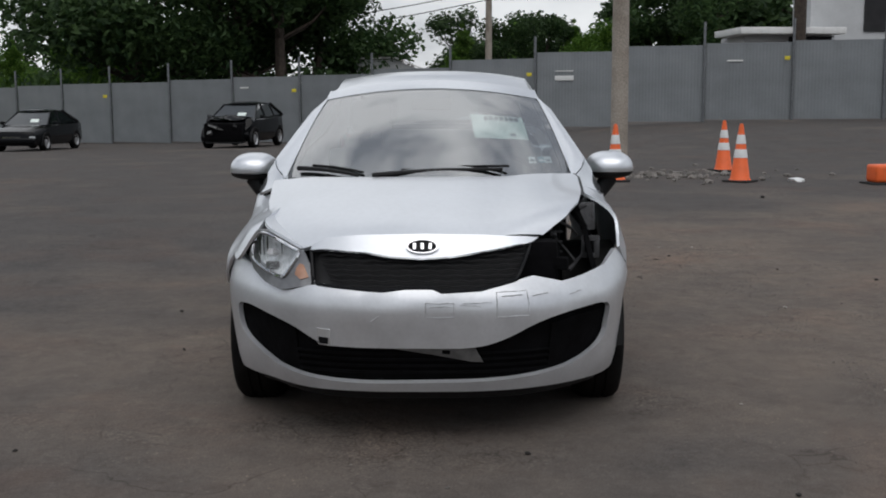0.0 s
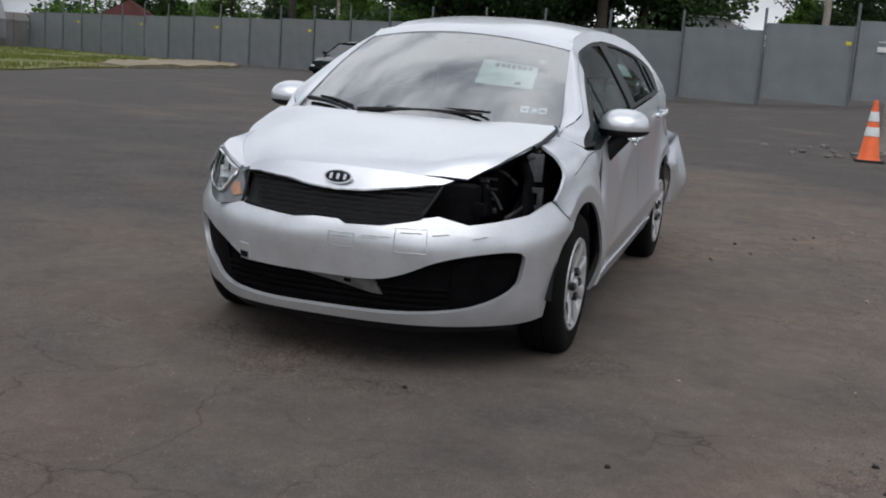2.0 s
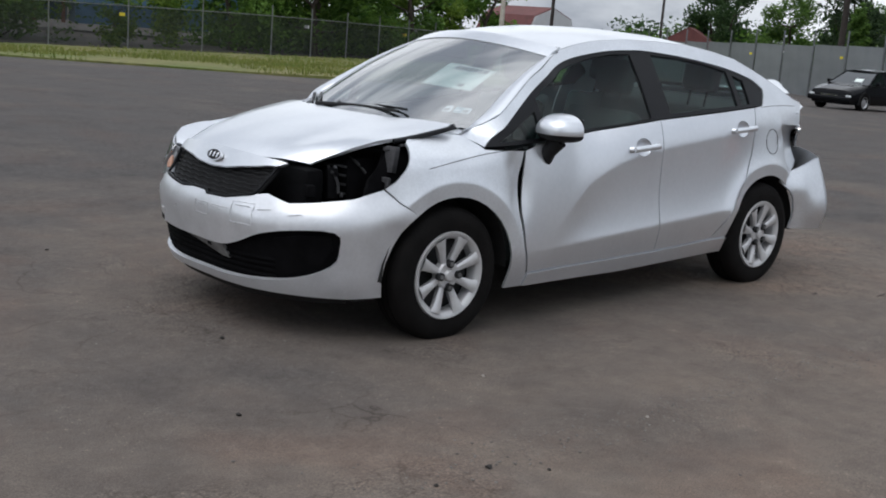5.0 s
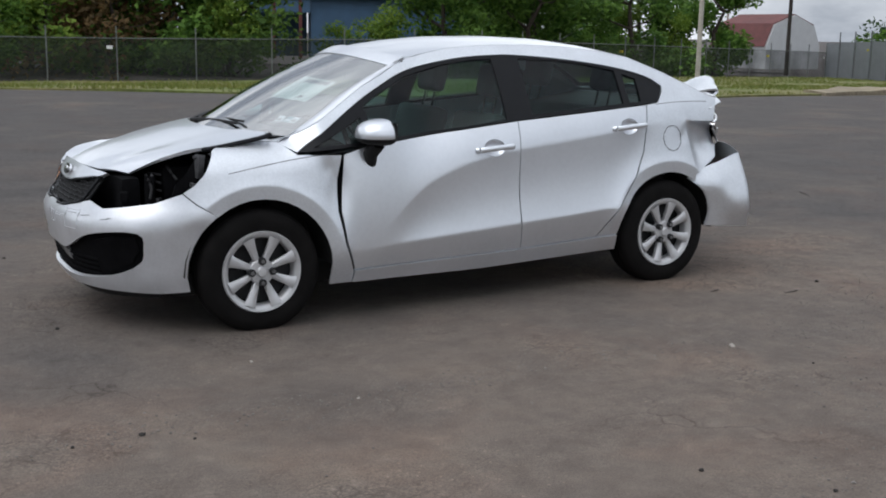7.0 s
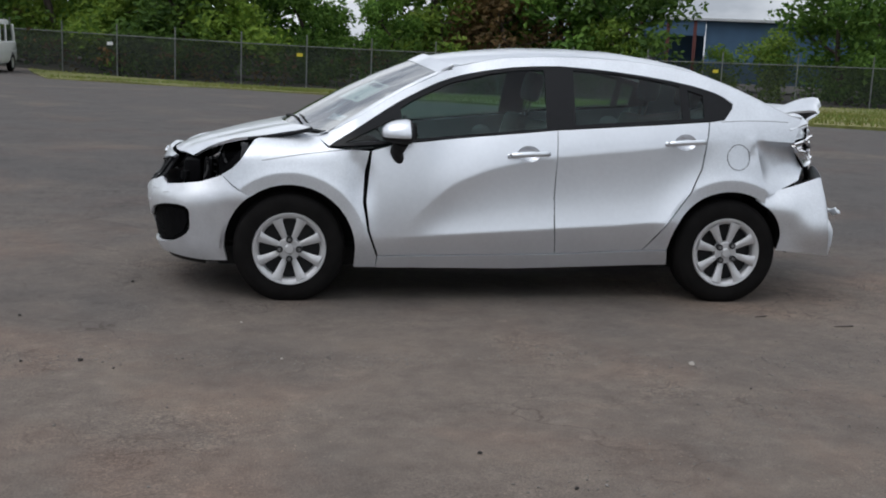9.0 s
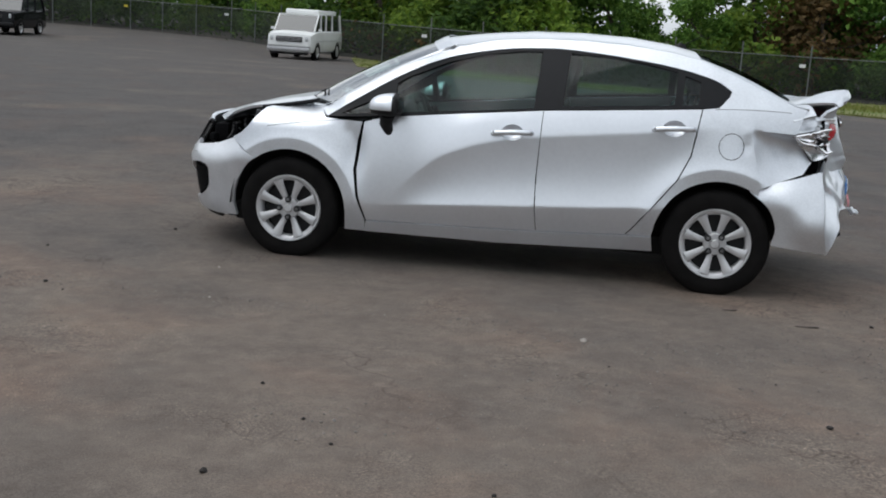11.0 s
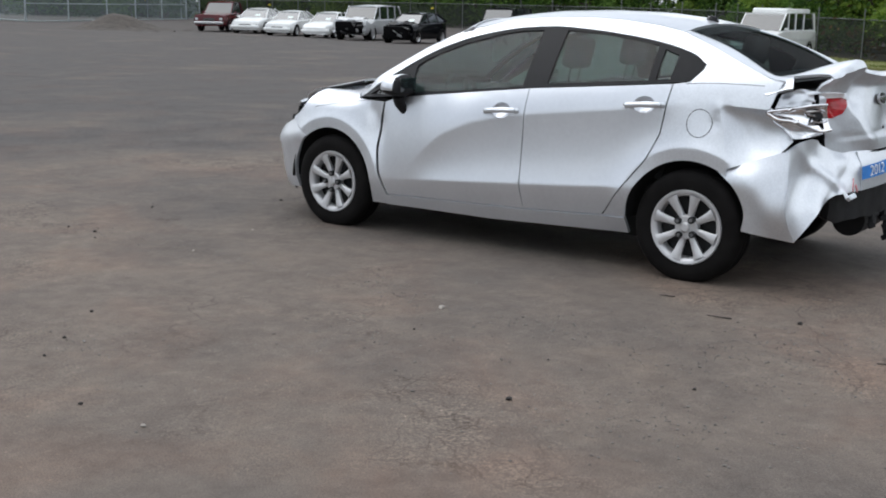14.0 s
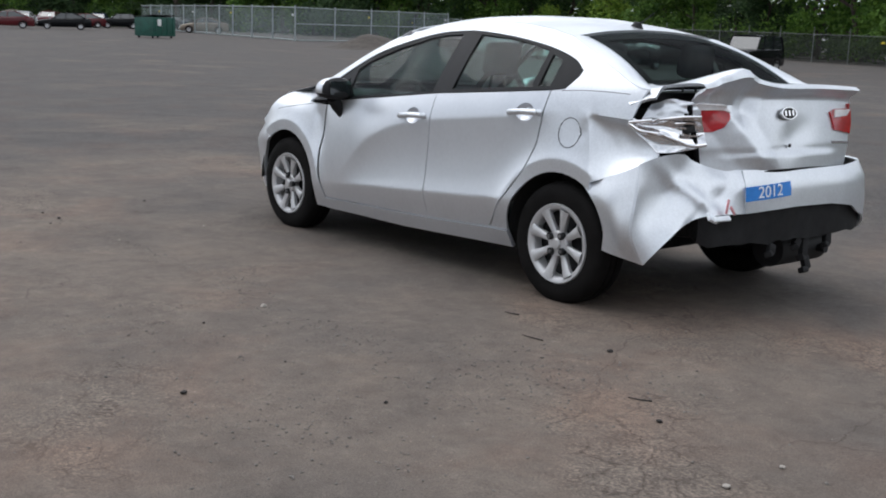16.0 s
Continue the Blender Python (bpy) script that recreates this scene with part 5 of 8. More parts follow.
def seat(at, wide, rests):
    s = thing("car_seat", "", "")
    s.parent = car
    tagged(s, "dark grey cloth seat")
    s.matrix_basis = pose(*at)
    bm = bmesh.new()
    box(bm, (0.50, wide, 0.16), (0.10, 0, 0), (0, -6, 0), 0.05, 3)
    part("cushion", bm, M["interior"], s)
    bm = bmesh.new()
    box(bm, (0.14, wide * 0.96, 0.54), (-0.21, 0, 0.26), (0, -16, 0), 0.05, 3)
    part("backrest", bm, M["interior"], s)
    for y in rests:
        bm = bmesh.new()
        box(bm, (0.10, 0.24, 0.19), (-0.345, y, 0.705), (0, -12, 0), 0.045, 3)
        h = part("headrest", bm, M["interior"], s)
        for d in (-0.06, 0.06):
            bm = bmesh.new()
            cyl(bm, 0.007, 0.20, (-0.318, y + d, 0.57), (0, -14, 0), seg=8)
            part("headrest_post", bm, M["dash"], h)
    return s


seat((0.02, 0.37, 0.50), 0.50, (0,))
seat((0.02, -0.37, 0.50), 0.50, (0,))
seat((-0.80, 0, 0.52), 1.25, (0.38, -0.38))
bm = bmesh.new()
box(bm, (0.03, 0.20, 0.06), (0.60, 0, 1.28), (0, -20, 0), 0.015)
part("rear_view_mirror", bm, M["black_trim"], car)
bm = bmesh.new()
bmesh.ops.create_cone(bm, cap_ends=True, segments=10, radius1=0.03, radius2=0.012, depth=0.035, matrix=pose(-1.02, 0, 1.415, 0, -12, 0) @ Matrix.Diagonal((1.6, 1, 1, 1)))
cyl(bm, 0.004, 0.13, (-1.09, 0, 1.455), (0, -60, 0), 0.002, 6)
part("aerial", bm, M["black_trim"], car)

# papers behind the windscreen
def on_screen(u0, v0, u1, v1, d):
    return patch([(u0, v0), (u1, v0), (u1, v1), (u0, v1)], screen_map(d), 0.1, thick=0.0015, outward=(1, 0, 1))


sign = mesh_part("windscreen_paper", *patch([(0.345, 0.375), (0.76, 0.365), (0.765, 0.605), (0.33, 0.62)], screen_map(-0.012), 0.1, thick=0.0015, outward=(1, 0, 1)), M["paper"], car, "white paper notice inside the windscreen")
for k in range(7):
    u0 = 0.44 + k * 0.042
    mesh_part("paper_print", *on_screen(u0, 0.555, u0 + 0.030, 0.595, -0.0105), M["ink"], sign)
mesh_part("paper_print", *on_screen(0.63, 0.395, 0.67, 0.42, -0.0105), M["ink"], sign)
for u0, mm in ((0.715, "white_print"), (0.782, "teal"), (0.832, "white_print")):
    tag = mesh_part("registration_sticker", *on_screen(u0, 0.150, u0 + 0.052, 0.205, -0.0105), M[mm], car)
    mesh_part("sticker_print", *on_screen(u0 + 0.010, 0.163, u0 + 0.040, 0.180, -0.0085), M["ink" if mm == "white_print" else "white_print"], tag)

# mirrors
for sg in (1, -1):
    mr = thing("door_mirror", "", "")
    mr.parent = car
    tagged(mr, "silver door mirror on a black foot")
    mr.matrix_basis = pose(0.645, sg * 0.875, 0.965)
    bm = bmesh.new()
    bmesh.ops.create_uvsphere(bm, u_segments=24, v_segments=14, radius=1.0)
    for v in bm.verts:
        x, y, z = v.co
        x = x if x > 0 else x * 0.35
        z = z if z > 0 else z * 0.30
        sq = lambda q: math.copysign(abs(q) ** 0.75, q)
        v.co = (x * 0.14, sq(y) * 0.122 * (1 - 0.12 * max(z, 0)), sq(z) * 0.085)
    back = bm.copy()
    bmesh.ops.delete(back, geom=[f for f in back.faces if f.calc_center_median().x > -0.012], context="FACES")
    bmesh.ops.delete(bm, geom=[f for f in bm.faces if f.calc_center_median().x <= -0.012 or f.calc_center_median().z < -0.006], context="FACES")
    part("mirror_shell", bm, M["silver"], mr)
    part("mirror_bezel", back, M["black_plastic"], mr)
    bm = bmesh.new()
    bmesh.ops.create_uvsphere(bm, u_segments=20, v_segments=10, radius=1.0)
    for v in bm.verts:
        x, y, z = v.co
        v.co = ((x if x > 0 else x * 0.4) * 0.138, y * 0.120, -0.016 + z * 0.036)
    part("mirror_base", bm, M["black_plastic"], mr)
    mesh_part("mirror_foot", *tube([(0.03, -sg * 0.00, -0.04), (0.05, -sg * 0.04, -0.10), (0.03, -sg * 0.075, -0.155)], 0.045, 10, 0.03), M["black_plastic"], mr)
    bm = bmesh.new()
    box(bm, (0.006, 0.16, 0.085), (-0.046, 0, 0.022), (0, 0, 0), 0.002)
    part("mirror_glass", bm, M["car_glass_far"], mr)
# handles, fuel flap
for (x0, z0), sg in itertools.product(HANDLES, (1, -1)):
    y0 = side_y(x0, z0)
    h = thing("door_handle", "", "")
    h.parent = car
    tagged(h, "silver bar door handle over a pressed cup")
    h.matrix_basis = Matrix.Translation((x0, sg * y0, z0)) @ pose(0, 0, 0, 0, 4, 0)
    pts = [(0.118, -0.002 * sg, 0), (0.100, 0.022 * sg, 0.002), (0.06, 0.036 * sg, 0.004), (0, 0.040 * sg, 0.005), (-0.06, 0.036 * sg, 0.004), (-0.100, 0.022 * sg, 0.002), (-0.118, -0.002 * sg, 0)]
    v, f = tube(spline(pts, 4), 0.0125, 10)
    mesh_part("handle_bar", [(a, b, c * 1.25) for a, b, c in v], f, M["silver"], h)
    cup = patch(handle_cup(x0, z0, 1.05), lambda x, z: (x, side_y(x, z) - 0.0025 - 0.034 * max(0.0, 1 - ((x - x0) / 0.069) ** 2 - ((z - z0 - 0.004) / 0.049) ** 2) ** 0.6, z), 0.012, thick=0.003, outward=(0, 1, 0))
    mesh_part("handle_cup", *(cup if sg > 0 else mirrored(cup)), M["silver"], car)
ring = [(-1.322 + 0.070 * math.cos(a), side_y(-1.322 + 0.070 * math.cos(a), 0.872 + 0.074 * math.sin(a)) + dents(-1.322 + 0.070 * math.cos(a), 0.872 + 0.074 * math.sin(a)) + 0.0005, 0.872 + 0.074 * math.sin(a)) for a in np.linspace(0, 2 * math.pi, 29)]
mesh_part("fuel_flap_joint", *tube(ring, 0.0022, 5), M["wheel_dark"], car)
for sgn in (1, -1):
    for name, line in (("fender_joint", [(0.815, 0.884), (1.048, 0.860), (1.268, 0.830), (1.44, 0.800)]), ("tail_joint", [(-1.215, 1.074), (-1.35, 1.082), (-1.50, 1.084), (-1.64, 1.080)])):
        pts = [(x, sgn * (side_y(x, z) + (dents(x, z) if sgn > 0 else 0) - 0.0006), z) for x, z in spline(line, 6)]
        if sgn > 0 or name == "tail_joint":
            mesh_part(name, *tube(pts, 0.0018, 5), M["wheel_dark"], car)

# wheels
def wheel(x, sg, turn):
    w = thing("wheel", "", "")
    w.parent = car
    tagged(w, "black tyre with a silver eight-spoke wheel cover")
    w.matrix_basis = pose(x, sg * 0.735, 0.305, 0, turn, 0 if sg > 0 else 180)
    R, hw = 0.315, 0.094
    prof = [(0.190, -hw * 0.8), (0.20, -hw), (0.25, -hw * 1.08), (0.292, -hw * 0.98), (0.308, -hw * 0.80), (R, -hw * 0.5), (R, -hw * 0.28), (R - 0.008, -hw * 0.26), (R - 0.008, -hw * 0.18), (R, -hw * 0.16), (R, hw * 0.16), (R - 0.008, hw * 0.18), (R - 0.008, hw * 0.26), (R, hw * 0.28), (R, hw * 0.5), (0.308, hw * 0.80), (0.292, hw * 0.98), (0.25, hw * 1.08), (0.21, hw), (0.197, hw * 0.8), (0.19, -hw * 0.8)]
    tv, tf = lathe(prof, 56)
    mesh_part("tyre", tv, tf, M["tyre"], w)
    v, f = lathe([(0.0, 0.02), (0.19, 0.02), (0.195, -0.05)], 32)
    mesh_part("wheel_disc", v, f, M["wheel_dark"], w)
    v, f = lathe([(0.171, 0.03), (0.171, 0.078), (0.176, 0.088), (0.192, 0.098), (0.203, 0.099), (0.208, 0.088), (0.208, 0.03)], 48)
    cover = mesh_part("wheel_cover", v, f, M["wheel_cover"], w)
    for k in range(8):
        a = k * math.pi / 4 + math.pi / 8
        pts2 = [(0.030, 0.013), (0.075, 0.0165), (0.125, 0.0215), (0.160, 0.0265), (0.182, 0.034)]
        vv = []
        for r, half in pts2:
            yy = 0.098 - 0.010 * math.cos((r - 0.04) / 0.15 * math.pi) - 0.012
            for t, d in ((-half, 0), (-half * 0.55, 0.008), (half * 0.55, 0.008), (half, 0), (half * 0.8, -0.025), (-half * 0.8, -0.025)):
                vv.append((r * math.cos(a) - t * math.sin(a), yy + d, r * math.sin(a) + t * math.cos(a)))
        ff = []
        for i in range(4):
            for j in range(6):
                ff.append((i * 6 + j, i * 6 + (j + 1) % 6, i * 6 + 6 + (j + 1) % 6, i * 6 + 6 + j))
        mesh_part("spoke", vv, ff, M["wheel_cover"], cover)
    v, f = lathe([(0.0, 0.104), (0.022, 0.103), (0.028, 0.096), (0.029, 0.06)], 20)
    mesh_part("centre_cap", v, f, M["wheel_cover"], cover)
    v, f = lathe([(0.0, 0.090), (0.060, 0.090), (0.066, 0.083), (0.067, 0.05)], 28)
    mesh_part("hub_plate", v, f, M["wheel_cover"], cover)
    for k in range(4):
        a = k * math.pi / 2 + math.pi / 4
        bm = bmesh.new()
        cyl(bm, 0.019, 0.026, (0.055 * math.cos(a), 0.092, 0.055 * math.sin(a)), (90, 0, 0), seg=14)
        part("nut_recess", bm, M["wheel_dark"], cover)
        bm = bmesh.new()
        cyl(bm, 0.010, 0.012, (0.055 * math.cos(a), 0.106, 0.055 * math.sin(a)), (90, 0, 0), seg=6)
        part("lug_nut", bm, M["bare_metal"], cover)
    return w


for x in (1.285, -1.285):
    for sg in (1, -1):
        wheel(x, sg, 45 if x > 0 else 7)
        v, f = lathe([(0.385, -0.02), (0.385, 0.22), (0.20, 0.22)], 30)
        well = [(a + x, sg * (0.79 - b), c + 0.305) for a, b, c in v]
        f = [q for q in f if min(well[k][2] for k in q) > 0.24 and not (sg < 0 < x and max(well[k][0] for k in q) > 1.60)]
        mesh_part("wheel_well", well, [q if sg < 0 else q[::-1] for q in f], M["underbody"], car)

# ---- ground ----
def ground_z(x, y):
    """The lot: level round the car, a little lower under its nose and in the far hollows."""
    d = math.exp(-(x * x + y * y) / 14)
    z = -(0.035 + 0.0075 * x) * d
    z -= 0.45 * math.exp(-(((x - 22) / 38) ** 2 + ((y + 44) / 16) ** 2))
    z -= 0.28 * math.exp(-(((x + 4) / 16) ** 2 + ((y + 40) / 12) ** 2))
    # the land falls away past the grass and climbs a little by the white building
    q = max(0.0, min(95.0, -0.8 * (x + 5) - 0.6 * (y + 10) - 3))
    z -= 0.0195 * q * q / (q + 5)
    k, m = min(1.0, max(0.0, (-16 - x) / 14)), min(1.0, max(0.0, (y + 4) / 14))
    return z + 0.62 * k * k * (3 - 2 * k) * m * m * (3 - 2 * m)


def sheet(xs, ys, fn):
    v = [(x, y, fn(x, y)) for x in xs for y in ys]
    n = len(ys)
    f = [(i * n + j, (i + 1) * n + j, (i + 1) * n + j + 1, i * n + j + 1) for i in range(len(xs) - 1) for j in range(n - 1)]
    return v, f


def axis_steps(near, far, fine):
    a = list(np.arange(-near, near + 1e-6, fine))
    k = near
    while k < far:
        k *= 1.22
        a = [-k] + a + [k]
    return a


def ground_material():
    m = bpy.data.materials.new("dirty_asphalt")
    m.use_nodes = True
    nt = m.node_tree
    p = nt.nodes["Principled BSDF"]
    p.inputs["Roughness"].default_value = 0.88
    p.inputs["Specular IOR Level"].default_value = 0.3
    tc = nt.nodes.new("ShaderNodeTexCoord")

    def nz(scale, detail=8.0, rough=0.6, dist=0.0):
        n = nt.nodes.new("ShaderNodeTexNoise")
        n.inputs["Scale"].default_value, n.inputs["Detail"].default_value = scale, detail
        n.inputs["Roughness"].default_value, n.inputs["Distortion"].default_value = rough, dist
        nt.links.new(tc.outputs["Object"], n.inputs["Vector"])
        return n.outputs["Fac"]

    def ramp(fac, stops):
        r = nt.nodes.new("ShaderNodeValToRGB")
        e = r.color_ramp.elements
        e[0].position, e[0].color = stops[0][0], (*stops[0][1], 1)
        e[1].position, e[1].color = stops[-1][0], (*stops[-1][1], 1)
        for pos, c in stops[1:-1]:
            k = e.new(pos)
            k.color = (*c, 1)
        nt.links.new(fac, r.inputs["Fac"])
        return r.outputs["Color"]

    def mix(a, b, fac, mode="MIX"):
        x = nt.nodes.new("ShaderNodeMixRGB")
        x.blend_type = mode
        if isinstance(fac, float):
            x.inputs[0].default_value = fac
        else:
            nt.links.new(fac, x.inputs[0])
        nt.links.new(a, x.inputs[1])
        nt.links.new(b, x.inputs[2])
        return x.outputs["Color"]

    asphalt = ramp(nz(26, 10, 0.7), [(0.3, (0.047, 0.0432, 0.0418)), (0.55, (0.076, 0.0685, 0.0648)), (0.75, (0.119, 0.108, 0.102))])
    dirt = ramp(nz(9, 10, 0.65), [(0.3, (0.112, 0.090, 0.075)), (0.6, (0.145, 0.119, 0.100)), (0.8, (0.190, 0.160, 0.136))])
    # dirt takes a larger share round a point beside the car, falling off outwards
    off = nt.nodes.new("ShaderNodeVectorMath")
    off.operation = "DISTANCE"
    off.inputs[1].default_value = (0.0, 4.2, 0)
    nt.links.new(tc.outputs["Object"], off.inputs[0])
    near = nt.nodes.new("ShaderNodeMapRange")
    near.inputs["From Min"].default_value, near.inputs["From Max"].default_value = 2.0, 10.0
    near.inputs["To Min"].default_value, near.inputs["To Max"].default_value = 0.10, -0.19
    nt.links.new(off.outputs["Value"], near.inputs["Value"])
    both_f = nt.nodes.new("ShaderNodeMath")
    both_f.operation = "ADD"
    nt.links.new(nz(0.35, 9, 0.62, 0.2), both_f.inputs[0])
    nt.links.new(near.outputs["Result"], both_f.inputs[1])
    blend = ramp(both_f.outputs["Value"], [(0.34, (0, 0, 0)), (0.60, (1, 1, 1))])
    base = mix(asphalt, dirt, blend)
    streak = ramp(nz(1.7, 8, 0.7, 0.2), [(0.34, (0.80, 0.80, 0.81)), (0.52, (1, 1, 1)), (0.72, (1.12, 1.10, 1.07))])
    base = mix(base, streak, 1.0, "MULTIPLY")
    red = ramp(nz(0.9, 6, 0.6, 0.4), [(0.50, (1, 1, 1)), (0.68, (1.10, 0.98, 0.93))])
    base = mix(base, red, 1.0, "MULTIPLY")
    stone = nt.nodes.new("ShaderNodeTexVoronoi")
    stone.inputs["Scale"].default_value = 26
    nt.links.new(tc.outputs["Object"], stone.inputs["Vector"])
    fleck = ramp(stone.outputs["Distance"], [(0.10, (1.7, 1.66, 1.62)), (0.16, (1, 1, 1))])
    spread = ramp(nz(1.1, 6, 0.6), [(0.46, (0, 0, 0)), (0.62, (1, 1, 1))])
    base = mix(base, mix(base, fleck, 1.0, "MULTIPLY"), spread)
    grit = ramp(nz(160, 4, 0.7), [(0.30, (0.62, 0.62, 0.62)), (0.5, (1, 1, 1)), (0.72, (1.38, 1.38, 1.38))])
    base = mix(base, grit, 1.0, "MULTIPLY")
    vor = nt.nodes.new("ShaderNodeTexVoronoi")
    vor.feature = "DISTANCE_TO_EDGE"
    vor.inputs["Scale"].default_value = 1.3
    wob = nt.nodes.new("ShaderNodeMixRGB")
    wob.blend_type = "ADD"
    wob.inputs[0].default_value = 0.55
    nn = nt.nodes.new("ShaderNodeTexNoise")
    nn.inputs["Scale"].default_value, nn.inputs["Detail"].default_value = 2.2, 8.0
    nt.links.new(tc.outputs["Object"], nn.inputs["Vector"])
    nt.links.new(tc.outputs["Object"], wob.inputs[1])
    nt.links.new(nn.outputs["Color"], wob.inputs[2])
    nt.links.new(wob.outputs["Color"], vor.inputs["Vector"])
    crack = ramp(vor.outputs["Distance"], [(0.0, (0.56, 0.54, 0.53)), (0.009, (1, 1, 1))])
    where = ramp(nz(0.5, 4, 0.5), [(0.51, (0, 0, 0)), (0.62, (1, 1, 1))])
    base = mix(base, mix(base, crack, 1.0, "MULTIPLY"), where)
    # finer crazing where the surface has broken up, with coarse stones laid bare
    fine_v = nt.nodes.new("ShaderNodeTexVoronoi")
    fine_v.feature = "DISTANCE_TO_EDGE"
    fine_v.inputs["Scale"].default_value = 5.2
    nt.links.new(wob.outputs["Color"], fine_v.inputs["Vector"])
    craze = ramp(fine_v.outputs["Distance"], [(0.0, (0.52, 0.50, 0.49)), (0.035, (1, 1, 1))])
    stones = ramp(nz(75, 3, 0.6), [(0.36, (0.66, 0.65, 0.64)), (0.5, (1, 1, 1)), (0.66, (1.45, 1.42, 1.38))])
    broken = ramp(nz(0.75, 7, 0.6, 0.3), [(0.52, (0, 0, 0)), (0.62, (1, 1, 1))])
    base = mix(base, mix(mix(base, craze, 1.0, "MULTIPLY"), stones, 1.0, "MULTIPLY"), broken)
    # pale dried mud left by puddles
    mud = ramp(nz(0.62, 5, 0.5, 0.5), [(0.28, (1.16, 1.12, 1.07)), (0.40, (1, 1, 1))])
    base = mix(base, mud, 1.0, "MULTIPLY")
    nt.links.new(base, p.inputs["Base Color"])
    b1 = nt.nodes.new("ShaderNodeBump")
    b1.inputs["Strength"].default_value, b1.inputs["Distance"].default_value = 0.5, 0.012
    nt.links.new(nz(70, 8, 0.7), b1.inputs["Height"])
    b2 = nt.nodes.new("ShaderNodeBump")
    b2.inputs["Strength"].default_value, b2.inputs["Distance"].default_value = 0.5, 0.05
    nt.links.new(nz(4, 8, 0.6), b2.inputs["Height"])
    nt.links.new(b1.outputs["Normal"], b2.inputs["Normal"])
    nt.links.new(b2.outputs["Normal"], p.inputs["Normal"])
    return m


M["ground"] = ground_material()
gs = axis_steps(24, 2600, 1.0)
ground = mesh_part("ground", *sheet(gs, gs, ground_z), M["ground"])
tagged(ground, "brown-grey worn asphalt lot dusted with dirt and gravel", "ground", kind="structure")

M["grass_soil"] = principled("rough_grass_soil", (0.085, 0.115, 0.016), 0.95, 0, color2=(0.175, 0.150, 0.062), scale=0.35, fine=0.30, bump=0.5, bump_scale=18)
def verge(outline, rise, name, label, mat, res=1.6):
    vf = patch(outline, lambda x, y: (x, y, ground_z(x, y) + rise(x, y)), res, thick=0.25, outward=(0, 0, 1))
    ob = mesh_part(name, *vf, mat)
    return tagged(ob, label, "grass", kind="structure")


VERGE = [(-1.5, -24), (-5.5, -20.5), (-10, -17.5), (-13, -16.2), (-17, -16.9), (-21, -18.6), (-28, -20.4), (-34, -21.8), (-40, -24), (-44.5, -27), (-52, -38), (-59.5, -50.5), (-45, -46.5), (-24, -38.6), (-8, -41.6), (6, -42.2), (13, -46.8), (10, -36), (4, -30.5)]
verge(VERGE, lambda x, y: 0.05 + 0.05 * noise.noise((x * 0.4, y * 0.4, 0)), "grass_verge", "rough green and yellow grass verge before the fences", M["grass_soil"])
M["straw_dirt"] = principled("straw_coloured_dirt", (0.20, 0.165, 0.115), 0.95, 0, color2=(0.29, 0.245, 0.165), scale=0.9, fine=0.3, bump=0.6, bump_scale=9)
DIRT = [(-25, -19.3), (-28, -20.1), (-34, -21.4), (-40, -23.5), (-45.0, -26.6), (-47.5, -30.5), (-42, -28.6), (-36, -26.0), (-30, -23.6), (-26, -21.2)]
verge(DIRT, lambda x, y: 0.13 + 0.12 * noise.noise((x * 0.5, y * 0.5, 4)), "dirt_bank", "low bank of straw-coloured dirt at the grass's edge", M["straw_dirt"], 0.9)
DIRT_RING = np.array(DIRT)
M["grass"] = principled("grass_blades", (0.090, 0.135, 0.016), 0.9, 0, color2=(0.19, 0.185, 0.045), scale=0.4)
rng = random.Random(4)
gv, gf = [], []
vp = np.array(VERGE)
tries = 0
while len(gf) < 34000 and tries < 120000:
    tries += 1
    x, y = rng.uniform(-58, 13), rng.uniform(-49, -15.5)
    if rng.random() > (0.95 if y > -30 else 0.45) or not inside(vp, [(x, y)])[0] or inside(DIRT_RING, [(x, y)])[0]:
        continue
    if noise.noise((x * 0.18, y * 0.3, 3)) < -0.18:
        continue
    z0 = ground_z(x, y) + 0.04
    h, a, w = rng.uniform(0.05, 0.13), rng.uniform(0, 6.28), rng.uniform(0.012, 0.03)
    dx, dy = math.cos(a) * w, math.sin(a) * w
    n = len(gv)
    lean = rng.uniform(-0.04, 0.04)
    gv += [(x - dx, y - dy, z0), (x + dx, y + dy, z0), (x + lean, y + lean, z0 + h)]
    gf.append((n, n + 1, n + 2))
g = mesh_part("grass", gv, gf, M["grass"], smooth=False)
tagged(g, "uneven blades of green and yellowing grass", "grass", kind="stuff")


# ---- fences ----
M["fence_sheet"] = principled("grey_fence_sheet", (0.205, 0.220, 0.232), 0.50, 0.2, var=0.10, scale=1.3, random_var=0.07, fine=0.05, bump=0.03, bump_scale=4)
M["fence_post"] = principled("galvanised_post", (0.16, 0.17, 0.18), 0.5, 0.4, var=0.2, scale=10)
M["yellow"] = principled("yellow_tag", (0.60, 0.50, 0.03), 0.6, 0, var=0.1, scale=20)
M["white"] = principled("white_paint", (0.72, 0.72, 0.71), 0.5, 0, var=0.06, scale=4, fine=0.04)
FENCE = [(-26.0, 31.0), (-28.6, 16.0), (-31.4, 2.6), (-40.2, -14.4), (-50, -32), (-61.0, -52.0)]


def along(line, step):
    o, left = [], 0.0
    for a, b in zip(line, line[1:]):
        a, b = np.array(a, float), np.array(b, float)
        n = max(1, round(np.linalg.norm(b - a) / step))
        o += [a + (b - a) * k / n for k in range(n)]
    return [tuple(p) for p in o] + [tuple(map(float, line[-1]))]


fence_posts = along(FENCE, 3.0)
solid = thing("metal_fence", "tall grey sheet-metal fence on steel posts", "fence", kind="structure")
H = 2.44


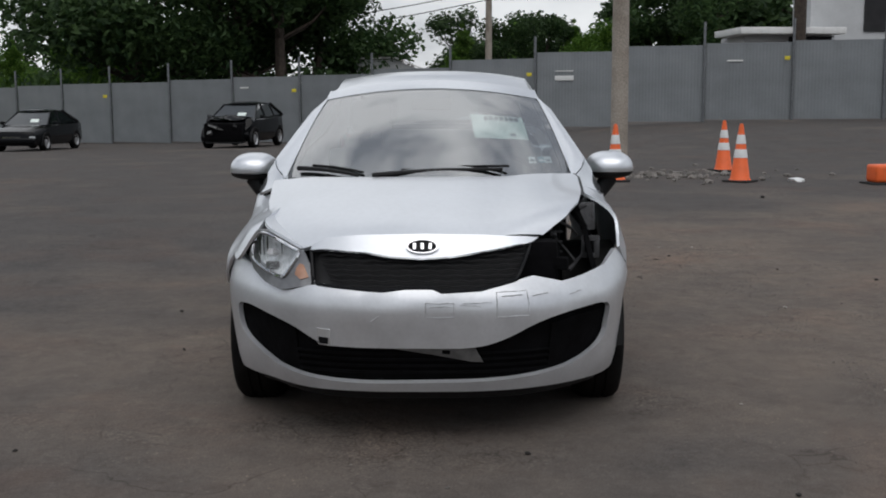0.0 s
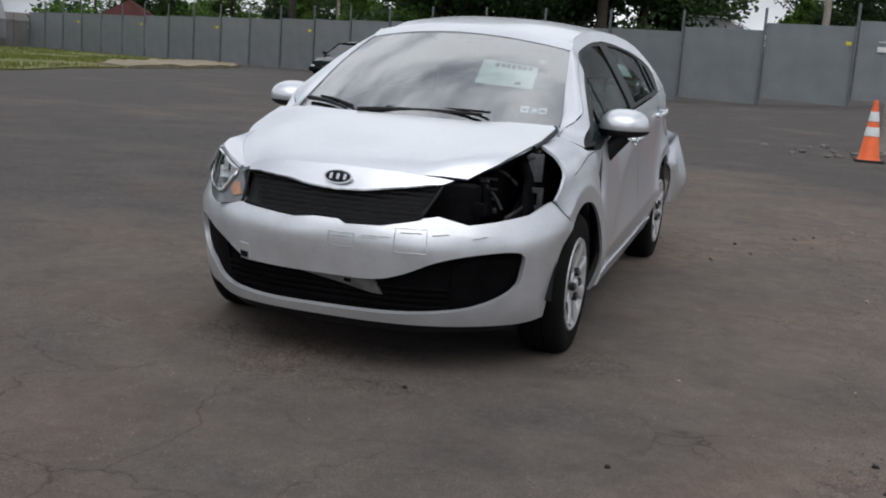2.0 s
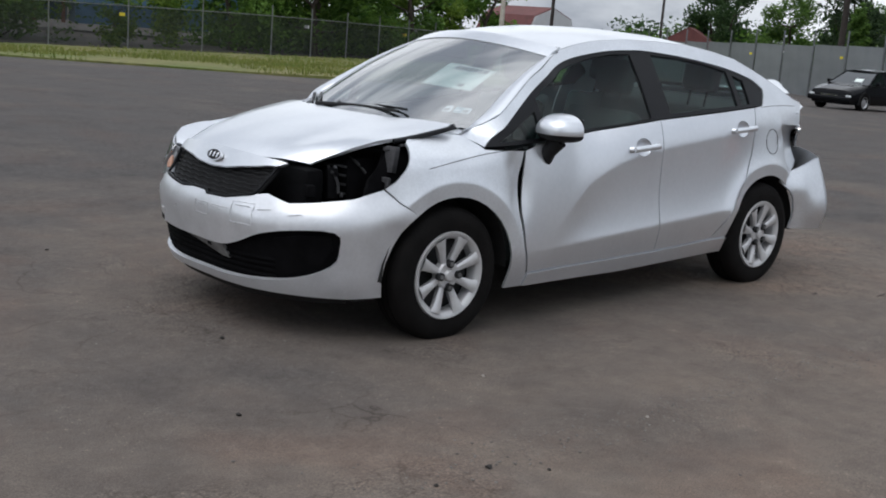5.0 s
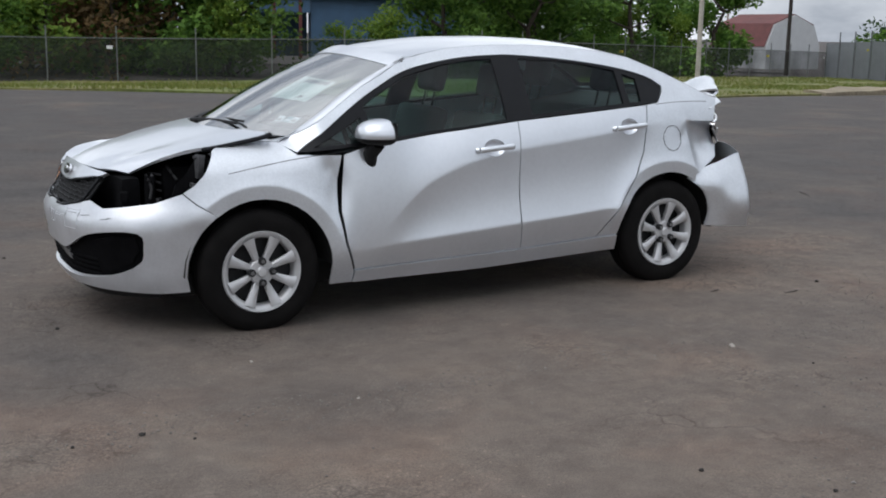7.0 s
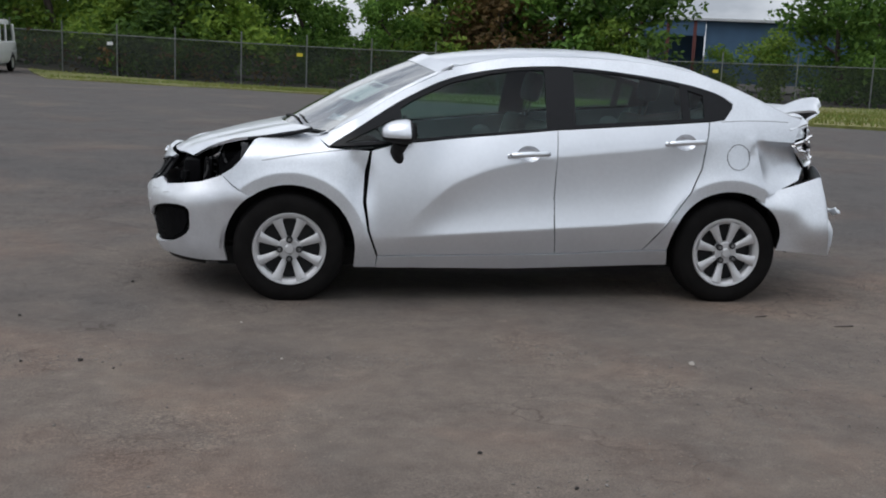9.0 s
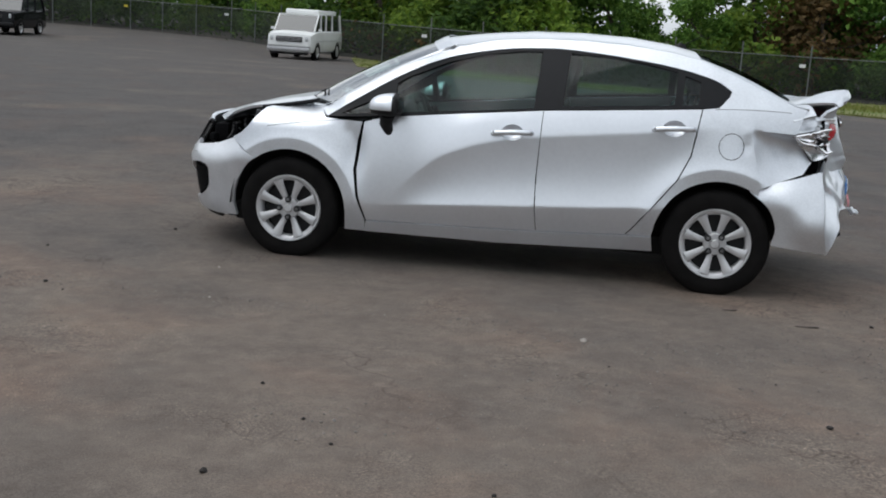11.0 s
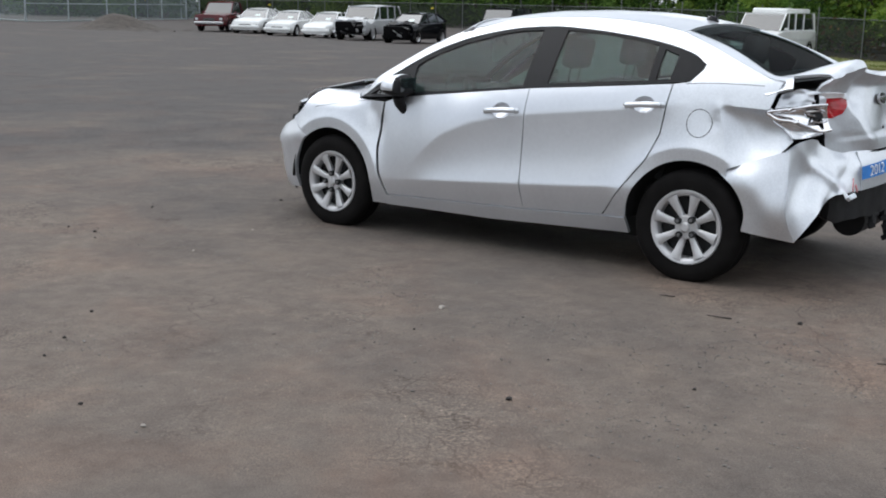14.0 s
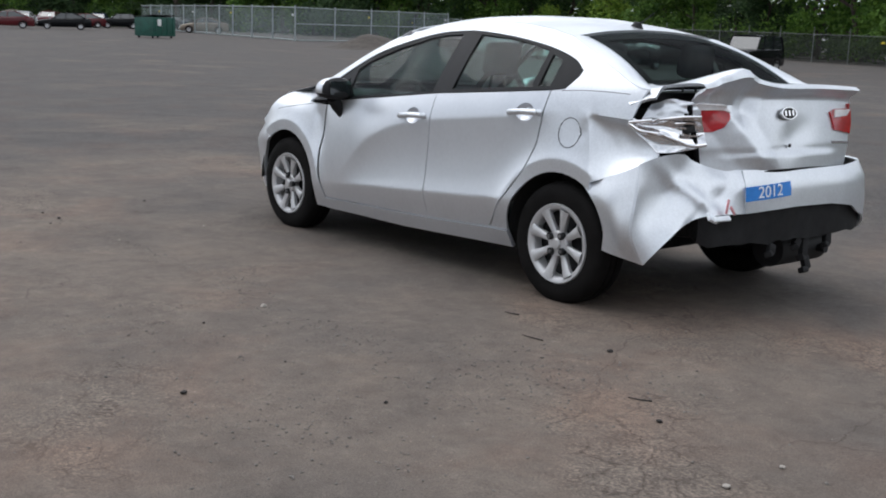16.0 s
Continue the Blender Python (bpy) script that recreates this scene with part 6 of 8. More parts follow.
def ribbed(length, h):
    """One fence sheet with shallow upright ribs."""
    n = max(4, int(length / 0.10) * 2)
    vv, ff = [], []
    for k in range(n + 1):
        y = 0.006 if k % 2 else 0.0
        x = length * k / n
        vv += [(x, y, 0), (x, y, h), (x, y - 0.01, 0), (x, y - 0.01, h)]
    for k in range(n):
        a, b = 4 * k, 4 * k + 4
        ff += [(a, b, b + 1, a + 1), (a + 2, a + 3, b + 3, b + 2), (a + 1, b + 1, b + 3, a + 3)]
    return vv, ff


for i, (a, b) in enumerate(zip(fence_posts, fence_posts[1:])):
    za = ground_z(*a)
    L = math.dist(a, b)
    ang = math.degrees(math.atan2(b[1] - a[1], b[0] - a[0]))
    v, f = ribbed(L - 0.06, H + random.uniform(-0.03, 0.03))
    ob = mesh_part("fence_panel", v, f, M["fence_sheet"], solid, smooth=False)
    ob.matrix_basis = pose(a[0], a[1], za + 0.02, 0, 0, ang)
    bm = bmesh.new()
    cyl(bm, 0.045, H + 0.95, (0, 0, (H + 0.95) / 2), seg=10)
    ob = part("fence_post", bm, M["fence_post"], solid)
    ob.matrix_basis = pose(a[0] + 0.06, a[1], za - 0.2)
    if i % 3 == 1:
        bm = bmesh.new()
        box(bm, (0.02, 0.17, 0.12), (0, 0, 0), (0, 0, 0), 0.003)
        ob = part("fence_tag", bm, M["yellow"], solid, "small yellow notice")
        ob.matrix_basis = pose(a[0] + 0.10, a[1] - 0.2, za + 1.95)

for y0, z0, w0, h0 in ((3.55, 1.75, 0.62, 0.16), (3.55, 1.98, 0.60, 0.03), (-8.2, 2.12, 0.40, 0.06), (8.9, 1.92, 0.5, 0.05)):
    x0 = float(np.interp(y0, [-14.4, 2.6, 16.0], [-40.2, -31.4, -28.6]))
    bm = bmesh.new()
    box(bm, (0.012, w0, h0), (0, 0, 0), (0, 0, 0), 0.002)
    ob = part("fence_notice", bm, M["white"], solid, "pale weathered notice")
    ob.matrix_basis = pose(x0 + 0.04, y0, ground_z(x0, y0) + z0, 0, 0, -12 if y0 > 2.6 else -27)

def screen_material(name, color, cover, scale=3.0, uneven=0.15):
    m = bpy.data.materials.new(name)
    m.use_nodes = True
    nt = m.node_tree
    p = nt.nodes["Principled BSDF"]
    p.inputs["Roughness"].default_value = 0.8
    o = nt.nodes["Material Output"]
    tr = nt.nodes.new("ShaderNodeBsdfTransparent")
    mx = nt.nodes.new("ShaderNodeMixShader")
    tc = nt.nodes.new("ShaderNodeTexCoord")
    n = nt.nodes.new("ShaderNodeTexNoise")
    n.inputs["Scale"].default_value, n.inputs["Detail"].default_value = scale, 6.0
    nt.links.new(tc.outputs["Object"], n.inputs["Vector"])
    mr = nt.nodes.new("ShaderNodeMapRange")
    mr.inputs["From Min"].default_value, mr.inputs["From Max"].default_value = 0.3, 0.7
    mr.inputs["To Min"].default_value, mr.inputs["To Max"].default_value = cover - uneven, min(1, cover + uneven)
    nt.links.new(n.outputs["Fac"], mr.inputs["Value"])
    r = nt.nodes.new("ShaderNodeValToRGB")
    r.color_ramp.elements[0].color, r.color_ramp.elements[1].color = (*[c * 0.7 for c in color], 1), (*[c * 1.3 for c in color], 1)
    nt.links.new(n.outputs["Fac"], r.inputs["Fac"])
    nt.links.new(r.outputs["Color"], p.inputs["Base Color"])
    nt.links.new(mr.outputs["Result"], mx.inputs["Fac"])
    nt.links.new(tr.outputs["BSDF"], mx.inputs[1])
    nt.links.new(p.outputs["BSDF"], mx.inputs[2])
    nt.links.new(mx.outputs["Shader"], o.inputs["Surface"])
    return m


M["mesh_screen"] = screen_material("dark_mesh_screen", (0.012, 0.017, 0.011), 0.58, 0.5, 0.16)
M["chain_link"] = screen_material("grey_chain_link", (0.36, 0.42, 0.42), 0.30, 0.4, 0.03)


def mesh_fence(line, h, name, label, mat, step=3.0, reach=0.45, post_r=0.035, post="fence_post_light", rails=(1.0,)):
    t = thing(name, label, "fence", kind="structure")
    posts = along(line, step)
    for i, (a, b) in enumerate(zip(posts, posts[1:])):
        za, zb3 = ground_z(*a), ground_z(*b)
        vv = [(a[0], a[1], za), (b[0], b[1], zb3), (b[0], b[1], zb3 + h), (a[0], a[1], za + h)]
        mesh_part("mesh_panel", vv, [(0, 1, 2, 3)], mat, t, smooth=False)
        bm = bmesh.new()
        cyl(bm, post_r, h + reach, (a[0], a[1] + 0.05, za + (h + reach) / 2), seg=8)
        part("fence_post", bm, M[post], t)
        for lv in rails:
            v, f = tube([(a[0], a[1] + 0.05, za + h * lv), (b[0], b[1] + 0.05, zb3 + h * lv)], post_r * 0.6, 6)
            mesh_part("fence_rail", v, f, M[post], t)
        if i % 3 == 0:
            bm = bmesh.new()
            box(bm, (0.25, 0.02, 0.14), (a[0] + 0.3, a[1] + 0.08, za + h * 0.78))
            part("fence_tag", bm, M["yellow"] if i % 2 else M["white"], t)
    return t


M["gate_post"] = principled("bright_galvanised", (0.30, 0.335, 0.335), 0.5, 0.2, var=0.12, scale=6)
M["fence_post_light"] = principled("light_galvanised", (0.15, 0.16, 0.15), 0.55, 0.3, var=0.15, scale=8)
mesh_fence([(-60.8, -51.8), (-45, -47), (-24, -39), (-8, -42), (6, -42.6), (14, -48), (23, -57), (31, -60.5), (52, -65), (75, -63.5)], 1.85, "screened_fence", "dark screened chain-link fence with steel posts", M["mesh_screen"], rails=(0.98,), post_r=0.03)
mesh_fence([(74.5, -61.5), (70.5, -50), (67.5, -40.8)], 2.5, "chain_link_gate", "grey chain-link fence by the gate", M["chain_link"], 4.2, 0.15, 0.06, "gate_post", (1.0, 0.52, 0.03))
mesh_fence([(67.5, -40.8), (80, -42.5), (95, -45.5), (112, -49)], 2.5, "chain_link_gate", "grey chain-link gate panels", M["chain_link"], 4.0, 0.15, 0.07, "gate_post", (1.0, 0.04))
mesh_fence([(75, -63.5), (95, -70), (120, -76)], 2.1, "chain_link_fence", "grey chain-link fence beyond the gate", M["chain_link"], 4.0, 0.15, 0.05, "gate_post")

# ---- trees ----
M["bark"] = principled("bark", (0.055, 0.042, 0.033), 0.95, 0, var=0.35, scale=6, bump=0.6, bump_scale=22)


def leaf_material(name, c1, c2):
    m = bpy.data.materials.new(name)
    m.use_nodes = True
    nt = m.node_tree
    p = nt.nodes["Principled BSDF"]
    p.inputs["Roughness"].default_value = 0.6
    p.inputs["Specular IOR Level"].default_value = 0.25
    g = nt.nodes.new("ShaderNodeNewGeometry")
    r = nt.nodes.new("ShaderNodeValToRGB")
    r.color_ramp.elements[0].color, r.color_ramp.elements[1].color = (*c1, 1), (*c2, 1)
    nt.links.new(g.outputs["Random Per Island"], r.inputs["Fac"])
    oi = nt.nodes.new("ShaderNodeObjectInfo")
    hs = nt.nodes.new("ShaderNodeHueSaturation")
    mr = nt.nodes.new("ShaderNodeMapRange")
    mr.inputs["To Min"].default_value, mr.inputs["To Max"].default_value = 0.7, 1.3
    nt.links.new(oi.outputs["Random"], mr.inputs["Value"])
    nt.links.new(mr.outputs["Result"], hs.inputs["Value"])
    nt.links.new(r.outputs["Color"], hs.inputs["Color"])
    nt.links.new(hs.outputs["Color"], p.inputs["Base Color"])
    tl = nt.nodes.new("ShaderNodeBsdfTranslucent")
    nt.links.new(hs.outputs["Color"], tl.inputs["Color"])
    mx = nt.nodes.new("ShaderNodeMixShader")
    mx.inputs["Fac"].default_value = 0.38
    nt.links.new(p.outputs["BSDF"], mx.inputs[1])
    nt.links.new(tl.outputs["BSDF"], mx.inputs[2])
    nt.links.new(mx.outputs["Shader"], nt.nodes["Material Output"].inputs["Surface"])
    return m


M["leaf"] = leaf_material("green_leaves", (0.040, 0.098, 0.017), (0.150, 0.262, 0.045))
M["leaf_light"] = leaf_material("light_green_leaves", (0.085, 0.165, 0.018), (0.23, 0.33, 0.045))
M["leaf_dark"] = leaf_material("dark_needles", (0.020, 0.046, 0.018), (0.066, 0.115, 0.039))
M["leaf_brown"] = leaf_material("reddish_leaves", (0.07, 0.05, 0.02), (0.16, 0.10, 0.04))


def leaves(centres, count, size, rng):
    """Small bent leaf clumps scattered about branch ends."""
    v, f = [], []
    for _ in range(count):
        cx, cy, cz, cr = rng.choice(centres)
        d = Vector((rng.gauss(0, 1), rng.gauss(0, 1), rng.gauss(0, 0.8)))
        d *= cr * rng.uniform(0.35, 1.0) / max(d.length, 1e-3)
        c = Vector((cx, cy, cz)) + d
        a = Vector((rng.gauss(0, 1), rng.gauss(0, 1), rng.gauss(0, 0.7))).normalized()
        b = a.orthogonal().normalized()
        s = size * rng.uniform(0.6, 1.5)
        n = len(v)
        k = a.cross(b) * s * 0.3
        v += [c - a * s, c + b * s * 0.55 + k, c + a * s, c - b * s * 0.55 + k]
        f += [(n, n + 1, n + 2), (n, n + 2, n + 3)]
    return v, f


def make_tree(seed, h, spread, kind, mat, count, fineness=1.0):
    """A trunk with limbs, and a crown of small leaf clumps round the limbs' ends."""
    r = random.Random(seed)
    t = thing("tree", "leafy green tree with a dense uneven crown" if kind == "leaf" else "tall dark conifer with drooping boughs", "tree", group="trees behind the fence")
    bend = 0.15 if kind == "leaf" else 0.015
    trunk = [(bend * r.gauss(0, 1) * k, bend * r.gauss(0, 1) * k, h * 0.8 * k / 5) for k in range(6)]
    pieces = [tube(trunk, h * 0.022, 8, h * 0.006)]
    ends = []
    if kind == "leaf":
        for k in range(13):
            q = r.uniform(0.08, 0.95)
            base = Vector(trunk[min(5, int(q * 5))])
            a = r.uniform(0, 6.28)
            ln = spread * r.uniform(0.5, 1.0) * (1.1 - 0.55 * q)
            tip = base + Vector((math.cos(a) * ln, math.sin(a) * ln, h * r.uniform(0.08, 0.22)))
            mid = (base + tip) / 2 + Vector((0, 0, -0.03 * h))
            pieces.append(tube([base, mid, tip], h * 0.008, 5, h * 0.002))
            ends.append((*tip, spread * r.uniform(0.26, 0.46)))
            ends.append((*((base + tip * 2) / 3 + Vector((r.gauss(0, .3), r.gauss(0, .3), 0.3))), spread * r.uniform(0.25, 0.42)))
        for k in range(4):
            a = r.uniform(0, 6.28)
            ends.append((math.cos(a) * spread * 0.3, math.sin(a) * spread * 0.3, h * r.uniform(0.80, 0.95), spread * 0.33))
    else:
        for k in range(34):
            q = 0.14 + 0.84 * (k + r.uniform(-1.2, 1.2)) / 35
            base = Vector((0, 0, h * q * 0.98))
            a = k * 2.4
            ln = spread * (1.05 - q) ** 0.8 * r.uniform(0.35, 1.15)
            tip = base + Vector((math.cos(a) * ln, math.sin(a) * ln, -0.04 * h * (1 - q) + 0.1))
            pieces.append(tube([base, tip], h * 0.005, 4, h * 0.001))
            for m in (0.4, 0.7, 1.0):
                ends.append((*(base + (tip - base) * m), 0.12 * spread + 0.25 * ln * (1.2 - m)))
        ends.append((0, 0, h * 0.97, 0.25))
    mesh_part("trunk", *joined(pieces), M["bark"], t)
    lv, lf = leaves(ends, count, (0.0135 * h + 0.058) * fineness, r)
    mesh_part("crown", lv, lf, mat, t, smooth=False)
    return t


KINDS = [make_tree(11, 11, 4.2, "leaf", M["leaf"], 5200), make_tree(12, 9, 3.6, "leaf", M["leaf"], 4600), make_tree(13, 13, 4.6, "leaf", M["leaf_dark"], 5600),
         make_tree(14, 6, 2.6, "leaf", M["leaf_light"], 3200), make_tree(15, 13, 3.2, "conifer", M["leaf_dark"], 5200), make_tree(16, 4.2, 2.2, "leaf", M["leaf_light"], 2400),
         make_tree(17, 7, 3.0, "leaf", M["leaf_brown"], 3000), make_tree(18, 15, 5.4, "leaf", M["leaf_dark"], 15000, 0.62), make_tree(19, 11, 3.6, "conifer", M["leaf"], 9000, 0.6)]
placed = [0] * len(KINDS)


# places where the woods stand low and the sky comes through, as lines on the plan
LOW_SPOTS = [((23, -35), (56, -85)), ((15.5, -40), (36, -89)), ((-1.5, -40), (-6, -95)), ((-44, -2.75), (-94, -5.6)), ((-19, -46), (-35, -88))]


def low_spot(x, y):
    """How far the woods stand down at a place: 0 none, 1 most."""
    best = 0.0
    for a, b in LOW_SPOTS:
        ab, ap = np.subtract(b, a), np.subtract((x, y), a)
        t = min(1.0, max(0.0, float(ap @ ab / (ab @ ab))))
        best = max(best, 1 - ease(1.6, 4.2, float(np.linalg.norm(ap - t * ab))))
    return best


def tree(kind, x, y, s=1.0, turn=None):
    s *= 1 - 0.52 * low_spot(x, y)
    m = pose(x, y, ground_z(x, y) - 0.1, 0, 0, turn if turn is not None else trng.uniform(0, 360)) @ Matrix.Scale(s, 4)
    if not placed[kind]:
        placed[kind] = 1
        KINDS[kind].matrix_basis = m
        return KINDS[kind]
    src = KINDS[kind]
    ob = copy_thing(src, Matrix.Identity(4))
    ob.matrix_basis = m
    return ob


trng = random.Random(21)


def belt(line, step, kinds, back, smin=0.8, smax=1.25):
    pts = along(line, step)
    for a in pts:
        for row in back:
            x, y = a[0] + trng.uniform(-1.2, 1.2), a[1] + trng.uniform(-1.2, 1.2)
            nx, ny = row
            tree(trng.choice(kinds), x + nx, y + ny, trng.uniform(smin, smax))


# woods behind the screened fence
belt([(-51, -54), (-46, -52), (-27, -44.5)], 3.6, [0, 1, 0, 3], [(0, 0), (-3, -7)], 0.7, 1.0)
belt([(-24, -45), (-15, -46)], 4.0, [3, 5, 3], [(0, 0)], 0.8, 1.1)
belt([(-14, -48), (-4, -47.5), (6, -48), (14, -54)], 2.8, [0, 1, 0, 1, 3, 6], [(0, 0), (1, -6)], 0.85, 1.15)
belt([(20, -61), (31, -66), (55, -72), (80, -72), (110, -80)], 4.6, [0, 2, 0, 1, 1, 5, 3], [(0, 0), (2, -9)], 0.85, 1.3)
belt([(82, -66), (104, -62), (125, -56), (150, -40), (165, -10)], 5.0, [0, 2, 2, 1], [(0, 0), (8, -4)], 0.9, 1.4)
# trees beyond the sheet fence
belt([(-51, -15), (-47.5, -8.5)], 3.4, [7], [(0, 0), (-5, 1)], 0.95, 1.2)
belt([(-82, -8), (-76, 8), (-70, 24)], 4.0, [8, 2, 7, 1], [(0, 0), (-9, 1)], 0.42, 0.75)
belt([(-66, -18), (-76, -38), (-92, -62)], 4.5, [2, 1, 0, 2], [(0, 0), (-8, 2)], 0.4, 0.72)
belt([(-58, 0.5), (-57, 9.5)], 1.9, [2, 8, 1, 2], [(0, 0), (-6, 1)], 0.42, 0.62)
belt([(-58, 9.5), (-56, 16.5)], 2.3, [7, 1], [(0, 0)], 0.66, 0.9)
belt([(-70, -7), (-68, 2)], 2.6, [1, 3, 1], [(0, 0)], 0.42, 0.62)
belt([(-66, -32), (-57, -17)], 3.0, [1, 0, 3, 8], [(0, 0)], 0.42, 0.62)
tree(2, -53, 14.0, 0.85)
tree(2, -50, 13.0, 0.6)
tree(8, -62, -22.5, 0.85)
tree(1, -60, -19.5, 0.9)
tree(8, -66, 0.2, 0.62)
belt([(-62, 16), (-60, 34)], 4.0, [4, 1, 2], [(0, 0)], 0.7, 1.0)


def undergrowth(line, h, name, label, mat, seed, density=16, size=0.12):
    """Tangled shrubs along a line."""
    r = random.Random(seed)
    cs = []
    for a in along(line, 1.3):
        for k in range(3):
            x, y = a[0] + r.gauss(0, 0.8), a[1] + r.gauss(0, 0.6)
            hh = h * (1 - 0.62 * low_spot(x, y)) if h > 5 else h
            cs.append((x, y, ground_z(x, y) + hh * r.uniform(0.1, 0.85), hh * r.uniform(0.25, 0.5)))
    v, f = leaves(cs, int(len(cs) * density * 1.5), size, r)
    ob = mesh_part(name, v, f, mat, smooth=False)
    return tagged(ob, label, "shrubs", kind="stuff")


undergrowth([(-52, -52), (-45, -49.5), (-24, -41.5)], 2.4, "shrubs", "tangled green shrubs behind the fence", M["leaf"], 5)
undergrowth([(-24, -41.5), (-8, -44), (6, -44.6), (14, -50), (23, -59)], 2.6, "shrubs", "tangled green and brown shrubs behind the fence", M["leaf"], 6)
undergrowth([(-8, -43.4), (6, -44), (14, -49.4)], 1.6, "shrubs", "reddish brown brush behind the fence", M["leaf_brown"], 7, 7)
undergrowth([(23, -60), (31, -63), (52, -68), (75, -67), (104, -72)], 3.0, "shrubs", "dense green shrubs at the wood's edge", M["leaf"], 8)
undergrowth([(80, -58), (104, -57), (130, -48), (150, -30)], 3.4, "shrubs", "dark green shrubs beyond the gate", M["leaf_dark"], 9)
undergrowth([(22, -70), (31, -76), (55, -83), (80, -84), (108, -90)], 9.0, "woods", "dark dense woods behind the first trees", M["leaf_dark"], 10, 34, 0.34)
undergrowth([(108, -72), (128, -64), (152, -48), (172, -20)], 9.0, "woods", "dark dense woods beyond the gate", M["leaf_dark"], 12, 34, 0.36)
undergrowth([(-14, -56), (-4, -55.5), (8, -57), (16, -62)], 7.0, "woods", "dense green woods behind the fence", M["leaf"], 13, 30, 0.28)
undergrowth([(-104, -84), (-96, -62), (-88, -40), (-82, -20), (-80, -8)], 5.6, "woods", "dark green woods far beyond the sheet fence", M["leaf_dark"], 16, 30, 0.30)
undergrowth([(-94, -76), (-86, -56), (-80, -38), (-74, -20)], 4.4, "woods", "green scrub beyond the sheet fence", M["leaf"], 17, 24, 0.24)
undergrowth([(-82, -10), (-80, 4), (-74, 18), (-66, 34)], 6.2, "woods", "dark green woods beyond the white building", M["leaf_dark"], 18, 30, 0.30)
# unseen woods added behind the camera's walk to close the lot and darken reflections
undergrowth([(-40, 70), (0, 78), (45, 70), (85, 45)], 7.0, "woods", "unseen dark woods added along the far side of the lot for reflections", M["leaf_dark"], 14, 40, 0.45)
undergrowth([(85, 45), (112, 15), (122, -10)], 7.0, "woods", "unseen dark woods added at the lot's end for reflections", M["leaf_dark"], 15, 34, 0.42)

# ---- parked vehicles ----
def paint(name, c, rough=0.14, metal=0.0):
    return principled(name, c, rough, metal, var=0.06, scale=1.5, coat=0.0, fine=0.03, spec=0.3 if c[0] > 0.05 else 0.16)


M["p_black"] = paint("black_paint", (0.005, 0.0055, 0.0065))
M["p_white"] = paint("white_car_paint", (0.74, 0.75, 0.74))
M["p_red"] = paint("maroon_paint", (0.085, 0.014, 0.017))
M["p_silver"] = paint("grey_car_paint", (0.50, 0.51, 0.52), 0.35, 0.3)
M["p_tan"] = paint("tan_car_paint", (0.20, 0.165, 0.13), 0.3, 0.2)
M["p_blue"] = paint("dark_blue_paint", (0.02, 0.03, 0.06))
M["alloy"] = principled("alloy_wheel", (0.50, 0.50, 0.51), 0.35, 0.7, var=0.1, scale=10)
M["head_lens"] = principled("headlight_lens", (0.55, 0.57, 0.58), 0.15, 0.2, var=0.15, scale=10, coat=0.8)


def rings(stations, closed_ends=True):
    """Skins a row of equal rings of points."""
    v = [p for s in stations for p in s]
    n = len(stations[0])
    f = [(i * n + j, i * n + (j + 1) % n, (i + 1) * n + (j + 1) % n, (i + 1) * n + j) for i in range(len(stations) - 1) for j in range(n)]
    if closed_ends:
        f.append(tuple(range(n))[::-1])
        f.append(tuple((len(stations) - 1) * n + j for j in range(n)))
    return v, f


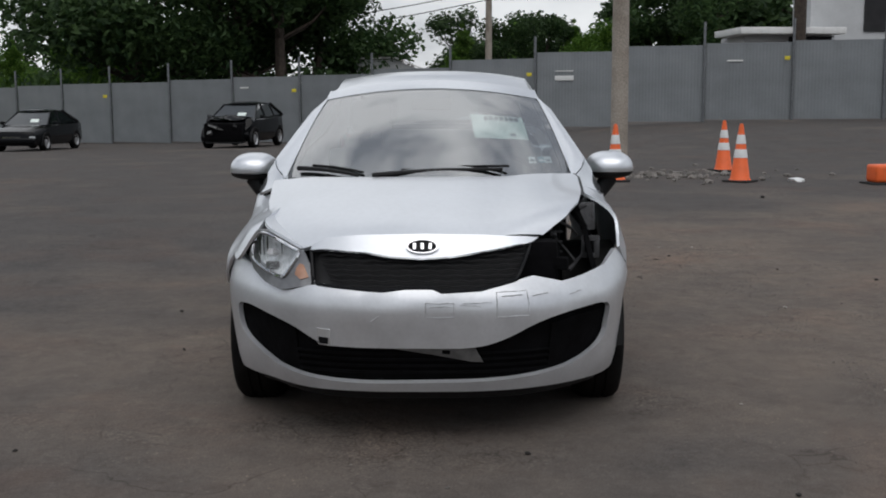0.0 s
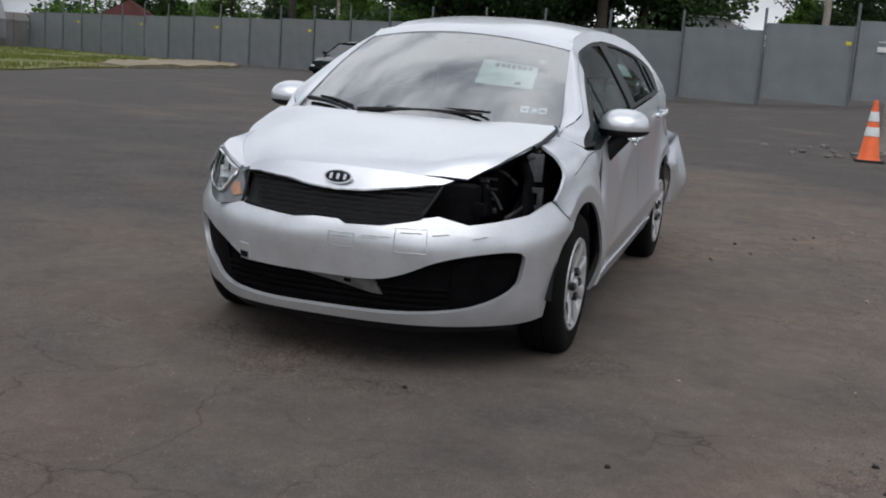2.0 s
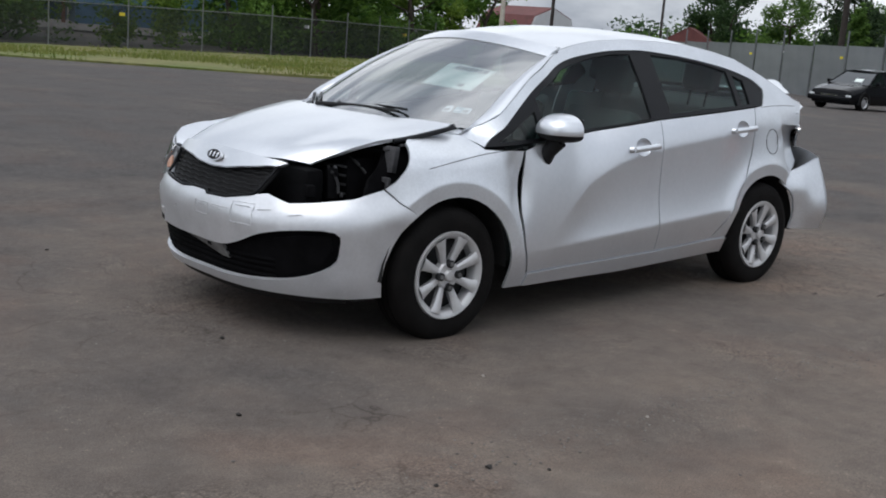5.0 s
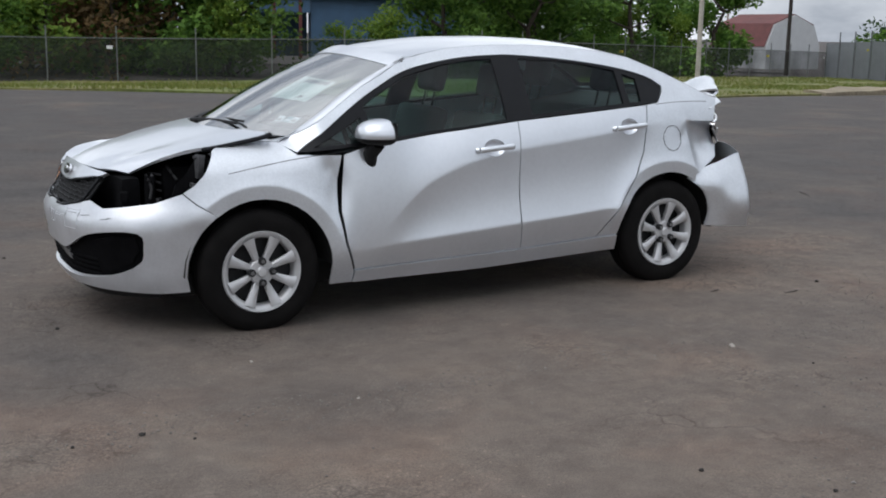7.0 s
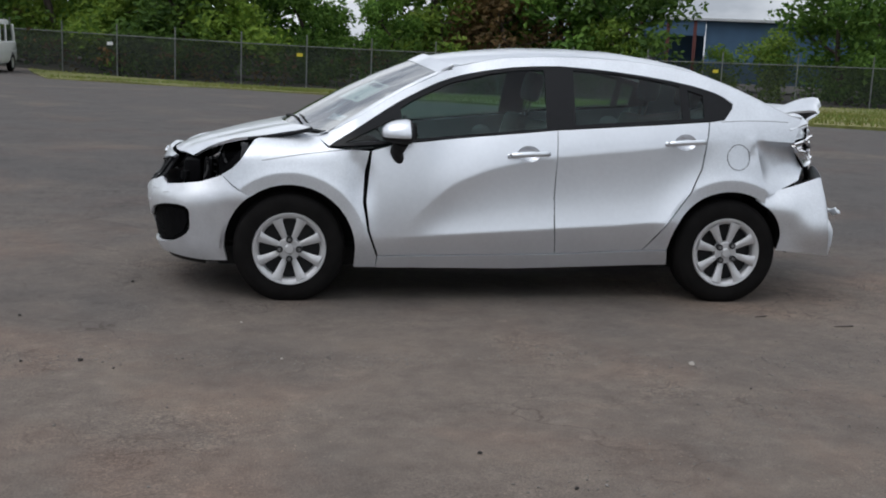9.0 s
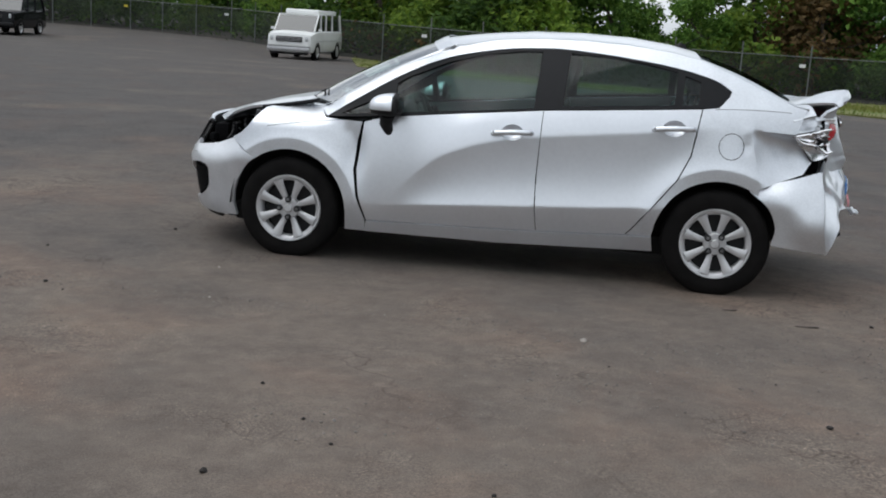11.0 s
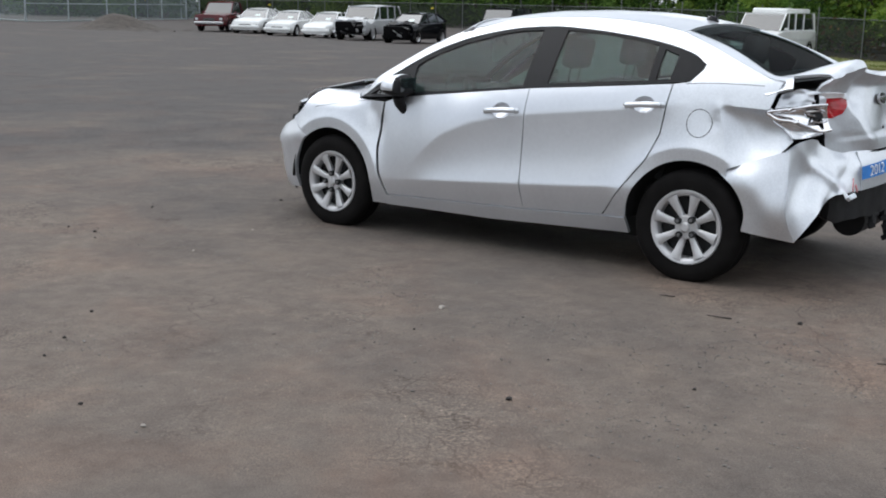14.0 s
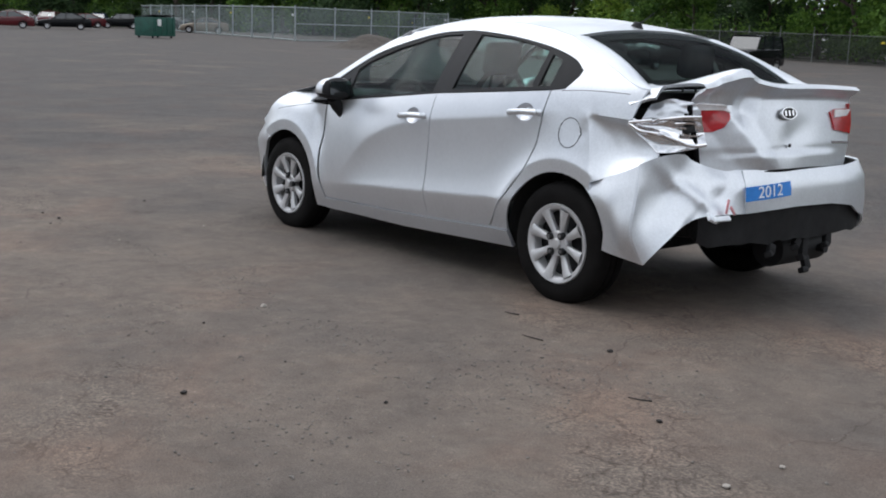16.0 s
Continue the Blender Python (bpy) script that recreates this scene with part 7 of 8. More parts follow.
def vehicle(label, category, m, spec, color, wreck=0.0, seed=1, name="car", scale=1.0, wheel_mat="alloy"):
    """A parked vehicle: body, glass, roof, pillars, wheels, lamps, bumpers. spec gives its outline."""
    r = random.Random(seed)
    t = thing(name, label, category, m @ Matrix.Scale(scale, 4), group="parked vehicles")
    W, zb = spec["w"] / 2, spec["clear"]
    st = []
    for x, zt, wf in spec["body"]:
        w = W * wf
        zz = zt
        dx = dy = 0.0
        if wreck and x > spec["axles"][0] - 0.25:
            zz += r.uniform(-0.18, 0.10) * wreck
            dx = -r.uniform(0.05, 0.35) * wreck
            dy = r.uniform(-0.08, 0.08) * wreck
        mid = zb + (zz - zb) * 0.55
        q = lambda: r.uniform(-0.07, 0.07) * wreck if (wreck and x > spec["axles"][0] - 0.25) else 0.0
        half = [(w * 0.90, zb), (w * 0.99, zb + 0.12), (w, mid), (w * 0.97, zz - 0.07), (w * 0.90, zz - 0.015), (w * 0.5, zz + 0.012)]
        ring_pts = [(x + dx + q(), y + dy + q(), z + q()) for y, z in half] + [(x + dx + q(), -y + dy + q(), z + q()) for y, z in half[::-1]]
        st.append(ring_pts)
    mesh_part("body", *rings(st), color, t)
    # glass house, from the screen's foot to the tail
    (x0, z0), (x1, z1), (x2, z2), (x3, z3) = spec["cabin"]
    tw = spec.get("top", 0.80) * W
    bw = 0.93 * W
    g = [[(x0, bw * 0.96, z0), (x0, -bw * 0.96, z0), (x0 - 0.02, -bw * 0.96, z0 - 0.05), (x0 - 0.02, bw * 0.96, z0 - 0.05)]]
    gv = [(x0, bw * .94, z0), (x0, -bw * .94, z0), (x1, tw, z1), (x1, -tw, z1), (x2, tw, z2), (x2, -tw, z2), (x3, bw * .94, z3), (x3, -bw * .94, z3)]
    gf = [(0, 2, 3, 1), (0, 6, 4, 2), (1, 3, 5, 7), (4, 6, 7, 5), (2, 4, 5, 3)]
    mesh_part("glasshouse", gv, gf, M["car_glass_far"], t, smooth=False)
    rv = []
    for (x, z, k) in ((x1 + 0.04, z1, 0.97), ((x1 + x2) / 2, max(z1, z2) + 0.035, 1.0), (x2 - 0.04, z2, 0.97)):
        rv.append([(x, tw * 1.03 * k, z), (x, tw * 0.5, z + 0.045), (x, -tw * 0.5, z + 0.045), (x, -tw * 1.03 * k, z), (x, -tw * k, z - 0.04), (x, tw * k, z - 0.04)])
    mesh_part("roof", *rings(rv), color, t)
    for sg in (1, -1):
        for a, b, rr in (((x0, bw * .95, z0 - 0.02), (x1, tw * 1.01, z1), 0.035), ((x3, bw * .95, z3 - 0.02), (x2, tw * 1.01, z2), 0.055)):
            mesh_part("pillar", *tube([(a[0], sg * a[1], a[2]), (b[0], sg * b[1], b[2])], rr, 6), color, t)
        for xp in spec.get("posts", ()):
            k = (xp - x2) / (x1 - x2)
            zt = z2 + (z1 - z2) * k
            mesh_part("pillar", *tube([(xp, sg * bw * 0.955, (z0 + z3) / 2 - 0.03), (xp - 0.03, sg * tw * 1.01, zt)], 0.035, 6), color, t)
    R = spec["tyre"]
    for x in spec["axles"]:
        for sg in (1, -1):
            prof = [(R * 0.62, -0.09), (R * 0.93, -0.105), (R, -0.07), (R, 0.07), (R * 0.93, 0.105), (R * 0.62, 0.09)]
            v, f = lathe(prof, 22)
            wh = mesh_part("wheel", [(a + x, sg * (W - 0.095) + b, c + R) for a, b, c in v], f, M["tyre"], t)
            v, f = lathe([(0.0, 0.07), (R * 0.2, 0.085), (R * 0.5, 0.06), (R * 0.63, 0.095), (R * 0.63, 0.02)], 20)
            mesh_part("rim", [(a + x, sg * (W - 0.09 + b), c + R) for a, b, c in v], f if sg > 0 else [q[::-1] for q in f], M[wheel_mat], wh)
            v, f = lathe([(R * 1.0, 0.0), (R * 1.16, 0.012), (R * 1.16, -0.08)], 24)
            arch_v = [(a + x, sg * (W + b - 0.004), c + R) for a, b, c in v]
            mesh_part("wheel_arch", arch_v, [q for q in f if min(arch_v[k][2] for k in q) > zb], M["black_plastic"], t)
    xf, zf = spec["body"][0][0], spec["body"][0][1]
    hz = spec.get("lamp_z", zf - 0.10)
    if not wreck:
        for sg in (1, -1):
            bm = bmesh.new()
            box(bm, (0.10, spec.get("lamp_w", 0.34), spec.get("lamp_h", 0.15)), (xf - 0.05, sg * (W * 0.70), hz), (0, 0, -sg * 14), 0.03)
            part("headlight", bm, M["head_lens"], t)
        bm = bmesh.new()
        box(bm, (0.06, W * 0.75, 0.17), (xf + 0.0, 0, hz - 0.02), (0, 0, 0), 0.03)
        gr = part("radiator_grille", bm, M[spec.get("grille", "black_plastic")], t)
        for k in range(3):
            bm = bmesh.new()
            box(bm, (0.02, W * 0.72, 0.012), (xf + 0.035, 0, hz - 0.07 + 0.05 * k))
            part("grille_bar", bm, M["chrome"], gr)
    if wreck > 0.5:
        # torn nose: a buckled bonnet over an open, dark engine bay with hanging pieces
        zh = spec["body"][2][1]
        bm = bmesh.new()
        box(bm, (0.55, W * 1.5, zh - zb - 0.12), (xf - 0.28, 0, (zh + zb) / 2 - 0.02), (0, 4, 3), 0.05)
        part("engine_bay", bm, M["recess_shade"], t, "dark torn engine bay")
        def crumpled(a, c):
            return (xf - 1.0 + 0.75 * a + 0.06 * noise.noise((a * 4, c * 4, seed)), c * W * 0.85, zh + 0.10 - 0.10 * a + 0.10 * fold(a, 0.55, 0.4) + 0.10 * noise.noise((a * 3, c * 3, seed + 5.5)))
        mesh_part("buckled_bonnet", *patch([(0, -1), (1, -0.9), (1.05, 0), (0.9, 0.8), (0.1, 1)], crumpled, 0.12, thick=0.01, outward=(0, 0, 1)), color, t, "buckled bonnet")
        for k in range(7):
            bm = bmesh.new()
            box(bm, (r.uniform(0.05, 0.3), r.uniform(0.1, 0.4), r.uniform(0.03, 0.15)), (xf - r.uniform(-0.05, 0.15), r.uniform(-0.8, 0.8) * W, r.uniform(zb + 0.05, zh - 0.1)), (r.uniform(-40, 40), r.uniform(-40, 40), r.uniform(-40, 40)), 0.02)
            part("torn_piece", bm, M["black_plastic"] if k % 3 else M["bare_metal"], t)
    bm = bmesh.new()
    box(bm, (0.16, W * 1.86, 0.18), (xf + 0.01 - 0.25 * wreck, 0, zb + 0.18), (4 * wreck, 0, 5 * wreck), 0.06, 3)
    part("front_bumper", bm, M[spec["bumper"]] if "bumper" in spec else color, t)
    for sg in (1, -1):
        bm = bmesh.new()
        box(bm, (0.10, 0.16, 0.12), (x0 - 0.30, sg * (W + 0.06), z0 + 0.06), (0, 0, 0), 0.03)
        part("side_mirror", bm, color, t)
    bm = bmesh.new()
    box(bm, (0.01, 0.30, 0.18), (x0 - 0.22, 0.25, z0 + 0.14), (0, -50, 0), 0.002)
    part("windscreen_paper", bm, M["paper"], t)
    return t


SEDAN = dict(w=1.78, clear=0.22, tyre=0.32, axles=(1.38, -1.35), top=0.66, posts=(-0.15,),
             body=[(2.20, 0.58, 0.72), (2.12, 0.70, 0.88), (1.75, 0.80, 0.97), (1.0, 0.92, 1.0), (0.2, 0.95, 1.0), (-0.9, 0.98, 1.0), (-1.6, 1.0, 0.98), (-2.1, 0.98, 0.90), (-2.28, 0.80, 0.76)],
             cabin=[(1.05, 0.92), (0.25, 1.37), (-0.80, 1.39), (-1.78, 1.01)])
SUV = dict(w=1.82, clear=0.24, tyre=0.35, axles=(1.32, -1.30), top=0.66, posts=(-0.05, -1.0),
           body=[(2.08, 0.72, 0.74), (2.0, 0.86, 0.88), (1.65, 0.97, 0.97), (0.95, 1.03, 1.0), (0.0, 1.06, 1.0), (-1.2, 1.12, 1.0), (-1.85, 1.14, 0.93), (-2.08, 0.92, 0.82)],
           cabin=[(1.05, 1.02), (0.25, 1.50), (-1.15, 1.53), (-1.95, 1.14)])
BOXY = dict(w=1.86, clear=0.34, tyre=0.38, axles=(1.22, -1.32), top=0.84, posts=(0.0, -1.0), lamp_w=0.26, lamp_h=0.20, bumper="black_plastic",
            body=[(2.02, 1.02, 0.90), (1.98, 1.12, 0.96), (1.6, 1.16, 1.0), (0.8, 1.20, 1.0), (-0.5, 1.22, 1.0), (-1.6, 1.22, 1.0), (-2.22, 1.20, 0.98), (-2.30, 0.9, 0.96)],
            cabin=[(0.85, 1.18), (0.45, 1.86), (-1.9, 1.90), (-2.24, 1.2)])
VAN = dict(w=2.02, clear=0.36, tyre=0.37, axles=(1.75, -1.75), top=0.86, posts=(0.9, 0.0, -1.1), lamp_w=0.28, lamp_h=0.20, lamp_z=0.92, bumper="bare_metal",
           body=[(2.72, 0.98, 0.88), (2.66, 1.12, 0.95), (2.3, 1.20, 1.0), (1.7, 1.28, 1.0), (0.6, 1.30, 1.0), (-1.4, 1.30, 1.0), (-2.6, 1.30, 1.0), (-2.70, 0.9, 0.97)],
           cabin=[(1.95, 1.26), (1.25, 1.96), (-2.45, 1.98), (-2.66, 1.3)])
LONG = dict(w=2.0, clear=0.34, tyre=0.38, axles=(1.65, -1.70), top=0.82, posts=(0.5, -0.6, -1.6),
            body=[(2.70, 0.95, 0.88), (2.62, 1.06, 0.96), (2.1, 1.10, 1.0), (1.3, 1.14, 1.0), (0, 1.16, 1.0), (-1.6, 1.17, 1.0), (-2.6, 1.15, 0.97), (-2.72, 0.9, 0.95)],
            cabin=[(1.30, 1.13), (0.75, 1.80), (-2.2, 1.82), (-2.62, 1.15)])
PICKUP = dict(w=1.98, clear=0.36, tyre=0.38, axles=(1.70, -1.72), top=0.78, posts=(), lamp_w=0.36, bumper="alloy",
              body=[(2.68, 0.86, 0.86), (2.62, 1.02, 0.95), (2.1, 1.08, 1.0), (1.1, 1.14, 1.0), (-0.5, 1.14, 1.0), (-0.7, 1.14, 1.0), (-2.6, 1.14, 1.0), (-2.75, 0.9, 0.97)],
              cabin=[(1.20, 1.12), (0.60, 1.78), (-0.55, 1.80), (-0.85, 1.14)])


def on_ground(x, y, heading):
    return pose(x, y, ground_z(x, y), 0, 0, heading)


def by_wheel(x, y, heading, spec, scale=1.0):
    """The pose of a vehicle whose left front wheel stands at x, y."""
    a, l, h = spec["axles"][0] * scale, spec["w"] / 2 * scale, radians(heading)
    return on_ground(x - a * math.cos(h) + l * math.sin(h), y - a * math.sin(h) - l * math.cos(h), heading)


vehicle("glossy black sedan with a chrome grille, parked by the fence", "car", by_wheel(-29.9, -13.3, -2, SEDAN, 0.93), SEDAN, M["p_black"], scale=0.93, name="black_sedan")
vehicle("wrecked black crossover with a crushed front", "car", by_wheel(-29.6, -6.45, -9, SUV, 0.93), SUV, M["p_black"], wreck=1.0, seed=3, scale=0.93, name="wrecked_crossover")
van = vehicle("white passenger van with a raised roof and dark windows", "van", by_wheel(12.9, -40.3, 91, VAN), VAN, M["p_white"], name="van")
bm = bmesh.new()
box(bm, (3.1, 1.55, 0.26), (-0.75, 0, 2.06), (0, 0, 0), 0.10, 3)
part("raised_roof", bm, M["p_white"], van)
bm = bmesh.new()
box(bm, (0.05, 1.16, 0.22), (2.735, 0, 0.90), (0, -4, 0), 0.02)
van_grille = part("van_grille", bm, M["black_plastic"], van, "dark wide front grille")
for k in range(3):
    bm = bmesh.new()
    box(bm, (0.02, 1.10, 0.016), (2.765, 0, 0.84 + 0.06 * k))
    part("grille_bar", bm, M["alloy"], van_grille)
bm = bmesh.new()
box(bm, (0.16, 1.90, 0.20), (2.74, 0, 0.48), (0, 0, 0), 0.05, 2)
part("van_bumper", bm, M["alloy"], van, "bright metal bumper")
bm = bmesh.new()
box(bm, (0.10, 1.7, 0.16), (2.66, 0, 0.34), (0, 0, 0), 0.03)
part("van_valance", bm, M["black_plastic"], van)
bm = bmesh.new()
box(bm, (4.6, 2.03, 0.05), (-0.3, 0, 0.86), (0, 0, 0), 0.01)
part("side_stripe", bm, M["p_silver"], van)
vehicle("boxy black off-road car parked by the fence", "car", by_wheel(29.0, -44.0, 99, BOXY), BOXY, M["p_black"], name="off_road_car")
vehicle("wrecked black crossover with its front torn open", "car", by_wheel(30.9, -38.6, 99, SUV), SUV, M["p_black"], wreck=1.0, seed=8, name="wrecked_crossover")
vehicle("long silver wagon with a wrecked black front", "car", by_wheel(35.0, -40.0, 106, LONG), LONG, M["p_silver"], wreck=0.8, seed=5, name="long_wagon")
vehicle("white sedan with a damaged bonnet", "car", by_wheel(38.4, -40.8, 110, SEDAN), SEDAN, M["p_white"], wreck=0.25, seed=4, name="white_sedan")
vehicle("white sedan parked in the row", "car", by_wheel(41.5, -41.0, 111, SEDAN), SEDAN, M["p_white"], seed=5, name="white_sedan")
vehicle("long white sedan parked in the row", "car", by_wheel(45.1, -42.0, 113, SEDAN, 1.04), dict(SEDAN, w=1.9), M["p_white"], seed=6, scale=1.04, name="white_sedan")
vehicle("maroon pickup truck with a chrome bumper", "pickup truck", by_wheel(48.2, -42.1, 116, PICKUP), PICKUP, M["p_red"], name="pickup_truck")
words = {"p_red": "maroon", "p_black": "black", "p_tan": "tan", "p_blue": "dark blue", "p_silver": "grey"}
far_row = [(92, -27.6, 72, "p_red", SEDAN), (92, -32.6, 70, "p_black", SEDAN), (92, -46.0, 64, "p_tan", SEDAN), (109, -35.0, 150, "p_silver", SEDAN), (110, -38.0, 148, "p_red", SUV), (110, -41.5, 80, "p_red", SEDAN),
           (110, -45.5, 75, "p_black", SUV), (110, -50.0, 78, "p_black", SEDAN), (118, -37.0, 150, "p_tan", SUV), (119, -41.0, 152, "p_silver", SEDAN), (119, -47.0, 150, "p_blue", SUV), (113, -53.5, 75, "p_blue", SEDAN)]
for k, (x, y, hd, cname, sp) in enumerate(far_row):
    vehicle(words[cname] + " car in the far parked row", "car", on_ground(x, y, hd), sp, M[cname], seed=20 + k, name="parked_car")

# ---- yard things ----
M["dump_green"] = principled("green_steel", (0.012, 0.075, 0.055), 0.5, 0, var=0.25, scale=3, fine=0.1)
d = thing("dumpster", "dark green steel dumpster with a white notice", "dumpster", on_ground(66.0, -28.8, 22))
bm = bmesh.new()
box(bm, (1.6, 2.2, 1.25), (0, 0, 0.75), (0, 0, 0), 0.03)
part("bin_body", bm, M["dump_green"], d)
for k in range(4):
    bm = bmesh.new()
    box(bm, (0.05, 0.08, 1.1), (-0.82, -0.85 + 0.56 * k, 0.78), (0, 0, 0), 0.01)
    part("bin_rib", bm, M["dump_green"], d)
bm = bmesh.new()
box(bm, (1.7, 2.25, 0.06), (0.0, 0, 1.43), (0, 6, 0), 0.02)
part("bin_lid", bm, M["black_plastic"], d)
bm = bmesh.new()
box(bm, (0.02, 0.34, 0.42), (-0.85, 0.5, 1.02), (0, 0, 0), 0.002)
part("bin_notice", bm, M["white"], d)
for sx2 in (-0.6, 0.6):
    for sy2 in (-0.9, 0.9):
        bm = bmesh.new()
        cyl(bm, 0.07, 0.06, (sx2, sy2, 0.07), (90, 0, 0), seg=12)
        part("bin_caster", bm, M["tyre"], d)

M["gravel"] = principled("gravel", (0.062, 0.052, 0.044), 0.95, 0, var=0.35, scale=4, fine=0.4, bump=0.8, bump_scale=14)
gx = np.linspace(-4, 4, 40)
pile = mesh_part("mound", *sheet(gx, gx, lambda x, y: max(-0.1, 0.98 * math.exp(-(x / 1.7) ** 2 - (y / 2.3) ** 2) + 0.10 * noise.noise((x * 1.5, y * 1.5, 0)) - 0.06)), M["gravel"])
pile.matrix_basis = on_ground(52.5, -37.0, 20)
tagged(pile, "low heap of brown gravel on the lot", "gravel heap")

M["orange"] = principled("orange_plastic", (0.80, 0.13, 0.025), 0.5, 0, var=0.08, scale=8, fine=0.05)
M["reflective"] = principled("reflective_white", (0.68, 0.69, 0.69), 0.5, 0, var=0.05, scale=15)
M["rubber"] = principled("black_rubber", (0.018, 0.018, 0.018), 0.8, 0, var=0.2, scale=15)


def make_cone(m):
    c = thing("traffic_cone", "orange traffic cone with two white bands on a black base", "traffic cone", m, group="traffic cones")
    bm = bmesh.new()
    box(bm, (0.40, 0.40, 0.035), (0, 0, 0.018), (0, 0, 0), 0.01)
    part("cone_base", bm, M["rubber"], c)
    rad = lambda z: 0.155 - 0.125 * z / 0.88
    v, f = lathe([(rad(0.03) + 0.02, 0.03), (rad(0.06), 0.06), (rad(0.85), 0.85), (rad(0.88) - 0.006, 0.885), (0.0, 0.888)], 24, "z")
    mesh_part("cone_body", v, [q[::-1] for q in f], M["orange"], c)
    for z1, z2 in ((0.37, 0.50), (0.58, 0.72)):
        v, f = lathe([(rad(z1) + 0.0015, z1), (rad(z1) + 0.004, z1 + 0.004), (rad(z2) + 0.004, z2 - 0.004), (rad(z2) + 0.0015, z2)], 24, "z")
        mesh_part("cone_band", v, [q[::-1] for q in f], M["reflective"], c)
    return c


c1 = make_cone(on_ground(-13.5, 4.75, 20))
copy_thing(c1, on_ground(-10.9, 4.4, 50))
copy_thing(c1, on_ground(-11.1, 2.52, 5))
b = thing("barrier_block", "low orange plastic block on a black base", "barrier", on_ground(-10.4, 6.5, 8))
bm = bmesh.new()
box(bm, (0.34, 0.62, 0.26), (0, 0, 0.16), (0, 0, 0), 0.05, 3)
part("block_body", bm, M["orange"], b)
bm = bmesh.new()
box(bm, (0.44, 0.76, 0.03), (0, 0, 0.015), (0, 0, 0), 0.008)
part("block_base", bm, M["rubber"], b)

M["pole_wood"] = principled("weathered_pole", (0.25, 0.215, 0.18), 0.9, 0, color2=(0.40, 0.36, 0.315), scale=2.5, fine=0.25, bump=0.4, bump_scale=25)
M["pole_pale"] = principled("pale_pole", (0.34, 0.31, 0.27), 0.85, 0, color2=(0.45, 0.42, 0.38), scale=2.0, fine=0.2, bump=0.3, bump_scale=25)
M["pole_dark"] = principled("dark_pole", (0.035, 0.028, 0.024), 0.9, 0, var=0.3, scale=5, bump=0.3, bump_scale=25)
M["cable"] = principled("black_cable", (0.012, 0.012, 0.013), 0.6, 0, var=0.2, scale=3)


def pole(x, y, h, r, mat, label, arm=0.0, turn=0.0, name="utility_pole"):
    p = thing(name, label, "pole", on_ground(x, y, turn))
    v, f = tube([(0, 0, -0.3), (0, 0, h * 0.5), (0.05, 0.02, h)], r, 14, r * 0.72)
    mesh_part("pole_shaft", v, f, mat, p)
    if arm:
        bm = bmesh.new()
        box(bm, (0.12, arm, 0.12), (0.1, 0, h - 0.5), (0, 0, 0), 0.02)
        part("crossarm", bm, mat, p)
        for y0 in (-arm * 0.45, 0, arm * 0.45):
            bm = bmesh.new()
            cyl(bm, 0.05, 0.18, (0.1, y0, h - 0.35), seg=8)
            part("insulator", bm, M["reflective"], p)
    return p


pole(-13.4, 2.90, 9.5, 0.155, M["pole_wood"], "weathered wooden utility pole standing in broken asphalt")
pole(-24.6, -24.9, 8.0, 0.095, M["pole_pale"], "slim pale wooden pole standing in the grass", name="light_pole")
pole(-65.5, -60.0, 14, 0.17, M["pole_dark"], "dark wooden utility pole behind the fence", 2.4, 40)
pole(-61.1, -31.4, 13, 0.22, M["pole_dark"], "dark wooden utility pole behind the fence", 2.4, 20)
pole(-53.8, 1.6, 11, 0.20, M["pole_wood"], "brown wooden utility pole behind the fence", 2.2, 10)
pole(-41.6, 14.35, 9.0, 0.30, M["bark"], "dark bare tree trunk before the white building", name="bare_tree")
pole(-91, -68, 11, 0.16, M["pole_dark"], "thin dark utility pole in the distance", 2.0, 30)
pole(-80.7, -36.9, 11, 0.16, M["pole_wood"], "thin utility pole in the distance", 2.0, 30)
pole(-79, -81.4, 10, 0.13, M["pole_wood"], "thin utility pole in the distance", 2.0, 45)
for a, b2 in (((-65.5, -60, 13.5), (-61.1, -31.4, 12.5)), ((-61.1, -31.4, 12.5), (-53.8, 1.6, 10.6)), ((-53.8, 1.6, 10.6), (-48, 30, 10.5)), ((-65.5, -60, 12.4), (-61.1, -31.4, 11.6)), ((-61.1, -31.4, 11.4), (-53.8, 1.6, 9.4)), ((-53.8, 1.6, 9.4), (-48, 30, 9.3)), ((-58.5, -14, 5.0), (-53.6, 1.6, 6.5)), ((-53.6, 1.6, 6.5), (-46, 30, 7.0)), ((-58.5, -14, 5.6), (-53.6, 1.6, 7.0))):
    pts = [tuple(np.array(a) + (np.array(b2) - np.array(a)) * k / 12 - np.array([0, 0, 0.4 * math.sin(math.pi * k / 12)])) for k in range(13)]
    cb = mesh_part("overhead_cable", *tube(pts, 0.025, 5), M["cable"])
    tagged(cb, "sagging black overhead cable between utility poles", "cable")

# broken asphalt round the pole
rub = random.Random(31)
M["rubble"] = principled("broken_asphalt", (0.19, 0.175, 0.16), 0.95, 0, var=0.3, scale=5, fine=0.3, bump=0.6, bump_scale=25, random_var=0.25)


def rock(r, s, flat=0.6):
    bm = bmesh.new()
    bmesh.ops.create_icosphere(bm, subdivisions=1, radius=1.0)
    for v in bm.verts:
        k = r.uniform(0.7, 1.2)
        v.co = (v.co.x * s * k, v.co.y * s * k * 0.85, max(-0.25, v.co.z) * s * k * flat)
    return bm


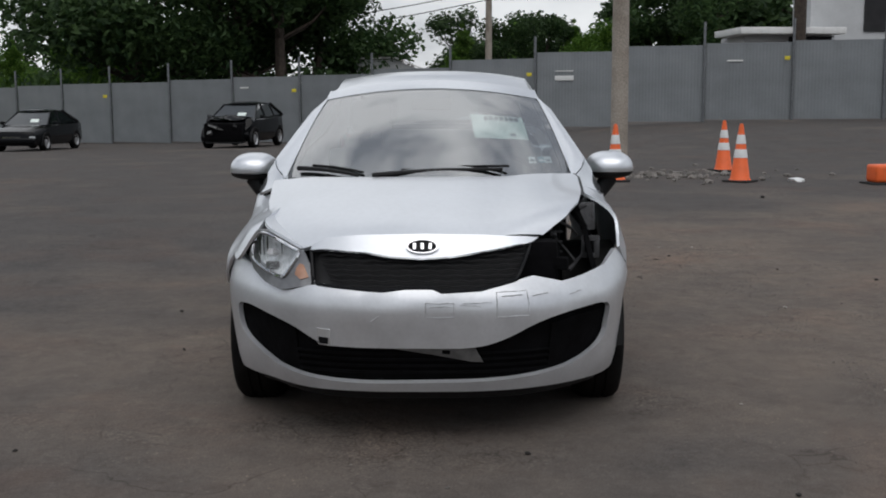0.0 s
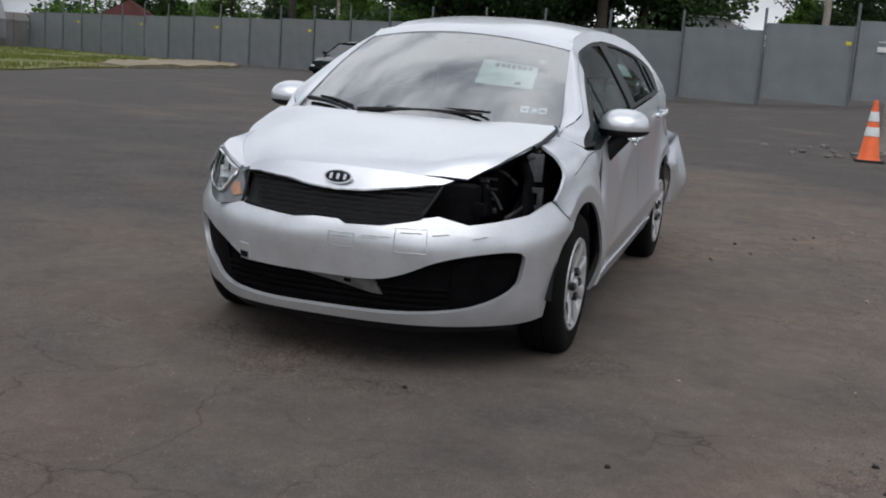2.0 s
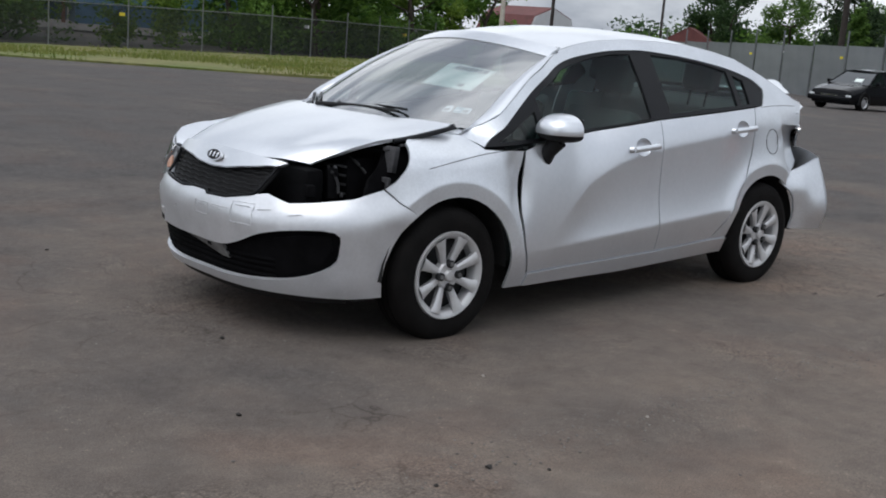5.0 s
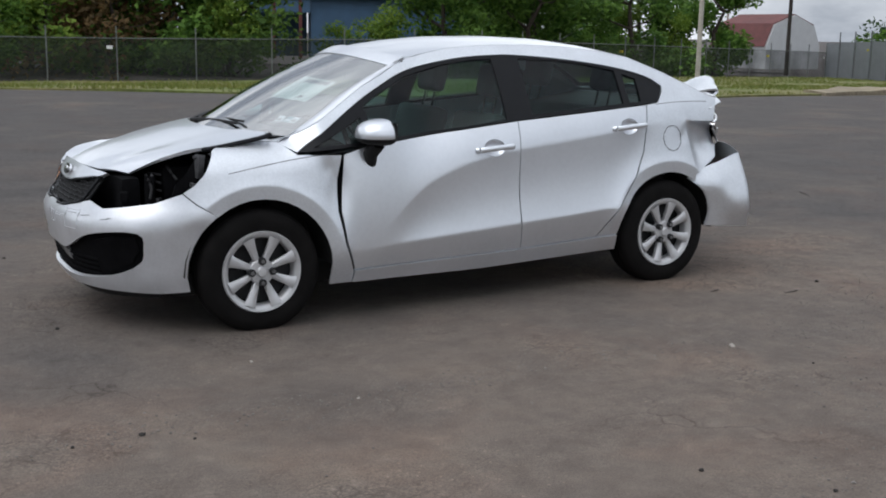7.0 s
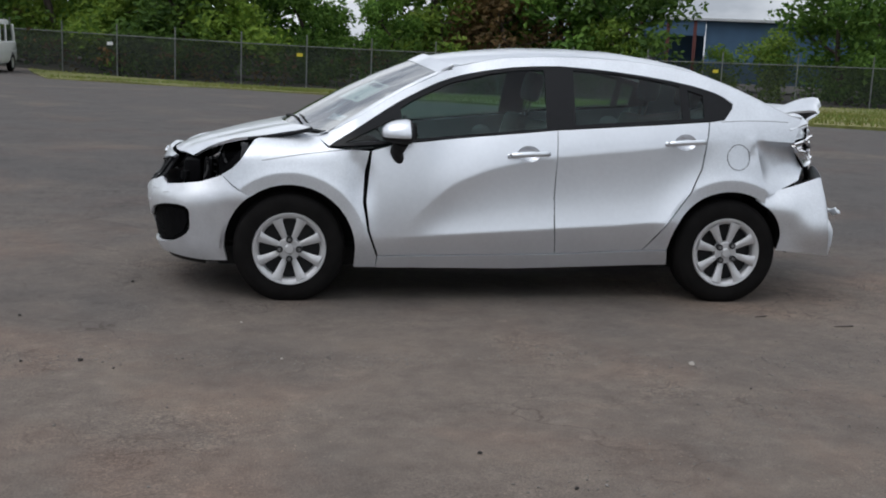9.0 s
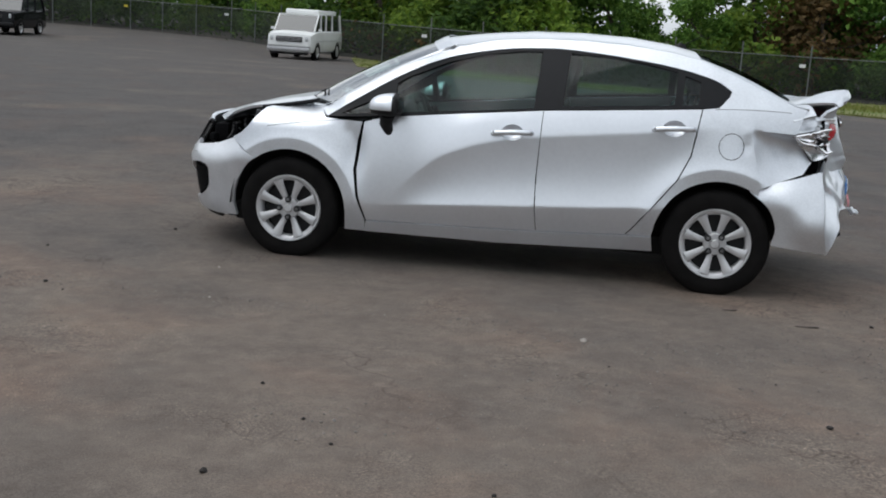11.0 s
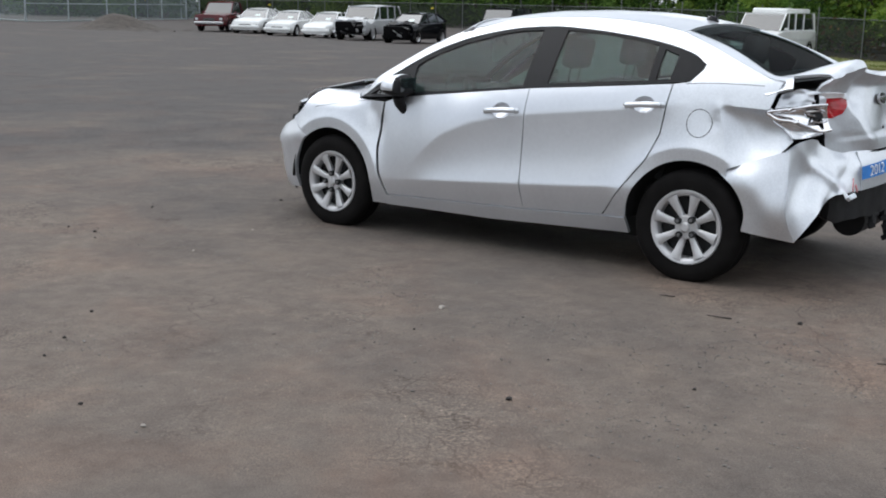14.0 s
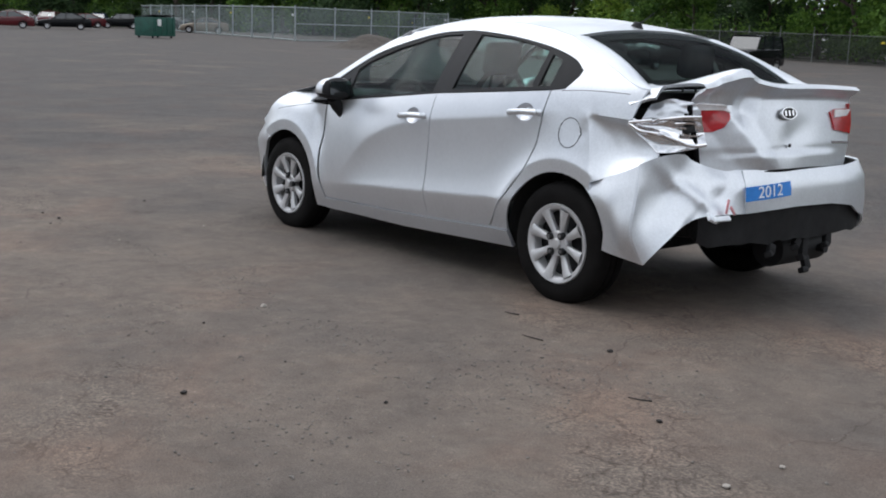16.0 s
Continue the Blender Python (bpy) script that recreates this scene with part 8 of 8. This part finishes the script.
rock_kinds = []
for k in range(5):
    bm = rock(rub, 1.0)
    me = bpy.data.meshes.new("rubble_piece")
    bm.to_mesh(me)
    bm.free()
    me.materials.append(M["rubble"])
    rock_kinds.append(me)
patch_rub = thing("rubble_patch", "patch of broken asphalt and stones round the pole", "rubble")
for k in range(150):
    a, q = rub.uniform(0, 6.28), abs(rub.gauss(0, 0.9)) + 0.15
    x, y = -12.9 + math.cos(a) * q * 0.9 + rub.uniform(0, 1.0), 3.5 + math.sin(a) * q * 1.4
    s = rub.uniform(0.02, 0.085)
    ob = new("rubble_piece", rub.choice(rock_kinds))
    ob.parent = patch_rub
    ob.matrix_basis = pose(x, y, ground_z(x, y) + 0.2 * s, 0, 0, rub.uniform(0, 360)) @ Matrix.Scale(s, 4)
bm = rock(rub, 0.17, 0.5)
ob = part("stone", bm, M["reflective"])
ob.matrix_basis = on_ground(-11.0, 5.3, 30)
tagged(ob, "pale flat stone lying on the lot", "stone")

# stones and bits on the lot
M["stone"] = principled("stone", (0.16, 0.15, 0.14), 0.9, 0, var=0.3, scale=30, fine=0.3, bump=0.4, bump_scale=60, random_var=0.5)
M["pale"] = principled("pale_stone", (0.30, 0.275, 0.245), 0.9, 0, var=0.2, scale=40, fine=0.2)
M["dark_bit"] = principled("dark_debris", (0.022, 0.019, 0.017), 0.9, 0, var=0.3, scale=40)
for x, y, s, mt in ((-0.61, 2.14, 0.026, "pale"), (-1.60, 3.06, 0.024, "dark_bit"), (0.50, 4.19, 0.024, "dark_bit"), (2.21, 2.07, 0.022, "dark_bit"), (-2.10, 1.30, 0.020, "dark_bit"), (1.32, 2.03, 0.012, "pale"), (0.18, 3.83, 0.012, "dark_bit"),
                    (0.34, 3.62, 0.014, "dark_bit"), (0.23, 3.60, 0.014, "rubble"), (-0.42, 4.09, 0.014, "dark_bit"), (-0.77, 4.09, 0.016, "pale"), (2.65, 1.25, 0.018, "dark_bit"), (-2.81, 1.83, 0.020, "dark_bit"), (-3.32, 1.84, 0.018, "pale"),
                    (-3.31, 2.12, 0.022, "pale"), (-1.46, 2.54, 0.010, "dark_bit"), (-2.10, 2.51, 0.014, "dark_bit"), (-0.74, 2.53, 0.011, "dark_bit"), (2.20, 0.39, 0.020, "dark_bit"), (0.61, 3.28, 0.016, "dark_bit"), (2.05, 2.19, 0.012, "dark_bit"),
                    (1.53, 1.34, 0.014, "pale"), (2.46, 2.09, 0.014, "dark_bit"), (-0.56, -1.58, 0.022, "dark_bit"), (2.18, -1.52, 0.018, "dark_bit"), (0.47, -1.31, 0.016, "dark_bit"), (-8.11, 4.0, 0.05, "dark_bit"), (4.6, 4.1, 0.03, "pale"), (5.2, 2.6, 0.028, "pale")):
    bm = rock(rub, s * 0.75, 0.7)
    ob = part("stone", bm, M[mt])
    ob.matrix_basis = pose(x, y, ground_z(x, y) + s * 0.2, 0, 0, rub.uniform(0, 360))
    tagged(ob, "small dark stone on the worn asphalt" if mt == "dark_bit" else "small pale stone on the worn asphalt", "stone", group="stones on the lot")
pv, pf = [], []
base_v = [Vector(v.co) for v in rock_kinds[0].vertices]
base_f = [tuple(p.vertices) for p in rock_kinds[0].polygons]
for k in range(5200):
    a, q = rub.uniform(0, 6.28), 1.2 + 11 * rub.random() ** 0.8
    x, y = math.cos(a) * q, math.sin(a) * q
    if noise.noise((x * 0.5, y * 0.5, 11)) < rub.uniform(-0.5, 0.25):
        continue
    s = 0.002 + 0.008 * rub.random() ** 4
    t0 = rub.uniform(0, 6.28)
    n = len(pv)
    z = ground_z(x, y)
    pv += [(x + s * (v.x * math.cos(t0) - v.y * math.sin(t0)), y + s * (v.x * math.sin(t0) + v.y * math.cos(t0)), z + s * (v.z + 0.2)) for v in base_v]
    pf += [tuple(i + n for i in q2) for q2 in base_f]
# loose gravel along the old joint and where the surface has broken up
STREAK = spline([(2.5, 2.02), (1.6, 2.02), (0.9, 2.03), (0.1, 1.93), (-0.6, 2.15), (-1.3, 2.05)], 6)
BROKEN = ((-1.9, 1.95, 0.45, 900), (-2.1, 2.95, 0.40, 500), (-0.75, 2.80, 0.35, 350), (0.2, 3.62, 0.25, 180), (-2.35, 1.62, 0.3, 350))
spots = []
for k in range(1300):
    a = rub.choice(STREAK)
    spots.append((a[0] + rub.gauss(0, 0.16), a[1] + rub.gauss(0, 0.09)))
for x0, y0, sp, n0 in BROKEN:
    spots += [(x0 + rub.gauss(0, sp), y0 + rub.gauss(0, sp * 0.6)) for k in range(n0)]
for x, y in spots:
    s, t0, n, z = 0.0018 + 0.006 * rub.random() ** 3, rub.uniform(0, 6.28), len(pv), ground_z(x, y)
    pv += [(x + s * (v.x * math.cos(t0) - v.y * math.sin(t0)), y + s * (v.x * math.sin(t0) + v.y * math.cos(t0)), z + s * (v.z + 0.2)) for v in base_v]
    pf += [tuple(i + n for i in q2) for q2 in base_f]
M["grit"] = principled("grit", (0.135, 0.124, 0.114), 0.95, 0, var=0.45, scale=25, fine=0.3)
g = mesh_part("grit", pv, pf, M["grit"], smooth=False)
tagged(g, "scattered gravel and grit on the lot", "gravel", kind="stuff")
for x, y, ln, tn in ((-2.61, 1.70, 0.09, 30), (-1.75, 1.43, 0.12, 10), (-4.95, -1.46, 0.35, 60), (-1.37, 1.20, 0.08, 20)):
    v, f = tube([(-ln / 2, 0, 0.004), (0, 0.01, 0.007), (ln / 2, -0.006, 0.004)], 0.0035, 5, 0.002)
    ob = mesh_part("twig", v, f, M["dark_bit"])
    ob.matrix_basis = on_ground(x, y, tn)
    tagged(ob, "short dark twig lying on the asphalt", "twig")

# ---- buildings beyond the fences ----
M["metal_white"] = principled("white_siding", (0.50, 0.51, 0.52), 0.6, 0, var=0.05, scale=1.5, fine=0.05)
M["roof_maroon"] = principled("maroon_roof", (0.115, 0.035, 0.032), 0.7, 0, var=0.2, scale=1.5, fine=0.1)
M["wall_blue"] = principled("blue_siding", (0.055, 0.115, 0.20), 0.55, 0, var=0.1, scale=1.0, fine=0.05)
M["dark_open"] = principled("dark_interior", (0.02, 0.02, 0.022), 0.9, 0, var=0.2, scale=2)


def prism(profile, a, depth):
    """Extrudes an upright outline (along, up) by depth."""
    n = len(profile)
    v = [(0, s, z) for s, z in profile] + [(depth, s, z) for s, z in profile]
    f = [tuple(range(n))[::-1], tuple(range(n, 2 * n))] + [(k, (k + 1) % n, n + (k + 1) % n, n + k) for k in range(n)]
    return v, f


barn = thing("barn", "white barn with a maroon gambrel roof beyond the fence", "barn", pose(-74.4, -67.9, -1.15, 0, 0, 266))
prof = [(-3.1, 0), (3.1, 0), (3.1, 2.0), (2.3, 3.9), (0, 4.8), (-2.3, 3.9), (-3.1, 2.0)]
mesh_part("barn_wall", *prism(prof, 0, 7.6), M["metal_white"], barn, smooth=False)
for sg in (1, -1):
    for (s1, z1), (s2, z2) in (((0, 4.84), (2.36, 3.92)), ((2.34, 3.96), (3.22, 1.95))):
        vv = [(0.15, sg * s1, z1), (7.7, sg * s1, z1), (7.7, sg * s2, z2), (0.15, sg * s2, z2)]
        vv += [(x, y, z + 0.08) for x, y, z in vv]
        mesh_part("barn_roof", vv, [(0, 1, 2, 3), (7, 6, 5, 4), (0, 4, 5, 1), (1, 5, 6, 2), (2, 6, 7, 3), (3, 7, 4, 0)], M["roof_maroon"], barn, smooth=False)
house = thing("house", "small house with a reddish roof among trees", "house", pose(-86, -60.5, -1.3, 0, 0, 30))
bm = bmesh.new()
box(bm, (5, 6, 2.4), (0, 0, 1.2))
part("house_wall", bm, M["metal_white"], house)
mesh_part("house_roof", *prism([(-3.4, 2.35), (3.4, 2.35), (0, 4.3)], 0, 5.6), M["roof_maroon"], house, smooth=False).matrix_basis = pose(-2.8, 0, 0)
shed = thing("shed", "low pale shed with a sloping roof behind the fence", "shed", pose(-54.5, -3.6, 0, 0, 0, 0))
mesh_part("shed_wall", *prism([(-1.9, 0), (1.9, 0), (1.9, 2.75), (0.2, 3.45), (-1.9, 3.45)], 0, 4.0), M["metal_white"], shed, smooth=False).matrix_basis = pose(-4, 0, 0)
mesh_part("shed_roof", [(0.15, -2.0, 3.47), (0.15, 0.2, 3.5), (0.15, 2.1, 2.72), (-4.1, -2.0, 3.47), (-4.1, 0.2, 3.5), (-4.1, 2.1, 2.72), (0.15, -2.0, 3.55), (0.15, 0.2, 3.58), (0.15, 2.1, 2.80), (-4.1, -2.0, 3.55), (-4.1, 0.2, 3.58), (-4.1, 2.1, 2.80)],
          [(6, 7, 10, 9), (7, 8, 11, 10), (0, 1, 7, 6), (1, 2, 8, 7), (2, 5, 11, 8), (0, 6, 9, 3)], M["white"], shed, smooth=False)
hall = thing("industrial_building", "white industrial building with a low canopy", "building", pose(-44, 16.5, 0.35, 0, 0, 6))
bm = bmesh.new()
box(bm, (2.0, 10, 6.6), (-1.5, 4.2, 3.3))
part("hall_wall", bm, M["metal_white"], hall)
bm = bmesh.new()
box(bm, (3.4, 4.6, 0.28), (0.4, -2.6, 3.75), (0, 0, 0), 0.03)
part("canopy", bm, M["white"], hall)
bm = bmesh.new()
box(bm, (3.0, 4.0, 3.6), (-0.6, -2.3, 1.8))
part("hall_annex", bm, M["metal_white"], hall)
bm = bmesh.new()
box(bm, (0.05, 1.9, 0.6), (0.95, -1.4, 3.25))
part("hall_window", bm, M["dark_open"], hall)
bm = bmesh.new()
box(bm, (0.06, 1.5, 1.5), (-0.46, 2.4, 4.6))
part("hall_window", bm, M["dark_open"], hall)
blue = thing("blue_building", "blue metal building with an open bay and white roof edge", "building", pose(-21.5, -64.6, -0.3, 0, 0, 159))
bm = bmesh.new()
box(bm, (11, 8, 3.9), (9.8, 4.0, 1.95))
part("building_wall", bm, M["wall_blue"], blue)
bm = bmesh.new()
box(bm, (4.4, 0.3, 3.9), (2.0, 7.9, 1.95))
part("bay_back_wall", bm, M["wall_blue"], blue)
bm = bmesh.new()
box(bm, (17.5, 9, 0.18), (7.0, 4.0, 3.99), (0, 0, 0), 0.02)
part("building_roof", bm, M["metal_white"], blue)
bm = bmesh.new()
box(bm, (4.3, 0.2, 0.9), (2.1, -0.2, 3.4))
part("bay_header", bm, M["wall_blue"], blue)
for k in range(3):
    bm = bmesh.new()
    box(bm, (0.22, 0.22, 3.9), (0.2 + 1.7 * k, -0.2, 1.95))
    part("bay_post", bm, M["roof_maroon"], blue)
